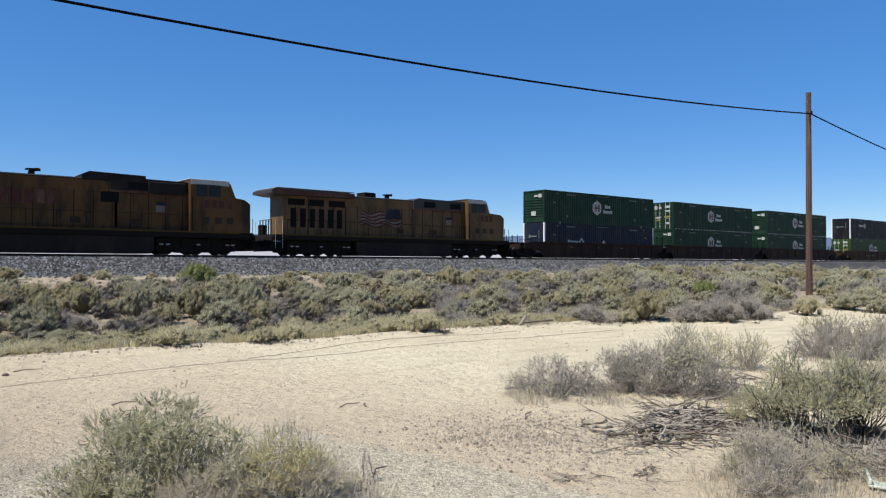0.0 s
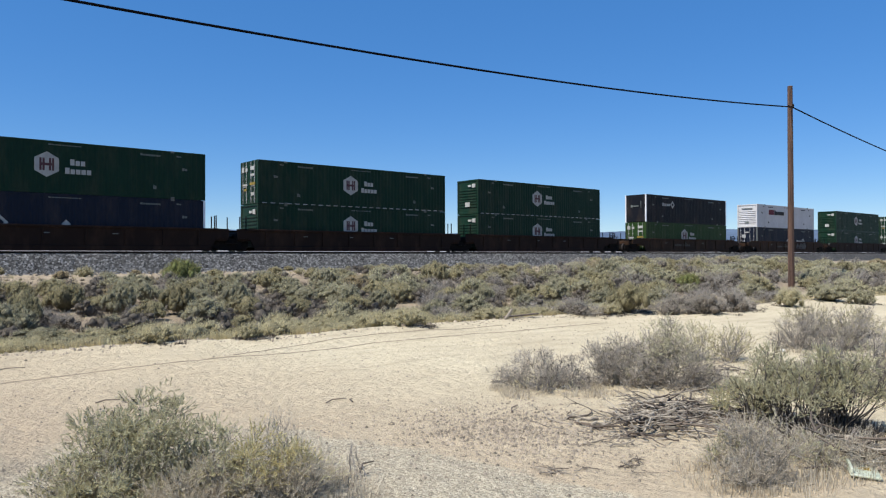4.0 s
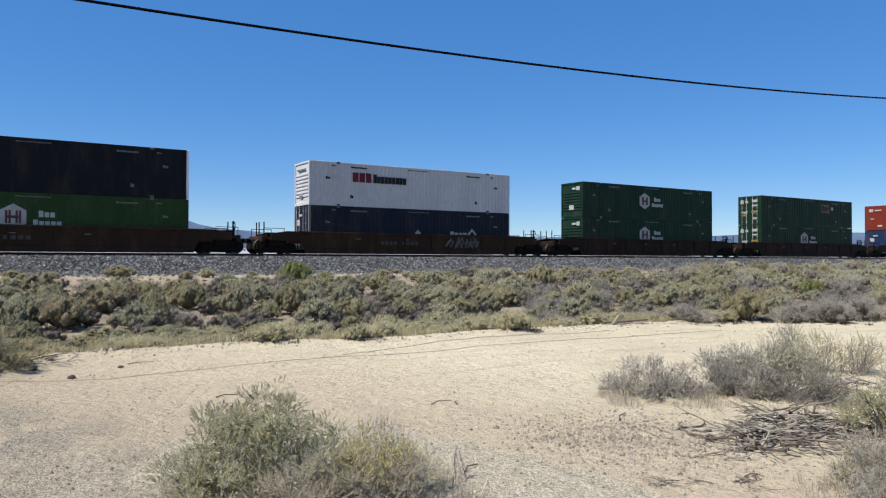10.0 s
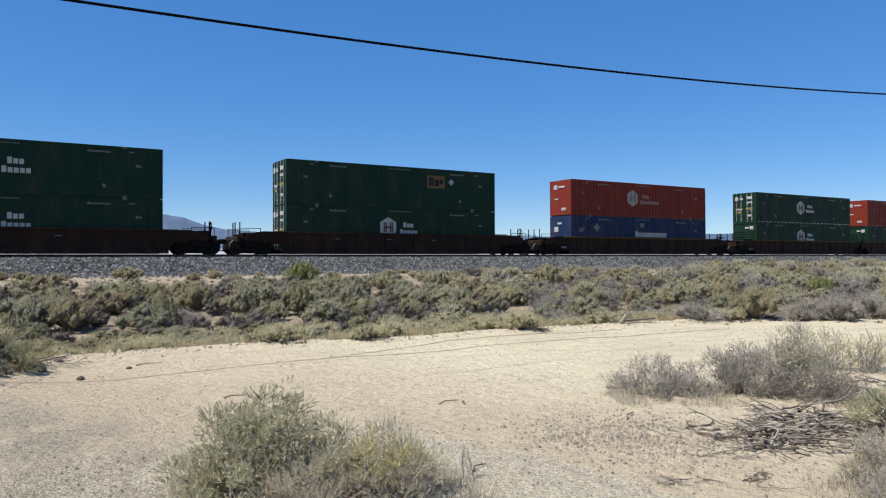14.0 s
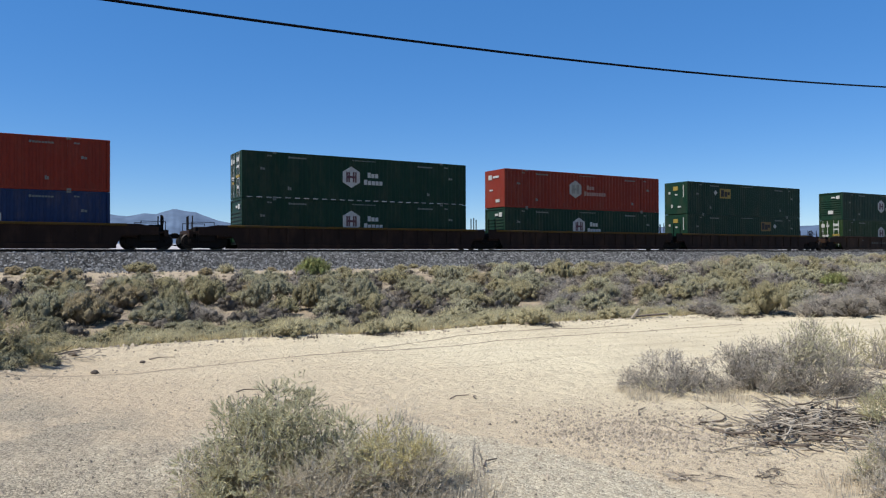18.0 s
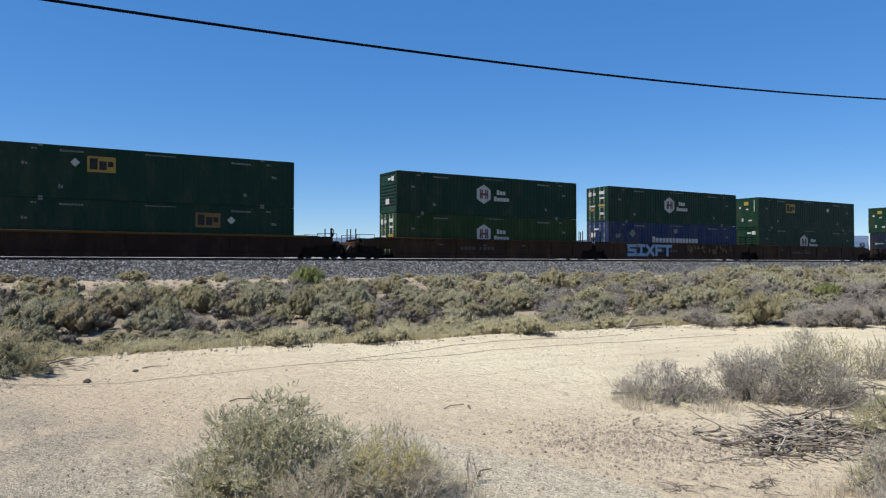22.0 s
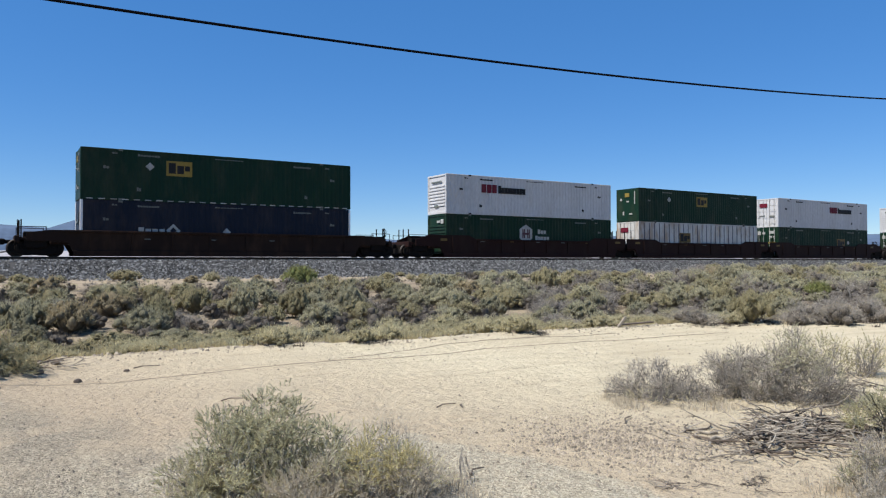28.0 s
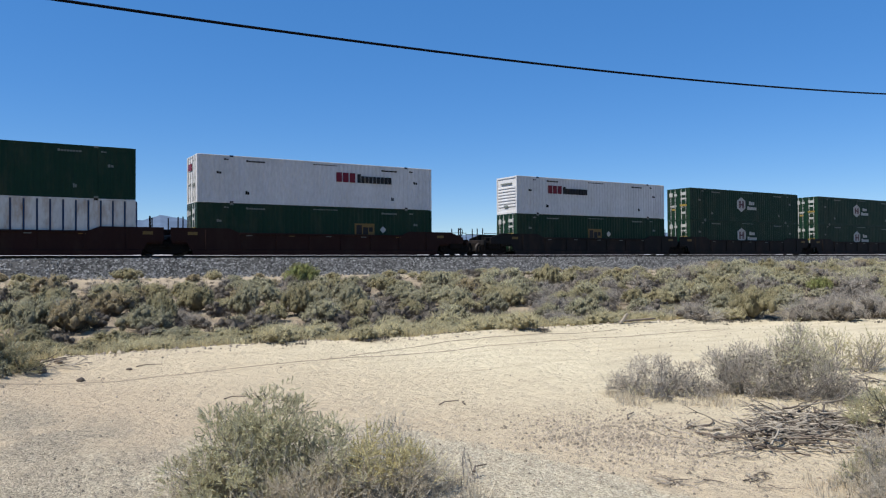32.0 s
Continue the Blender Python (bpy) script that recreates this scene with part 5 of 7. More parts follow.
def word_geo(x0, z0, width, height, count, sy, y=1.53):
    g_ = Geo()
    step = width / count
    for i in range(count):
        g_.box(x0 + i * step, sy * (y - 0.02), z0, x0 + (i + 0.7) * step, sy * (y + 0.004), z0 + height)
    return g_


for label, kind, x in (("weathered yellow diesel locomotive with a white-edged cab roof", "a", 21.2),
                       ("weathered yellow diesel locomotive with grey radiator roof, faded flag", "b", 44.1)):
    e = locomotive(label, kind)
    e.matrix_basis = pose(x, TRACK_Y, RAIL_Z)
    MOVING.append((e, x, 0.0))

# ---------------------------------------------------------------- pole and cable
POLE = Vector((38.6, 17.55, 0.15))


def utility_pole(x, y, h, lean=0.0):
    p = thing("utility_pole", "plain reddish brown wooden utility pole in the brush", "pole", "poles along the line")
    z0 = ground_z(x, y)
    p.matrix_basis = pose(x, y, z0, 0, lean, 0)
    g_ = Geo()
    pts = [(0, 0, -0.3 + (h + 0.3) * i / 8) for i in range(9)]
    g_.tube(pts, 0.165, 14, 0.125)
    part("shaft", g_, "pole", p, smooth=False)
    part("bolt", Geo().tube([(-0.2, 0, h - 1.02), (0.2, 0, h - 1.02)], 0.02, 6), "steel_dark", p)
    part("clamp", Geo().box(-0.03, -0.20, h - 1.12, 0.03, -0.10, h - 0.95, 0.01), "steel_dark", p)
    part("cap", Geo().tube([(0, 0, h), (0, 0, h + 0.02)], 0.128, 14, 0.10), "dark_wood", p)
    return p


POLE_H = 10.43 - ground_z(POLE.x, POLE.y)
SPAN = 89.6
for i in (-1, 0, 1):
    utility_pole(POLE.x + i * SPAN, POLE.y, POLE_H, 0.15)
att = 9.33
cable = thing("overhead_cable", "black overhead cable sagging between wooden poles", "cable")
for i in (-1, 0):
    g_ = Geo()
    x0 = POLE.x + i * SPAN
    pts = []
    for k in range(49):
        f_ = k / 48
        pts.append((x0 + f_ * SPAN, POLE.y - 0.10, att - 4 * 2.23 * f_ * (1 - f_)))
    g_.tube(pts, 0.034, 6)
    part("span", g_, "cable", cable, smooth=True)

# ---------------------------------------------------------------- brush
def blob(level):
    bm = bmesh.new()
    bmesh.ops.create_icosphere(bm, subdivisions=level, radius=1)
    out = ([v.co.copy() for v in bm.verts], [tuple(v.index for v in f.verts) for f in bm.faces])
    bm.free()
    return out


BLOBS = {1: blob(1), 2: blob(2)}


def lump_centres(r, rx, rz, lumps, lo=0.50, hi=0.74, small=0.17, large=0.33, rise=0.0):
    cen = []
    for i in range(lumps):
        a, e = r.uniform(0, 6.283), r.uniform(rise, 1.45)
        k = r.uniform(lo, hi)
        cen.append((Vector((math.cos(a) * math.cos(e) * rx * k, math.sin(a) * math.cos(e) * rx * k, (0.14 + 0.86 * math.sin(e)) * rz * k)), r.uniform(small, large)))
    return cen


def inner(r, rx, rz, cen, solid, level=1):
    """The dense leaves inside each clump of a shrub, coloured dark for the shade there: uneven lumps that touch one
    another.
    """
    vs_, fs_ = [], []
    for c, cr in cen:
        shift = Vector((r.uniform(0, 50), 0, 0))
        k = len(vs_)
        for v in BLOBS[level][0]:
            w = v * (0.9 + 0.55 * noise.noise(v * 2.4 + shift)) * cr * solid
            vs_.append((c.x + w.x * rx, c.y + w.y * rx, max(0.0, c.z + w.z * rz)))
        fs_ += [tuple(i + k for i in f) for f in BLOBS[level][1]]
    me = raw_mesh("inner_leaves", vs_, fs_)
    me.polygons.foreach_set("use_smooth", [True] * len(me.polygons))
    return me


def stems(r, n, rx, rz, thick, fork=2, uneven=0.7, bend=0.10):
    """Thin crooked stems that fan out of one root and fork."""
    g_ = Geo()
    rnd = lambda k: Vector((r.uniform(-1, 1), r.uniform(-1, 1), r.uniform(-0.5, 0.7))) * k * rx
    shift = r.uniform(0, 50)
    for i in range(n):
        a, sp = r.uniform(0, 6.283), r.uniform(0.05, 1.0) ** 0.6
        tall = 0.92 + uneven * noise.noise((math.cos(a) * sp * 1.7 + shift, math.sin(a) * sp * 1.7, 0.5))
        tip = Vector((math.cos(a) * rx * sp, math.sin(a) * rx * sp, rz * (1.0 - 0.62 * sp ** 2) * r.uniform(0.55, 1.05) * tall))
        tip.z = min(tip.z, rz * 1.06)
        root = Vector((math.cos(a) * rx * 0.25 * sp, math.sin(a) * rx * 0.25 * sp, -0.02))
        pts = [root, root.lerp(tip, 0.35) + rnd(bend), root.lerp(tip, 0.7) + rnd(bend), tip]
        pts = [Vector((p.x, p.y, max(p.z, -0.02))) for p in pts]
        g_.tube(pts, thick, 3, thick * 0.3, caps=False)
        for k in range(fork):
            b = pts[1].lerp(pts[2], r.random()) if k % 2 else pts[2].lerp(tip, r.random() * 0.8)
            t2 = b + (tip - pts[1]) * r.uniform(0.25, 0.55) + rnd(0.10 + bend)
            t2.z = min(max(t2.z, 0.02), rz * 1.12)
            g_.tube([b, b.lerp(t2, 0.5) + rnd(0.05), t2], thick * 0.55, 3, thick * 0.2, caps=False)
    return raw_mesh("woody_base", g_.v, g_.f)


SHRUB = {}


def plumes(r, count, rx, rz, cen, per, size, narrow, length, spread=0.55, up=0.5, under=-0.45):
    """Short leafy shoots that stand out of each clump; small leaves lie round every shoot from its foot to its tip."""
    vs_, fs_ = [], []
    for i in range(count):
        c, cr = r.choice(cen)
        d = Vector((r.gauss(0, 1), r.gauss(0, 1), r.gauss(0.5, 0.85))).normalized()
        if d.z < under:
            continue
        p = c + Vector((d.x * rx, d.y * rx, d.z * rz)) * cr * r.uniform(0.70, 0.96)
        if p.z < 0.03:
            continue
        ax = (d + Vector((0, 0, up)) + Vector((r.uniform(-1, 1), r.uniform(-1, 1), r.uniform(-1, 1))) * 0.35).normalized()
        u = ax.orthogonal().normalized()
        w = ax.cross(u)
        ln = length * r.uniform(0.6, 1.3)
        turn = r.uniform(0, 6.283)
        for j in range(per):
            f = (j + r.random()) / per
            turn += 2.4 + r.uniform(-0.4, 0.4)
            side = u * math.cos(turn) + w * math.sin(turn)
            la = (ax + side * spread * (1.35 - f)).normalized()
            q = p + ax * (ln * f)
            sd = la.cross(side).normalized()
            s_ = size * r.uniform(0.65, 1.25)
            k = len(vs_)
            vs_ += [tuple(q + sd * (s_ * narrow)), tuple(q - sd * (s_ * narrow)), tuple(q + la * s_)]
            fs_.append((k, k + 1, k + 2))
    return raw_mesh("foliage", vs_, fs_)


def crown(r, rx, rz, lumps):
    """Small clumps set close together over a rounded, uneven dome."""
    cen = []
    shift = Vector((r.uniform(0, 50), 0, 0))
    for i in range(lumps):
        a, e = 2.4 * i + r.uniform(-0.4, 0.4), math.asin(min(1.0, 0.20 + 0.79 * (i + r.random()) / lumps))
        d = Vector((math.cos(a) * math.cos(e), math.sin(a) * math.cos(e), math.sin(e)))
        k = r.uniform(0.74, 0.86) * (1.0 + 0.30 * noise.noise(d * 1.6 + shift))
        cen.append((Vector((d.x * rx * k, d.y * rx * k, (0.12 + 0.88 * d.z) * rz * k)), r.uniform(0.11, 0.22)))
    return cen


def shrub_kind(key, seed, count, per, size, narrow, mat, tw=30, thick=0.012, lumps=14, length=0.10, twmat="dark_twig", solid=0.80, wild=0.55):
    """One shrub a metre in radius and a metre high: stems, dense leaf clumps darkened for shade and the shoots that
    stand out of them.
    """
    r = random.Random(seed)
    cen = crown(r, 1.0, 1.0, lumps)
    a = plumes(r, count, 1.0, 1.0, cen, per, size, narrow, length, wild, 0.5, 0.0)
    a.materials.append(MAT[mat])
    b = stems(r, tw, 0.80, 0.8, thick, 2)
    b.materials.append(MAT[twmat])
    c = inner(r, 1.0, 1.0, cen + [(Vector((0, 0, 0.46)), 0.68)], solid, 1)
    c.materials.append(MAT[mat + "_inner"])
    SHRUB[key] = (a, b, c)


def twig_kind(key, seed, count, tw, thick, mat, twmat):
    """A bare bush: a fan of crooked twigs with a little dead leaf on them."""
    r = random.Random(seed)
    cen = lump_centres(r, 1.0, 1.0, 18, 0.40, 0.78, 0.18, 0.34)
    a = plumes(r, count, 1.0, 1.0, cen, 5, 0.075, 0.07, 0.16, 0.5)
    a.materials.append(MAT[mat])
    b = stems(r, tw, 0.95, 0.95, thick, 4, 0.6, 0.16)
    b.materials.append(MAT[twmat])
    # the dark core stands for shade deep among the twigs
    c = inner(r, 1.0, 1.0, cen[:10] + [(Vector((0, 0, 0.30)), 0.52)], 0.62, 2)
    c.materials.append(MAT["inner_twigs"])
    SHRUB[key] = (a, b, c)


for i in range(3):
    for name_, seed_, near_n in (("sage", 20, 1300), ("olive", 30, 1300), ("rust", 35, 1250)):
        shrub_kind(f"{name_}{i}", seed_ + i, near_n, 7, 0.044, 0.18, "leaf_" + name_, 34, 0.012, 46 + 6 * i, 0.085)
        # cheaper ones for the far half of the brush
        shrub_kind(f"{name_}{i + 3}", seed_ + 40 + i, 520, 6, 0.066, 0.19, "leaf_" + name_, 14, 0.016, 32 + 4 * i, 0.09)
    shrub_kind(f"straw{i}", 55 + i, 760, 7, 0.075, 0.08, "leaf_straw", 12, 0.006, 26, 0.22, wild=0.25)
    twig_kind(f"grey{i}", 40 + i, 620, 120, 0.008, "leaf_grey", "twig_grey")
    twig_kind(f"grey{i + 3}", 80 + i, 380, 60, 0.011, "leaf_grey", "twig_grey")
    twig_kind(f"dusk{i}", 45 + i, 130, 40, 0.012, "leaf_dusk", "dark_twig")
shrub_kind("green0", 50, 1100, 7, 0.060, 0.17, "leaf_green", 30, 0.012, 44)
WORDS = {"sage": "grey-green sagebrush on sandy earth", "olive": "olive-brown rounded desert bush", "rust": "rounded bush with dry rust-brown seed tops", "grey": "leafless grey twiggy bush",
         "dusk": "low dead bush, darkened for the shade between the sagebrush", "straw": "low straw-yellow bush along the edge of the sand", "green": "fresh green bush at the foot of the bank"}


def shrub(kind, x, y, w, h, turn=0.0):
    """w: half the width, h: the height of the shrub."""
    t = thing("desert_shrub", WORDS[kind.rstrip("0123456789")], "shrub", "desert shrubs")
    t.matrix_basis = pose(x, y, ground_z(x, y) - 0.03, 0, 0, turn)
    for nm, me in zip(("foliage", "woody_base", "core"), SHRUB[kind]):
        ob = part(nm, me, "leaf_sage", t)
        ob.scale = (w, w, h)
    return t


def grade(kind, x, y, r):
    """Which of the kind's meshes stands here."""
    if kind == "green":
        return "green0"
    far = math.hypot(x, y) > 29 and kind in ("sage", "olive", "rust", "grey")
    return f"{kind}{r.randrange(3) + (3 if far else 0)}"


# the shrubs that stand out: kind, x, y, half width, height
STAND = [
    ("rust", 1.6, 19.5, 0.73, 0.87), ("sage", 0.7, 19.6, 0.73, 0.93), ("rust", 1.9, 31.0, 0.77, 0.75), ("sage", 1.5, 26.9, 0.40, 0.48), ("rust", 3.0, 23.0, 0.73, 0.76), ("grey", 3.5, 31.0, 0.78, 0.51),
    ("olive", 5.8, 39.7, 0.86, 0.66), ("sage", 4.1, 28.2, 0.47, 0.61), ("dusk", 4.9, 28.7, 0.84, 0.70), ("olive", 3.7, 20.0, 0.49, 0.96), ("olive", 5.4, 23.4, 0.64, 0.85), ("grey", 4.5, 19.6, 0.50, 0.45),
    ("grey", 3.0, 19.9, 0.42, 0.38), ("sage", 6.4, 21.6, 0.52, 0.87), ("sage", 5.4, 18.8, 0.28, 0.38), ("sage", 8.0, 24.4, 0.58, 0.74), ("olive", 7.5, 20.2, 0.59, 0.89), ("grey", 6.4, 20.2, 0.44, 0.40),
    ("green", 12.4, 32.8, 0.87, 1.16), ("grey", 11.0, 30.6, 0.67, 0.67), ("sage", 10.2, 25.0, 0.47, 0.56), ("sage", 9.3, 20.4, 0.56, 0.89), ("grey", 8.3, 19.7, 0.50, 0.54), ("grey", 10.3, 21.1, 0.49, 0.55),
    ("sage", 12.8, 24.1, 0.57, 0.58), ("sage", 15.5, 31.1, 0.72, 0.73), ("olive", 10.6, 19.1, 0.54, 0.53), ("sage", 17.2, 28.6, 0.69, 0.84), ("straw", 6.4, 15.8, 0.54, 0.46), ("straw", 4.5, 13.3, 0.42, 0.36),
    ("straw", 4.4, 16.2, 0.42, 0.35), ("straw", 6.2, 13.0, 0.33, 0.30), ("straw", 3.2, 16.1, 0.41, 0.30), ("straw", 3.9, 16.6, 0.42, 0.28), ("sage", 12.7, 19.8, 0.59, 0.87), ("sage", 13.4, 18.8, 0.52, 0.65),
    ("sage", 17.2, 22.5, 0.70, 0.71), ("olive", 22.2, 26.8, 0.75, 1.25), ("straw", 10.4, 15.3, 0.44, 0.40), ("straw", 9.8, 12.7, 0.40, 0.42), ("grey", 13.1, 15.4, 0.67, 0.48), ("olive", 18.1, 20.2, 0.45, 0.63),
    ("sage", 17.5, 18.5, 0.44, 0.80), ("rust", 16.7, 16.9, 0.32, 0.34), ("olive", 19.7, 19.0, 0.52, 0.62), ("grey", 20.0, 20.3, 0.47, 0.57), ("grey", 16.1, 15.0, 0.88, 0.43), ("dusk", 26.2, 24.1, 0.89, 0.70),
    ("sage", 34.3, 28.1, 0.85, 0.95), ("sage", 35.3, 26.8, 1.03, 1.23), ("sage", 41.0, 29.3, 0.83, 0.80), ("olive", 25.2, 21.1, 0.63, 0.63), ("olive", 24.0, 18.4, 0.55, 0.82), ("grey", 15.3, 12.5, 0.74, 0.54),
    ("straw", 16.1, 12.2, 0.34, 0.34), ("olive", 16.9, 12.1, 0.64, 0.91), ("olive", 25.0, 16.8, 0.75, 0.79), ("grey", 17.8, 11.4, 0.73, 0.68), ("grey", 18.3, 10.7, 0.74, 0.70), ("grey", 19.7, 10.6, 0.59, 0.74),
    ("sage", 33.3, 21.6, 0.82, 0.73), ("green", 32.7, 19.9, 0.63, 0.75), ("straw", 22.7, 10.4, 0.48, 0.63), ("sage", 26.3, 10.7, 0.85, 0.66), ("sage", 25.6, 9.4, 0.50, 0.51), ("grey", 32.3, 15.7, 0.75, 0.69),
    ("grey", 20.6, 10.9, 0.58, 0.67), ("olive", 37.8, 16.2, 0.68, 0.68),
]
r = random.Random(77)
taken = []
for k, x, y, w, h in STAND:
    shrub(grade(k, x, y, r), x, y, w, h, r.uniform(0, 360))
    taken.append((x, y, 0.9 * w))
for i in range(210):
    # low bushes in the strip of dry grass
    x = r.uniform(-1, 13) if i % 3 else r.uniform(12, 27)
    y = sand_edge(x) + r.uniform(0.45, 3.4)
    w = r.uniform(0.32, 0.66)
    if any((x - a) ** 2 + (y - b) ** 2 < (0.42 * (c + w)) ** 2 for a, b, c in taken):
        continue
    shrub(f"{r.choice(('straw', 'straw', 'straw', 'olive', 'sage') if x < 13 else ('straw', 'grey', 'grey', 'sage'))}{r.randrange(3)}", x, y, w, w * r.uniform(0.55, 0.85), r.uniform(0, 360))
    taken.append((x, y, w * 0.6))


foot = []
for i in range(34):
    # small bushes on the bare foot of the bank
    x, y, w = r.uniform(0, 40), r.uniform(36.5, 40.8), r.uniform(0.22, 0.50)
    foot.append((f"{r.choice(('straw', 'sage', 'olive', 'rust'))}{r.randrange(3) if w < 0.3 else 0}", x, y, w))
    taken.append((x, y, w))


def bare_zone(x, y):
    """The bare strip of sand that runs down into the ditch, and a lane cleared along the camera's sight line to the
    pole.
    """
    return (abs(x - 2.6 - (y - 19) * 0.16) < 0.55 and y < 24) or (abs(y - 17.55 - (x - 38.6) * 0.4547) < 1.1 and 29.0 < x < 40.0)


def scatter(count, near, far, power, sizes, tight):
    out = []
    for tries in range(25000):
        if len(out) >= count:
            break
        az, d = radians(r.uniform(-4, 72)), near + (far - near) * r.random() ** power
        x, y = d * math.sin(az), d * math.cos(az)
        if y > 40.3 or y < sand_edge(x) + (2.4 if x < 13 else 1.0) or bare_zone(x, y) or (y > 35.5 and x < 24 and r.random() < 0.90) or (y > 32.0 and x < 9 and r.random() < 0.93):
            continue
        # heights capped against the eye's sight line so the ballast shows above
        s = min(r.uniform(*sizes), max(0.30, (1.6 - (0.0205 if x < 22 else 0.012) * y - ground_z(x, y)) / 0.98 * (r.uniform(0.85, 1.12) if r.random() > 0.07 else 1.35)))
        if any((x - a) ** 2 + (y - b) ** 2 < (tight * (c + s)) ** 2 for a, b, c in taken):
            continue
        out.append((x, y, s, d))
        taken.append((x, y, s))
    return out


def pick(x):
    roll = r.random() + (0.12 if x > 14 else 0)
    return "sage" if roll < 0.52 else ("olive" if roll < 0.76 else ("rust" if roll < (0.84 if x < 14 else 0.79) else "grey"))


mid_brush = []
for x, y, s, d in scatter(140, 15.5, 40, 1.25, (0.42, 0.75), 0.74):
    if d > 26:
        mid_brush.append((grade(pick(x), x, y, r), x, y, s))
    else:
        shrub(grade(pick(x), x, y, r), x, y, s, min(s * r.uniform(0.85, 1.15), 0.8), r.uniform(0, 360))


def joined(name, label, spots):
    """Shrubs too far or too low to tell apart, as one mesh for each surface."""
    top = thing(name, label, "shrub", kind="stuff")
    heaps = {}
    for kind, x, y, s in spots:
        m = pose(x, y, ground_z(x, y) - 0.03, 0, 0, r.uniform(0, 360)) @ Matrix.Scale(s, 4)
        m = np.array(m)
        for nm, me in zip(("foliage", "woody_base", "core"), SHRUB[kind]):
            co = np.empty(len(me.vertices) * 3, np.float32)
            me.vertices.foreach_get("co", co)
            co = co.reshape(-1, 3) @ m[:3, :3].T + m[:3, 3]
            vs_, fs_ = heaps.setdefault((nm, me.materials[0].name), ([], []))
            k = len(vs_)
            vs_ += co.tolist()
            fs_ += [tuple(i + k for i in f.vertices) for f in me.polygons]
    for (nm, mat), (vs_, fs_) in heaps.items():
        me = raw_mesh(nm, vs_, fs_)
        me.materials.append(bpy.data.materials[mat])
        if nm == "core":
            me.polygons.foreach_set("use_smooth", [True] * len(me.polygons))
        tagged(part(nm, me, "leaf_sage", top), kind="stuff")


joined("middle_brush", "grey-green sagebrush on the rise towards the track", mid_brush)
joined("bank_foot_brush", "small dry bushes on the bare foot of the bank", foot)
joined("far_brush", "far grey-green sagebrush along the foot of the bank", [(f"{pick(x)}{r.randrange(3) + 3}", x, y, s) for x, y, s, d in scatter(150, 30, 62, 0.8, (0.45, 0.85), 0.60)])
spots = []
for i in range(240):
    # the brush goes on along the bank beyond the pole
    az, d = radians(r.uniform(50, 73)), r.uniform(36, 96)
    x, y = d * math.sin(az), d * math.cos(az)
    if y < 41.0 and not bare_zone(x, y) and y > sand_edge(x) + 2:
        spots.append((f"{pick(x)}{r.randrange(3) + 3}", x, y, r.uniform(0.6, 1.05)))
joined("bank_brush", "grey-green sagebrush along the bank beyond the pole", spots)
# dead brush in the gaps; its dark colour adds their shade
joined("dead_brush", "low dead brush darkened for the shade between the sagebrush", [(f"dusk{r.randrange(3)}", x, y, s) for x, y, s, d in scatter(230, 17.5, 48, 1.2, (0.36, 0.62), 0.40)])


def tufts(name, label, mat, spots, h, blades, width, seed):
    """Tufts of thin blades, one mesh of stuff."""
    rr = random.Random(seed)
    vs_, fs_ = [], []
    for x, y, s in spots:
        z = ground_z(x, y) - 0.01
        for b in range(blades):
            a, o = rr.uniform(0, 6.283), rr.random() ** 0.5 * 0.16 * s
            px_, py_ = x + math.cos(a) * o, y + math.sin(a) * o
            l_ = h * s * rr.uniform(0.5, 1.1)
            lean = rr.uniform(0.05, 0.55)
            tx, ty = px_ + math.cos(a) * l_ * lean, py_ + math.sin(a) * l_ * lean
            wx, wy = -math.sin(a) * width, math.cos(a) * width
            k = len(vs_)
            vs_ += [(px_ - wx, py_ - wy, z), (px_ + wx, py_ + wy, z), (tx, ty, z + l_ * (1 - lean * 0.4))]
            fs_.append((k, k + 1, k + 2))
    ob = part(name, raw_mesh(name, vs_, fs_), mat)
    return tagged(ob, label, "grass", kind="stuff")


r = random.Random(5)
spots = []
for i in range(2300):
    x = r.uniform(-3, 16) if i % 4 else r.uniform(14, 34)
    spots.append((x, sand_edge(x) + 0.35 + abs(r.gauss(0, 1.5)), r.uniform(0.6, 1.3)))
tufts("dry_grass", "strip of dry yellow grass along the edge of the sand", "grass", spots, 0.27, 26, 0.006, 6)
spots = [(r.uniform(-3, 20), 0, r.uniform(0.5, 1.1)) for i in range(260)]
spots = [(x, sand_edge(x) + r.uniform(0.5, 2.8), s) for x, _, s in spots]
tufts("low_green_scrub", "low grey-green scrub among the dry grass", "leaf_sage", spots, 0.26, 60, 0.012, 8)
spots = []
for i in range(2600):
    y = r.uniform(16, 41.5)
    spots.append((r.uniform(-5, 10 + y * 1.5), y, r.uniform(0.4, 1.0)))
# first half of the tufts in the dark tone, for shaded gaps
tufts("brush_undergrowth", "dry undergrowth darkened for the shade between the shrubs", "leaf_dusk", spots[::2], 0.26, 22, 0.010, 9)
tufts("dry_undergrowth", "pale dry grass between the shrubs", "leaf_straw", spots[1::2], 0.22, 24, 0.009, 19)

spots = []
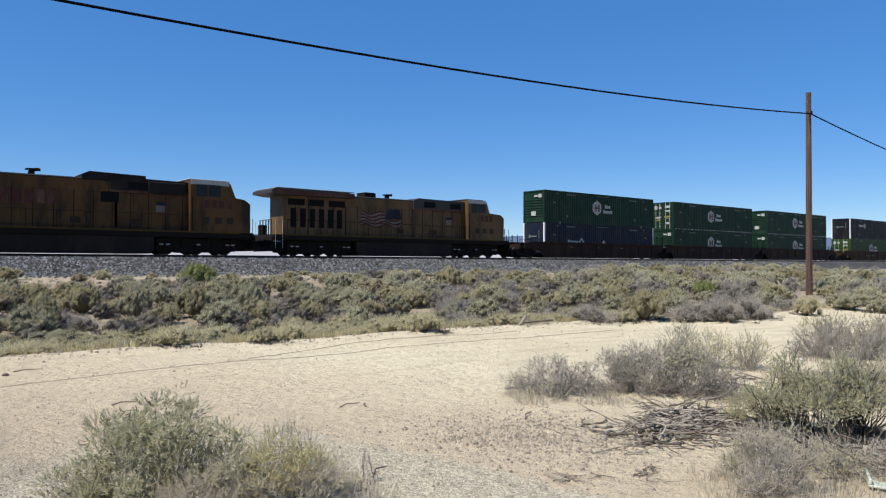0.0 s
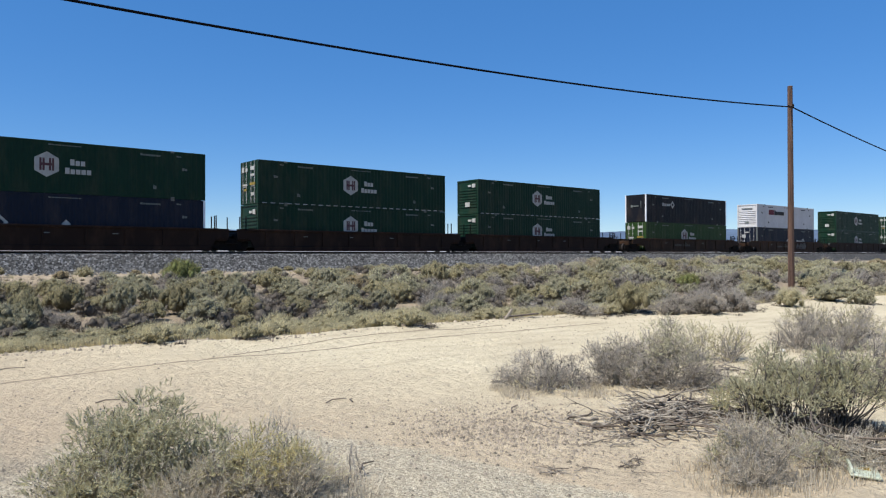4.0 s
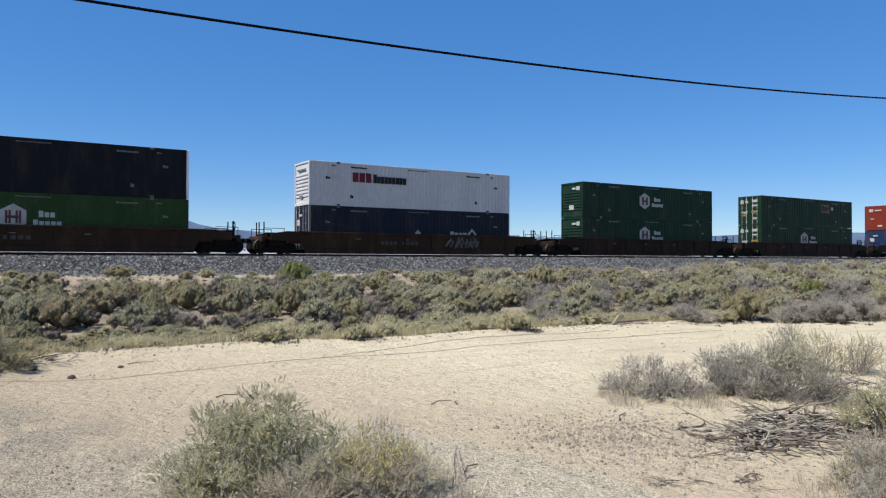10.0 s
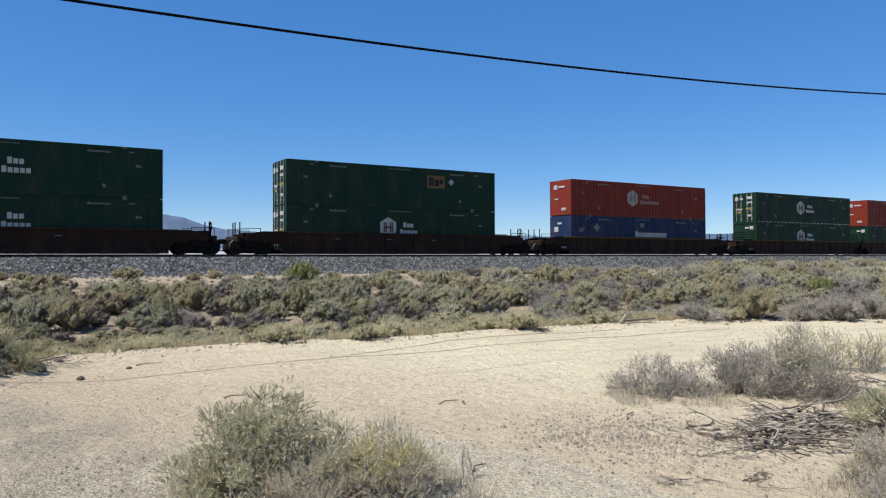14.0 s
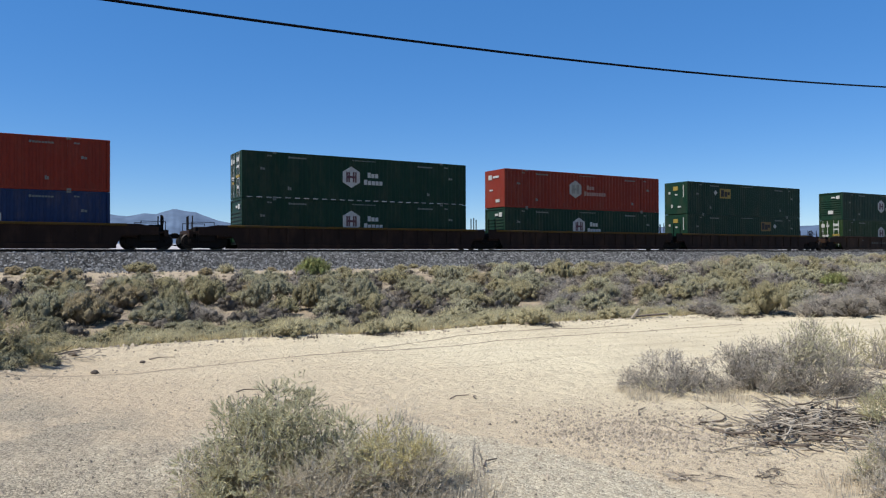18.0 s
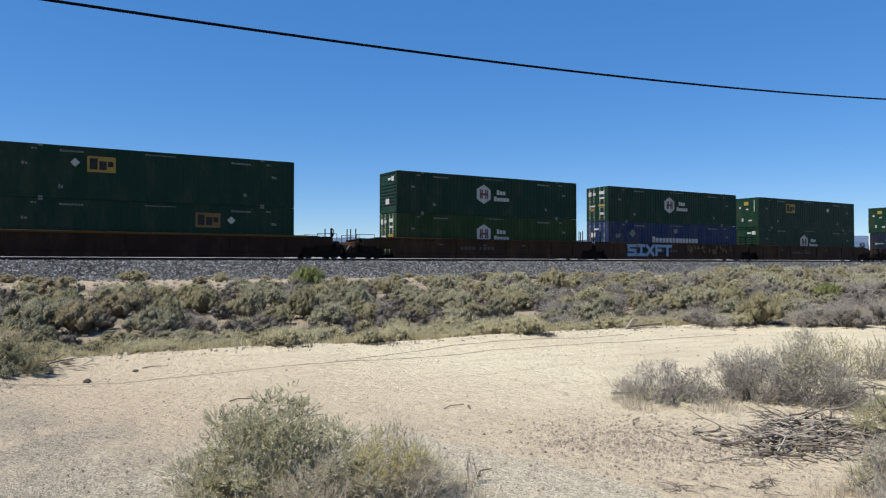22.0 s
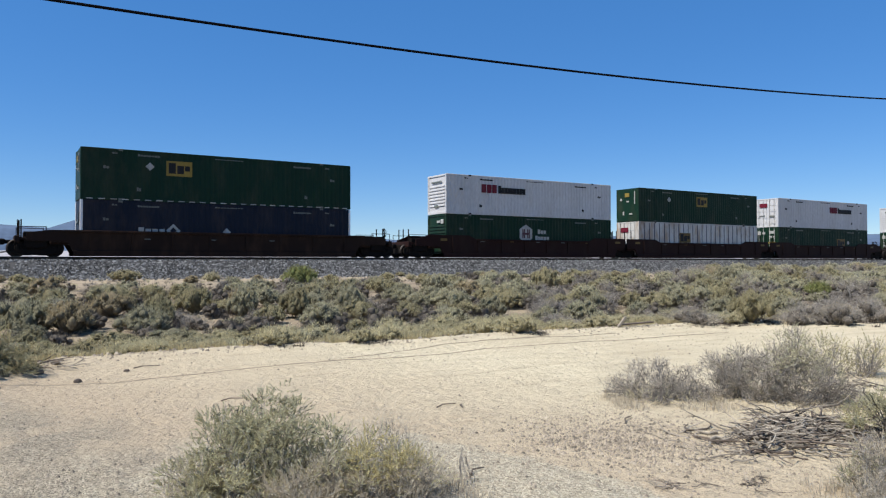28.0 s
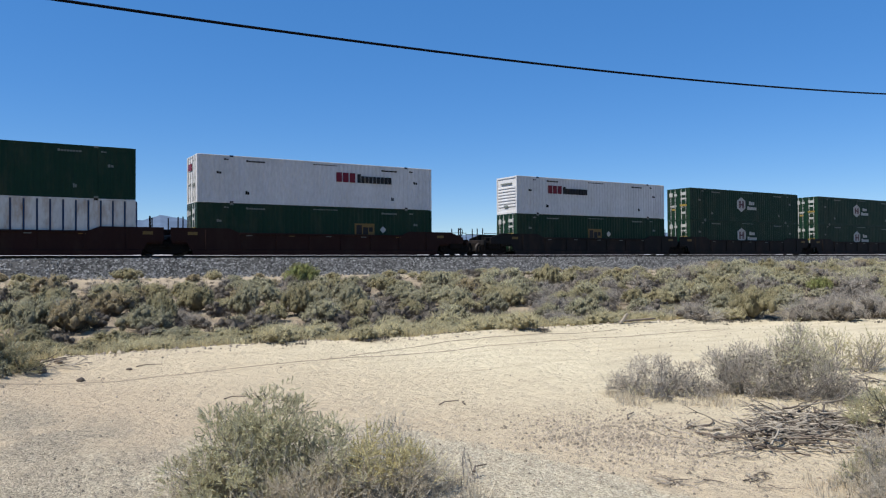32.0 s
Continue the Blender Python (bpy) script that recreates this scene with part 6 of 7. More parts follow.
for cx, cy, rad, n_ in ((1.62, 4.8, 0.62, 70), (1.7, 4.55, 0.4, 50), (2.3, 4.35, 0.55, 70), (2.08, 4.0, 0.30, 60), (1.60, 4.28, 0.30, 40), (6.6, 3.1, 0.7, 30), (6.8, 6.0, 0.8, 60), (7.7, 5.1, 1.0, 80), (10.3, 5.7, 0.9, 40), (13.0, 5.3, 1.0, 50), (9.1, 3.4, 0.9, 40), (5.15, 2.6, 0.5, 50), (5.9, 2.5, 0.6, 60)):
    for i in range(n_):
        a, d = r.uniform(0, 6.283), rad * (0.6 + 0.5 * r.random())
        spots.append((cx + math.cos(a) * d, cy + math.sin(a) * d * 0.8, r.uniform(0.4, 1.0)))
# dark litter added under the bushes to deepen and neutralise their shade
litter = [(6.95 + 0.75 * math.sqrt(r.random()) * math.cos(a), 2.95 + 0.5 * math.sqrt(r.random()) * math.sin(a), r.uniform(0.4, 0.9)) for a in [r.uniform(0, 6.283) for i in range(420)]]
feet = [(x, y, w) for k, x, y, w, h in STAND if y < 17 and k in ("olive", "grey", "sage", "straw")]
# shifted to the side where each shrub's shadow falls
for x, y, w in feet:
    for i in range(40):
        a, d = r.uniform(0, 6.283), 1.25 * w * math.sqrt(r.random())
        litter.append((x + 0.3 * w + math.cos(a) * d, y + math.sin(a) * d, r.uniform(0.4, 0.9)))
tufts("leaf_litter", "dead leaves and twigs, dark to deepen the shade under the sagebrush", "leaf_dusk", litter, 0.10, 22, 0.007, 15)
tufts("dead_grass", "dead beige grass round the foot of the bushes", "pale_grey", spots, 0.15, 26, 0.0035, 14)

# ---- the bushes on the sand, each built for itself
def limbs(r, cen, n, thick, roots, droop=0.0):
    """Crooked stems from a few roots out to the clumps, with fine twigs along them."""
    g_ = Geo()
    rnd = lambda k: Vector((r.uniform(-1, 1), r.uniform(-1, 1), r.uniform(-0.6, 0.8))) * k
    for i in range(n):
        c, cr = r.choice(cen)
        root = min(roots, key=lambda q: (q[0] - c.x) ** 2 + (q[1] - c.y) ** 2)
        root = Vector((root[0] + r.uniform(-0.09, 0.09), root[1] + r.uniform(-0.09, 0.09), -0.02))
        tip = c + rnd(cr * 1.15)
        tip.z = max(tip.z, 0.03)
        span = (tip - root).length
        mid_ = root.lerp(tip, 0.45) + rnd(0.09 * span) + Vector((0, 0, droop * span))
        pts = [root, root.lerp(mid_, 0.55) + rnd(0.05 * span), mid_, mid_.lerp(tip, 0.55) + rnd(0.06 * span), tip]
        pts = [Vector((p.x, p.y, max(p.z, -0.02))) for p in pts]
        g_.tube(pts, thick * r.uniform(0.7, 1.3), 4, thick * 0.3, caps=False)
        for k in range(5):
            q = pts[2].lerp(pts[3], r.random()) if k % 2 else pts[3].lerp(tip, r.random())
            t2 = q + (tip - root).normalized() * span * r.uniform(0.10, 0.28) + rnd(0.10 * span)
            t2.z = max(t2.z, 0.015)
            g_.tube([q, q.lerp(t2, 0.5) + rnd(0.03 * span), t2], thick * 0.42, 3, thick * 0.16, caps=False)
    return raw_mesh("woody_base", g_.v, g_.f)


def bush(label, x, y, lobes, seed, twigs=160, thick=0.005, twmat="pale_twig", droop=0.0, core="", solid=0.45):
    """lobes: (sideways, away, half width, foot, height, recipe); recipe: (leaf, shoots, leaves on a shoot, leaf length, its half width to length, shoot length, spread).
    Sideways and away are counted along and across the line of sight from the lot."""
    t = thing("desert_bush", label, "shrub", "bushes on the sand")
    t.matrix_basis = pose(x, y, ground_z(x, y) - 0.015, 0, 0, -math.degrees(math.atan2(x, y)))
    rr = random.Random(seed)
    every = []
    for u, v, w, foot, h, recipe in lobes:
        shift = Vector((rr.uniform(0, 50), 0, 0))
        cen = []
        for i in range(max(10, int(46 * w / 0.4))):
            a, e = rr.uniform(0, 6.283), math.asin(rr.uniform(0.02, 1.0))
            d = Vector((math.cos(a) * math.cos(e), math.sin(a) * math.cos(e), math.sin(e)))
            k = min(0.95, rr.uniform(0.25, 0.95) ** 0.6 * (1.0 + 0.30 * noise.noise(d * 2.1 + shift)))
            cen.append((Vector((u + d.x * w * k, v + d.y * w * k, foot + d.z * (h - foot) * k)), rr.uniform(0.10, 0.175) * (w + h) * 0.6))
        every += cen
        for mat, n_, per, size, narrow, length, spread in recipe:
            me = plumes(rr, n_, 1.0, 1.0, cen, per, size, narrow, length, spread, 0.25)
            me.materials.append(MAT[mat])
            part("foliage", me, mat, t)
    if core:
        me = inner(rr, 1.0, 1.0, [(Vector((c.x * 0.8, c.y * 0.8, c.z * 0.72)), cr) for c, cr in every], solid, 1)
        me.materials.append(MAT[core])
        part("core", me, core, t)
    me = limbs(rr, every, twigs, thick, [(q[0] * 0.7, q[1] * 0.7) for q in lobes], droop)
    me.materials.append(MAT[twmat])
    part("woody_base", me, twmat, t)
    return t


# the dusk shoots put dark, shaded gaps among the leaves
def sage_mix(n):
    return (("pale_sage", int(n * 2.3), 22, 0.0165, 0.17, 0.055, 0.9), ("leaf_sage", int(n * 0.7), 18, 0.018, 0.16, 0.06, 0.9), ("leaf_dusk", n // 5, 10, 0.026, 0.08, 0.07, 0.8))


def dry_mix(n):
    return (("pale_grey", int(n * 1.5), 14, 0.026, 0.075, 0.10, 0.7),)


def grey_mix(n, olive=0):
    return (("leaf_grey", int(n * 2.1), 10, 0.030, 0.075, 0.09, 0.9), ("leaf_dusk", n // 3, 9, 0.032, 0.08, 0.09, 0.9)) + ((("leaf_sage", olive * 2, 16, 0.026, 0.12, 0.09, 0.8),) if olive else ())


bush("large grey-green sagebrush on pale sand", 1.60, 4.95, ((-0.29, 0.0, 0.36, 0.06, 0.58, sage_mix(330)), (-0.02, 0.05, 0.40, 0.08, 0.72, sage_mix(420)), (0.10, 0.08, 0.30, 0.15, 0.73, sage_mix(260)), (0.40, 0.0, 0.32, 0.06, 0.52, sage_mix(270)),
     (-0.16, -0.24, 0.34, 0.03, 0.40, sage_mix(250) + dry_mix(80)), (0.22, -0.22, 0.30, 0.02, 0.36, sage_mix(170) + dry_mix(90)), (-0.43, -0.10, 0.20, 0.02, 0.34, dry_mix(220) + sage_mix(30))), 101, 150, 0.0045)
bush("low dry bush with yellow flower tips beside the sagebrush", 2.24, 4.43, ((0.02, 0.05, 0.30, 0.10, 0.44, (("leaf_yellow", 520, 18, 0.021, 0.15, 0.08, 0.8), ("pale_sage", 90, 18, 0.022, 0.12, 0.08, 0.8)) + dry_mix(60)),
     (0.23, -0.05, 0.26, 0.03, 0.32, dry_mix(230) + (("leaf_straw", 90, 14, 0.026, 0.09, 0.12, 0.6),)), (-0.22, -0.08, 0.24, 0.03, 0.40, sage_mix(90) + dry_mix(110)), (0.05, -0.16, 0.30, 0.02, 0.22, dry_mix(220))), 102, 170, 0.004)
bush("pale lavender-grey weed behind the yellow bush", 2.46, 4.85, ((0.0, 0.0, 0.22, 0.08, 0.50, (("pale_grey", 150, 9, 0.026, 0.055, 0.15, 0.45),)), (0.22, 0.0, 0.14, 0.05, 0.36, (("pale_grey", 60, 9, 0.026, 0.055, 0.14, 0.45),))), 114, 90, 0.003)
bush("pale dry bush at the foot of the sagebrush", 1.76, 4.48, ((0.0, 0.0, 0.26, 0.02, 0.28, dry_mix(330)), (0.20, 0.0, 0.16, 0.02, 0.22, dry_mix(140)), (-0.26, 0.0, 0.18, 0.02, 0.18, dry_mix(150))), 115, 130, 0.0035)
bush("thin bare twiggy weed on the gravel", 2.92, 4.41, ((0.05, 0.0, 0.10, 0.18, 0.36, (("pale_grey", 26, 6, 0.018, 0.07, 0.08, 0.5),)), (-0.04, 0.02, 0.07, 0.12, 0.28, (("pale_grey", 10, 6, 0.018, 0.07, 0.08, 0.5),))), 103, 7, 0.0045, twmat="twig_grey")
bush("sprawling grey leafless bush on the sand", 6.85, 6.15, ((-0.42, 0.0, 0.30, 0.0, 0.22, grey_mix(120)), (-0.08, 0.0, 0.42, 0.0, 0.46, grey_mix(330) + (("leaf_dusk", 90, 9, 0.036, 0.06, 0.14, 0.6),)), (0.30, -0.05, 0.36, 0.0, 0.34, grey_mix(230)),
     (0.10, -0.28, 0.50, 0.0, 0.12, (("leaf_straw", 80, 10, 0.028, 0.10, 0.10, 0.7), ("leaf_grey", 80, 10, 0.032, 0.06, 0.12, 0.7)))), 104, 330, 0.0055, twmat="twig_grey", droop=0.12)
bush("tall grey twiggy bush with olive tips", 7.70, 5.25, ((-0.62, 0.10, 0.34, 0.0, 0.46, grey_mix(230)), (-0.46, 0.15, 0.18, 0.15, 0.66, grey_mix(90, 40)), (-0.30, -0.08, 0.44, 0.0, 0.52, grey_mix(330)), (-0.08, 0.05, 0.42, 0.0, 0.62, grey_mix(400, 40)), (0.36, 0.10, 0.36, 0.12, 0.84, grey_mix(240, 230)),
     (0.16, 0.20, 0.22, 0.30, 0.82, grey_mix(110, 80)), (0.45, -0.15, 0.45, 0.0, 0.46, grey_mix(330) + (("leaf_dusk", 110, 9, 0.036, 0.06, 0.14, 0.6),)), (0.78, 0.0, 0.24, 0.0, 0.28, grey_mix(110))), 105, 460, 0.0055, twmat="twig_grey")
bush("low pale olive bush behind the grey bush", 10.3, 5.85, ((-0.25, 0.0, 0.40, 0.03, 0.52, (("leaf_olive", 230, 14, 0.034, 0.11, 0.15, 0.6), ("leaf_grey", 110, 10, 0.036, 0.06, 0.15, 0.6))), (0.30, 0.0, 0.42, 0.03, 0.54, (("leaf_olive", 220, 14, 0.034, 0.11, 0.15, 0.6), ("leaf_grey", 130, 10, 0.036, 0.06, 0.15, 0.6)))),
     107, 130, 0.006, twmat="twig_grey")
bush("grey-green sagebrush with a dark woody foot on shaded sand", 6.92, 3.08, ((-0.50, 0.30, 0.34, 0.06, 0.46, sage_mix(270) + (("leaf_olive", 130, 20, 0.026, 0.13, 0.12, 0.7),)), (-0.22, 0.10, 0.36, 0.28, 0.72, sage_mix(330)), (0.14, 0.10, 0.34, 0.30, 0.78, sage_mix(330)), (0.46, 0.12, 0.32, 0.26, 0.74, sage_mix(300)),
     (0.10, -0.14, 0.42, 0.22, 0.48, sage_mix(220) + (("leaf_dusk", 60, 10, 0.034, 0.07, 0.12, 0.6),))), 108, 200, 0.008, twmat="dark_twig")
bush("grey dry bush in front of the sagebrush", 5.12, 2.66, ((0.0, 0.10, 0.20, 0.0, 0.50, grey_mix(80) + dry_mix(120)), (-0.15, 0.16, 0.18, 0.0, 0.36, dry_mix(110) + sage_mix(50)), (0.16, -0.02, 0.22, 0.0, 0.34, grey_mix(70) + dry_mix(120)), (0.0, -0.16, 0.26, 0.0, 0.22, dry_mix(150) + grey_mix(50))),
     109, 230, 0.0055, twmat="pale_twig")
bush("low straw and sage weeds between dead branches", 5.75, 2.48, ((0.0, 0.0, 0.26, 0.0, 0.24, dry_mix(130) + sage_mix(50)), (0.28, 0.05, 0.24, 0.0, 0.18, dry_mix(120)), (-0.24, 0.1, 0.2, 0.0, 0.20, dry_mix(90) + sage_mix(30))), 117, 90, 0.005, twmat="pale_twig")
bush("low dry weeds among dead branches", 6.10, 2.66, ((-0.2, 0.1, 0.34, 0.0, 0.24, dry_mix(190) + (("leaf_sage", 60, 14, 0.026, 0.1, 0.11, 0.6),)), (0.3, 0.0, 0.36, 0.0, 0.22, dry_mix(170) + (("leaf_dusk", 70, 9, 0.032, 0.07, 0.12, 0.6),))), 116, 90, 0.006, twmat="twig_grey")
bush("dark grey twiggy bush further along the sand", 13.0, 5.45, ((-0.45, 0.0, 0.42, 0.0, 0.46, grey_mix(260)), (0.05, 0.1, 0.50, 0.0, 0.74, grey_mix(380) + (("leaf_dusk", 120, 9, 0.045, 0.06, 0.16, 0.6),)), (0.65, 0.1, 0.46, 0.0, 0.70, grey_mix(330, 60))), 110, 330, 0.007, twmat="twig_grey")
bush("olive bush at the end of the sand", 15.4, 6.3, ((-0.3, 0.0, 0.55, 0.03, 0.66, (("leaf_olive", 330, 12, 0.045, 0.11, 0.17, 0.6),) + grey_mix(150)), (0.45, 0.1, 0.55, 0.03, 0.60, (("leaf_olive", 260, 12, 0.045, 0.11, 0.17, 0.6),) + grey_mix(160))), 111, 150, 0.008, twmat="twig_grey")
bush("grey bush among the sagebrush", 9.1, 3.45, ((-0.2, 0.0, 0.42, 0.0, 0.62, grey_mix(330, 50)), (0.40, 0.05, 0.46, 0.0, 0.78, grey_mix(380, 60) + (("leaf_dusk", 110, 9, 0.04, 0.06, 0.15, 0.6),))), 112, 280, 0.0065, twmat="twig_grey")
bush("dark olive bush at the corner of the ditch", -0.30, 12.25, ((0.0, 0.0, 0.62, 0.03, 1.10, (("leaf_olive", 620, 16, 0.045, 0.14, 0.12, 0.8), ("leaf_rust", 300, 16, 0.042, 0.14, 0.12, 0.8))), (0.55, -0.1, 0.36, 0.02, 0.74, (("leaf_olive", 300, 16, 0.042, 0.14, 0.15, 0.7), ("leaf_rust", 80, 14, 0.042, 0.12, 0.14, 0.7))),
     (-0.6, 0.0, 0.5, 0.03, 0.95, (("leaf_olive", 330, 16, 0.045, 0.14, 0.16, 0.7),))), 113, 120, 0.010, twmat="dark_twig", core="leaf_olive_inner", solid=0.7)

# ---------------------------------------------------------------- brushwood, sticks and stones
def crooked(r, length, thick):
    pts, p, d = [], Vector((0, 0, 0)), Vector((1, 0, 0))
    for i in range(7):
        pts.append(p.copy())
        d = (d + Vector((0, r.uniform(-1.1, 1.1), r.uniform(-0.2, 0.2)))).normalized()
        p = p + d * (length / 6)
    g_ = Geo().tube(pts, thick, 5, thick * 0.35)
    b = pts[r.randrange(2, 5)]
    g_.tube([b, b + Vector((length * 0.14, r.uniform(-0.1, 0.1) * length, 0.03 * length)), b + Vector((length * 0.26, r.uniform(-0.22, 0.22) * length, 0.04 * length))], thick * 0.6, 4, thick * 0.2)
    return g_.mesh("stick")


r = random.Random(31)
stick_meshes = []
for i in range(12):
    me = crooked(r, r.uniform(0.26, 0.60), r.uniform(0.007, 0.015))
    me.materials.append(MAT["dead_wood" if i % 3 else "dark_wood"])
    stick_meshes.append(me)


twig_meshes = []
for i in range(6):
    me = crooked(r, r.uniform(0.10, 0.24), r.uniform(0.003, 0.006))
    me.materials.append(MAT["dead_wood" if i % 2 else "dark_wood"])
    twig_meshes.append(me)
branch_meshes = []
for i in range(5):
    me = crooked(r, r.uniform(0.5, 0.9), r.uniform(0.016, 0.026))
    me.materials.append(MAT["dead_wood" if i % 2 else "dark_wood"])
    branch_meshes.append(me)


def heap(label, x, y, lx, ly, h, n, seed, turn=0.0, kinds=stick_meshes):
    rr = random.Random(seed)
    t = thing("brushwood_heap", label, "wood heap")
    t.matrix_basis = pose(x, y, ground_z(x, y), 0, 0, turn)
    for i in range(n):
        u, v = rr.gauss(0, 0.42), rr.gauss(0, 0.42)
        u, v = max(-1, min(1, u)), max(-1, min(1, v))
        z = max(0.012, h * (1 - u * u) * (1 - v * v) * rr.random())
        part("stick", rr.choice(kinds), "dead_wood", t, m=pose(u * lx - 0.18, v * ly, z, rr.uniform(-28, 28) + (180 if rr.random() < 0.5 else 0), rr.uniform(-6, 6), rr.gauss(-20, 46) + (180 if rr.random() < 0.5 else 0)))


heap("low heap of crooked sun-bleached brushwood on sand", 6.35, 4.00, 1.15, 0.62, 0.11, 298, 8, -12)
heap("rough tangle of roots on the brushwood", 6.80, 4.15, 0.42, 0.30, 0.20, 60, 19, -25)
heap("tangle of thick dead branches beside the bush", 6.35, 2.42, 0.45, 0.30, 0.16, 20, 9, -20, branch_meshes)
heap("scatter of thin dead twigs on sand", 4.35, 3.55, 0.20, 0.10, 0.02, 16, 10, -10, twig_meshes)
heap("scatter of thin dead twigs on sand", 4.85, 3.42, 0.26, 0.12, 0.02, 18, 20, 20, twig_meshes)
heap("thin dead twigs strewn round the heap", 5.6, 3.85, 0.75, 0.22, 0.02, 30, 21, -12, twig_meshes)
heap("thin dead branches behind the grey bush", 9.4, 5.2, 0.9, 0.35, 0.10, 34, 12, -25)
heap("dead roots at the corner of the ditch", 0.75, 12.6, 0.55, 0.25, 0.12, 22, 13, 0)

planks = thing("timber_offcuts", "two weathered timber offcuts lying on the rim of the sand", "timber")
planks.matrix_basis = pose(12.75, 12.65, ground_z(12.75, 12.65))
part("board", Geo().box(-0.1, -0.05, 0.01, 0.95, 0.05, 0.045, 0.008), "dark_wood", planks, m=pose(0, 0, 0.02, 0, -2, -8))
part("post", Geo().box(-0.03, -0.03, -0.05, 0.03, 0.03, 0.27, 0.008), "dead_wood", planks, m=pose(-0.1, -0.05, 0.02, 0, 38, -20))
for i, (x, y, l_, a) in enumerate(((4.3, 7.1, 0.32, 15), (4.55, 6.95, 0.18, 60), (5.35, 5.25, 0.36, 35), (2.3, 8.6, 0.28, 5), (3.05, 4.55, 0.22, 30), (1.9, 12.1, 0.4, 10), (15.5, 12.3, 0.8, -15), (17.5, 12.1, 0.7, -10))):
    st = part("fallen_stick", Geo().tube([(0, 0, 0.012), (l_ * 0.4, 0.03, 0.025), (l_, 0.0, 0.012)], 0.009, 5, 0.005), "dark_wood", m=pose(x, y, ground_z(x, y), 0, 0, a))
    tagged(st, "thin dry stick lying on sand", "stick", "fallen sticks")


def stone(x, y, s, mat, label, seed):
    rr = random.Random(seed)
    bm = bmesh.new()
    bmesh.ops.create_icosphere(bm, subdivisions=2, radius=1)
    for v in bm.verts:
        v.co *= 1 + 0.22 * noise.noise(v.co * 1.4 + Vector((seed, 0, 0)))
        v.co = Vector((v.co.x * s, v.co.y * s * 0.8, v.co.z * s * 0.6))
    me = bpy.data.meshes.new("stone")
    bm.to_mesh(me)
    bm.free()
    ob = part("stone", me, mat, m=pose(x, y, ground_z(x, y) + s * 0.3, 0, 0, rr.uniform(0, 360)))
    tagged(ob, label, "stone", "stones on the sand")


stone(1.05, 11.2, 0.06, "dark_wood", "small dark stone on pale sand", 1)
stone(1.77, 11.9, 0.045, "dark_wood", "small dark stone on pale sand", 2)
stone(6.9, 5.9, 0.035, "white_stone", "small white stone beside the grey bush", 3)
stone(12.31, 5.75, 0.05, "white_stone", "white stone between the bushes", 4)
stone(0.62, 12.15, 0.09, "clod", "brown clod at the corner of the ditch", 5)
stone(0.9, 12.9, 0.08, "clod", "brown clod at the corner of the ditch", 6)

r = random.Random(3)
g = Geo()
for i in range(22000):
    if i % 5 == 0:
        x, y = r.gauss(4.75, 0.50), r.gauss(4.7, 0.55)
    elif i % 5 < 3:
        x, y = r.uniform(-1, 6), r.uniform(3.0, 6.5)
    else:
        x, y = r.uniform(-1, 16), r.uniform(4, 13)
    s = r.uniform(0.003, 0.0075) * (2.6 if r.random() < (0.36 if i % 5 == 0 else 0.06) else 1) * (1 + y * 0.03)
    z = ground_z(x, y)
    a = r.uniform(0, 6.3)
    c, s_ = math.cos(a) * s, math.sin(a) * s
    g.add([(x + c, y + s_, z), (x - s_, y + c, z), (x - c, y - s_, z), (x + s_, y - c, z), (x + c * 0.2, y, z + s * 0.9)], [(0, 1, 4), (1, 2, 4), (2, 3, 4), (3, 0, 4)])
for i in range(9000):
    # grit over the dirtier sand
    y = r.uniform(4.0, 11.5)
    x = r.uniform(-0.6, 1.6 + (12 - y) * 0.32) - abs(r.gauss(0, 0.8))
    s = r.uniform(0.002, 0.0065) * (2.6 if r.random() < 0.03 else 1) * (1 + y * 0.03)
    z = ground_z(x, y)
    a = r.uniform(0, 6.3)
    c, s_ = math.cos(a) * s, math.sin(a) * s
    g.add([(x + c, y + s_, z), (x - s_, y + c, z), (x - c, y - s_, z), (x + s_, y - c, z), (x + c * 0.2, y, z + s * 0.9)], [(0, 1, 4), (1, 2, 4), (2, 3, 4), (3, 0, 4)])
for i in range(1500):
    x = r.uniform(-2, 26)
    y = sand_edge(x) - abs(r.gauss(0, 0.35)) + 0.12
    s = r.uniform(0.012, 0.04) * (1.6 if r.random() < 0.1 else 1)
    z = ground_z(x, y) - s * 0.2
    a = r.uniform(0, 6.3)
    c, s_ = math.cos(a) * s, math.sin(a) * s
    g.add([(x + c, y + s_, z), (x - s_, y + c, z), (x - c, y - s_, z), (x + s_, y - c, z), (x + c * 0.3, y, z + s * 0.8), (x - c * 0.3, y + s_ * 0.3, z + s * 0.7)], [(0, 1, 4), (1, 5, 4), (1, 2, 5), (2, 3, 5), (3, 4, 5), (3, 0, 4)])
tagged(part("pebbles", raw_mesh("pebbles", g.v, g.f), "stone"), "brown pebbles and grit strewn over the sand", "pebbles", kind="stuff")

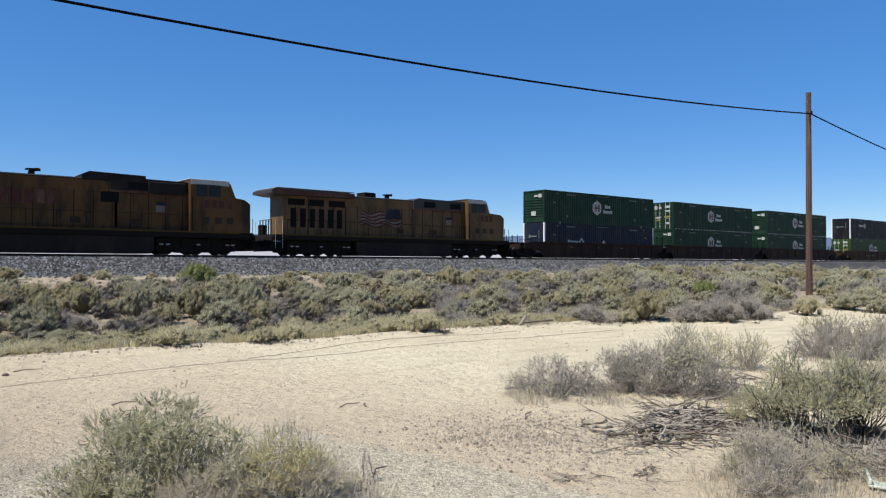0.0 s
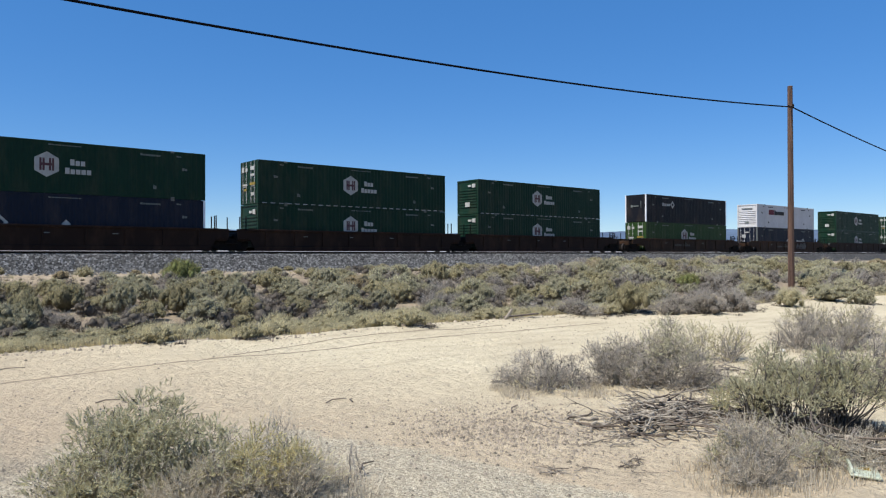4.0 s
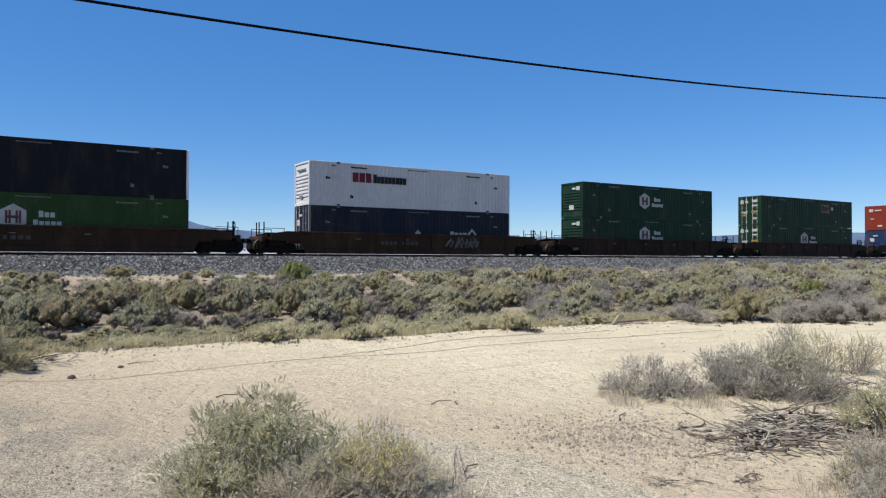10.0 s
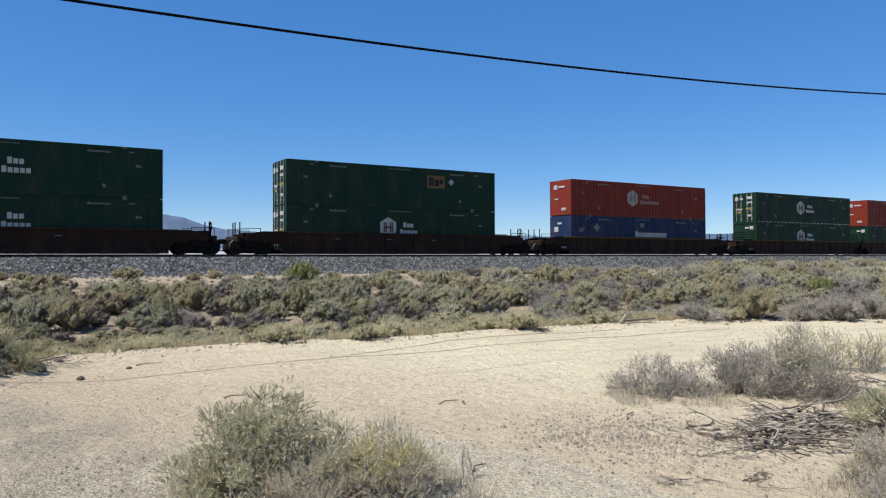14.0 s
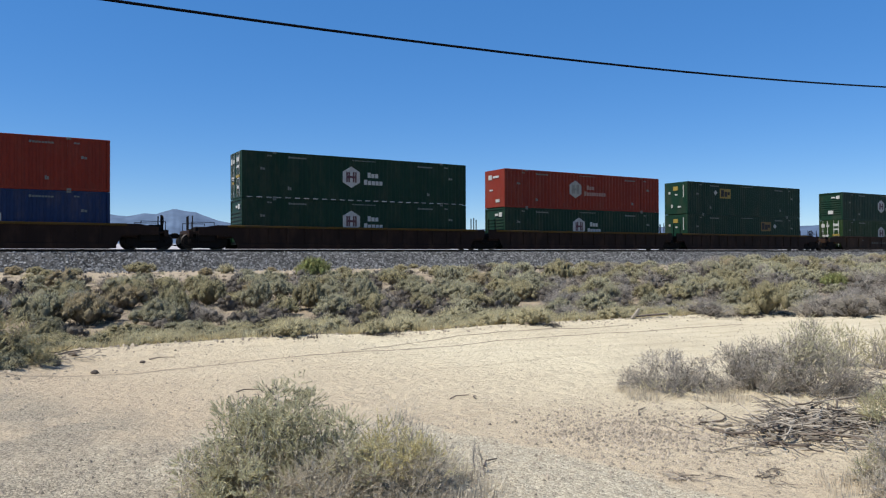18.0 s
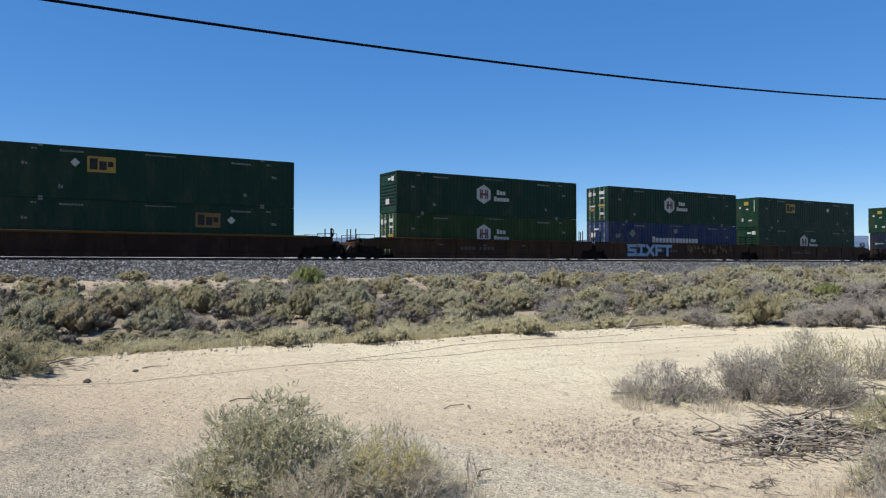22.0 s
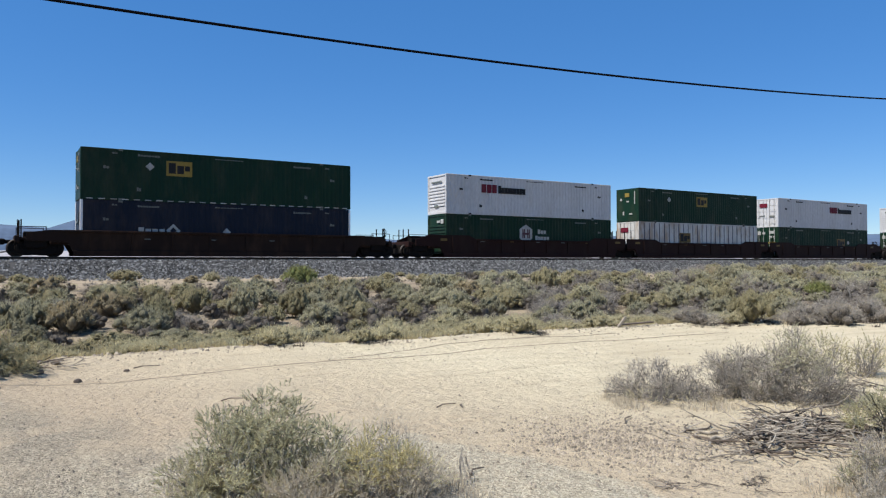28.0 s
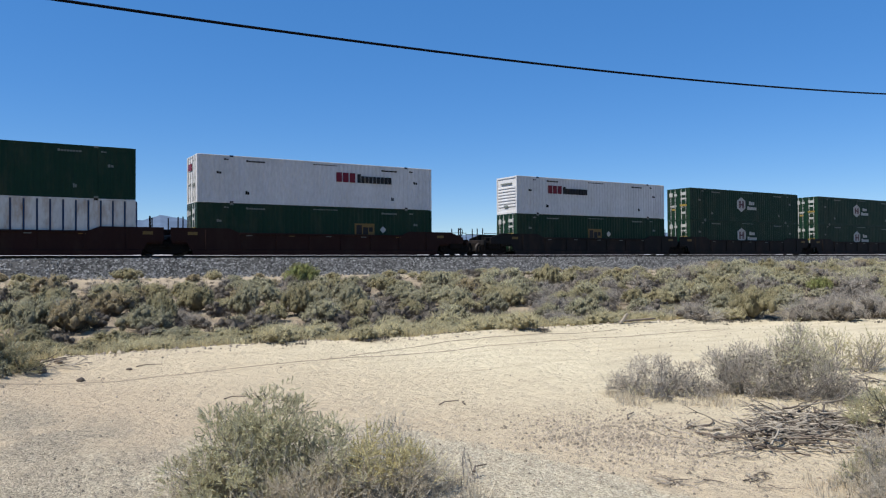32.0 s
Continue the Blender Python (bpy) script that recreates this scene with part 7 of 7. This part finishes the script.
# wheel ruts: thin ridges across the lot, coloured dark for shaded grooves
MAT["rut"] = material("coarse_rut_sand", (0.30, 0.24, 0.165), 0.95, 0, (0.20, 0.16, 0.11), 6, 0.7, 60, 0.6)
RUTS = (((-0.6, 11.2), (0.5, 11.15), (1.45, 10.85), (2.0, 11.0), (3.9, 11.02), (5.8, 11.0), (6.9, 11.2), (7.9, 11.35), (9.1, 11.2), (11.0, 11.0), (12.4, 11.05), (14.4, 10.8)),
        ((5.1, 11.3), (6.4, 11.9), (7.5, 12.15), (8.4, 12.15), (10.6, 12.05), (12.1, 12.05)))
for i, pts in enumerate(RUTS):
    pts = [Vector((a, b)) for a, b in pts]
    g = Geo()
    k = 0
    for a, b in zip(pts, pts[1:]):
        n_ = int((b - a).length / 0.12)
        for j in range(n_):
            p = a.lerp(b, j / n_)
            w = 0.020 + 0.014 * noise.noise((p.x * 3, p.y * 3, i))
            off = 0.05 * noise.noise((p.x * 1.1, p.y, 4.0 + i))
            z = ground_z(p.x, p.y + off)
            g.v += [(p.x, p.y + off - w, z + 0.001), (p.x, p.y + off, z + 0.011 + 0.007 * noise.noise((p.x * 4, i, 9.0))), (p.x, p.y + off + w, z + 0.001)]
    n_ = len(g.v) // 3
    g.f = [(3 * j + q, 3 * j + 3 + q, 3 * j + 4 + q, 3 * j + 1 + q) for j in range(n_ - 1) if noise.noise((g.v[3 * j][0] * 1.6, i * 7.0, 2.0)) > (-0.10 if i > 1 else -0.62) for q in (0, 1)]
    tagged(part(f"wheel_rut_{i + 1}", raw_mesh("rut", g.v, g.f), "rut"), "thin line along a wheel track, darkened for groove shade", "wheel track", kind="structure")

crate = thing("discarded_tray", "broken pale green plastic tray half under dead branches", "tray")
crate.matrix_basis = pose(5.88, 2.16, ground_z(5.88, 2.16), 3, 4, 25)
part("base", Geo().box(-0.24, -0.10, 0.0, 0.24, 0.10, 0.02, 0.006), "junk_green", crate)
part("rim", Geo().box(-0.24, 0.08, 0.02, 0.24, 0.10, 0.06, 0.006), "junk_green", crate)
part("torn_label", Geo().box(-0.03, -0.05, 0.021, 0.06, 0.03, 0.026), "mark_yellow", crate)


# ---------------------------------------------------------------- what moves
def motions():
    """The train runs towards smaller x; its wheels turn as far as it goes."""
    secs = list(range(33))
    for ob, x, z in MOVING:
        walk(ob, [(t, pose(x - TRAVEL[t], TRACK_Y, RAIL_Z + z)) for t in secs])

    def gone(t):
        return float(np.interp(t, secs, TRAVEL))

    times = [i / 25.0 for i in range(801)]
    for key, radius in (("front", CAR_R), ("rear", CAR_R), ("engine", ENGINE_R)):
        lead = {}
        for w in WHEELS[key]:
            spot = tuple(round(c, 3) for c in w.location)
            if spot not in lead:
                x, y, z = w.location
                walk(w, [(t, Matrix.Translation((x, y, z)) @ Matrix.Rotation(-gone(t) / radius, 4, "Y")) for t in times])
                lead[spot] = w.animation_data
            else:
                w.rotation_mode = "QUATERNION"
                w.animation_data_create()
                w.animation_data.action = lead[spot].action
                w.animation_data.action_slot = lead[spot].action_slot


motions()
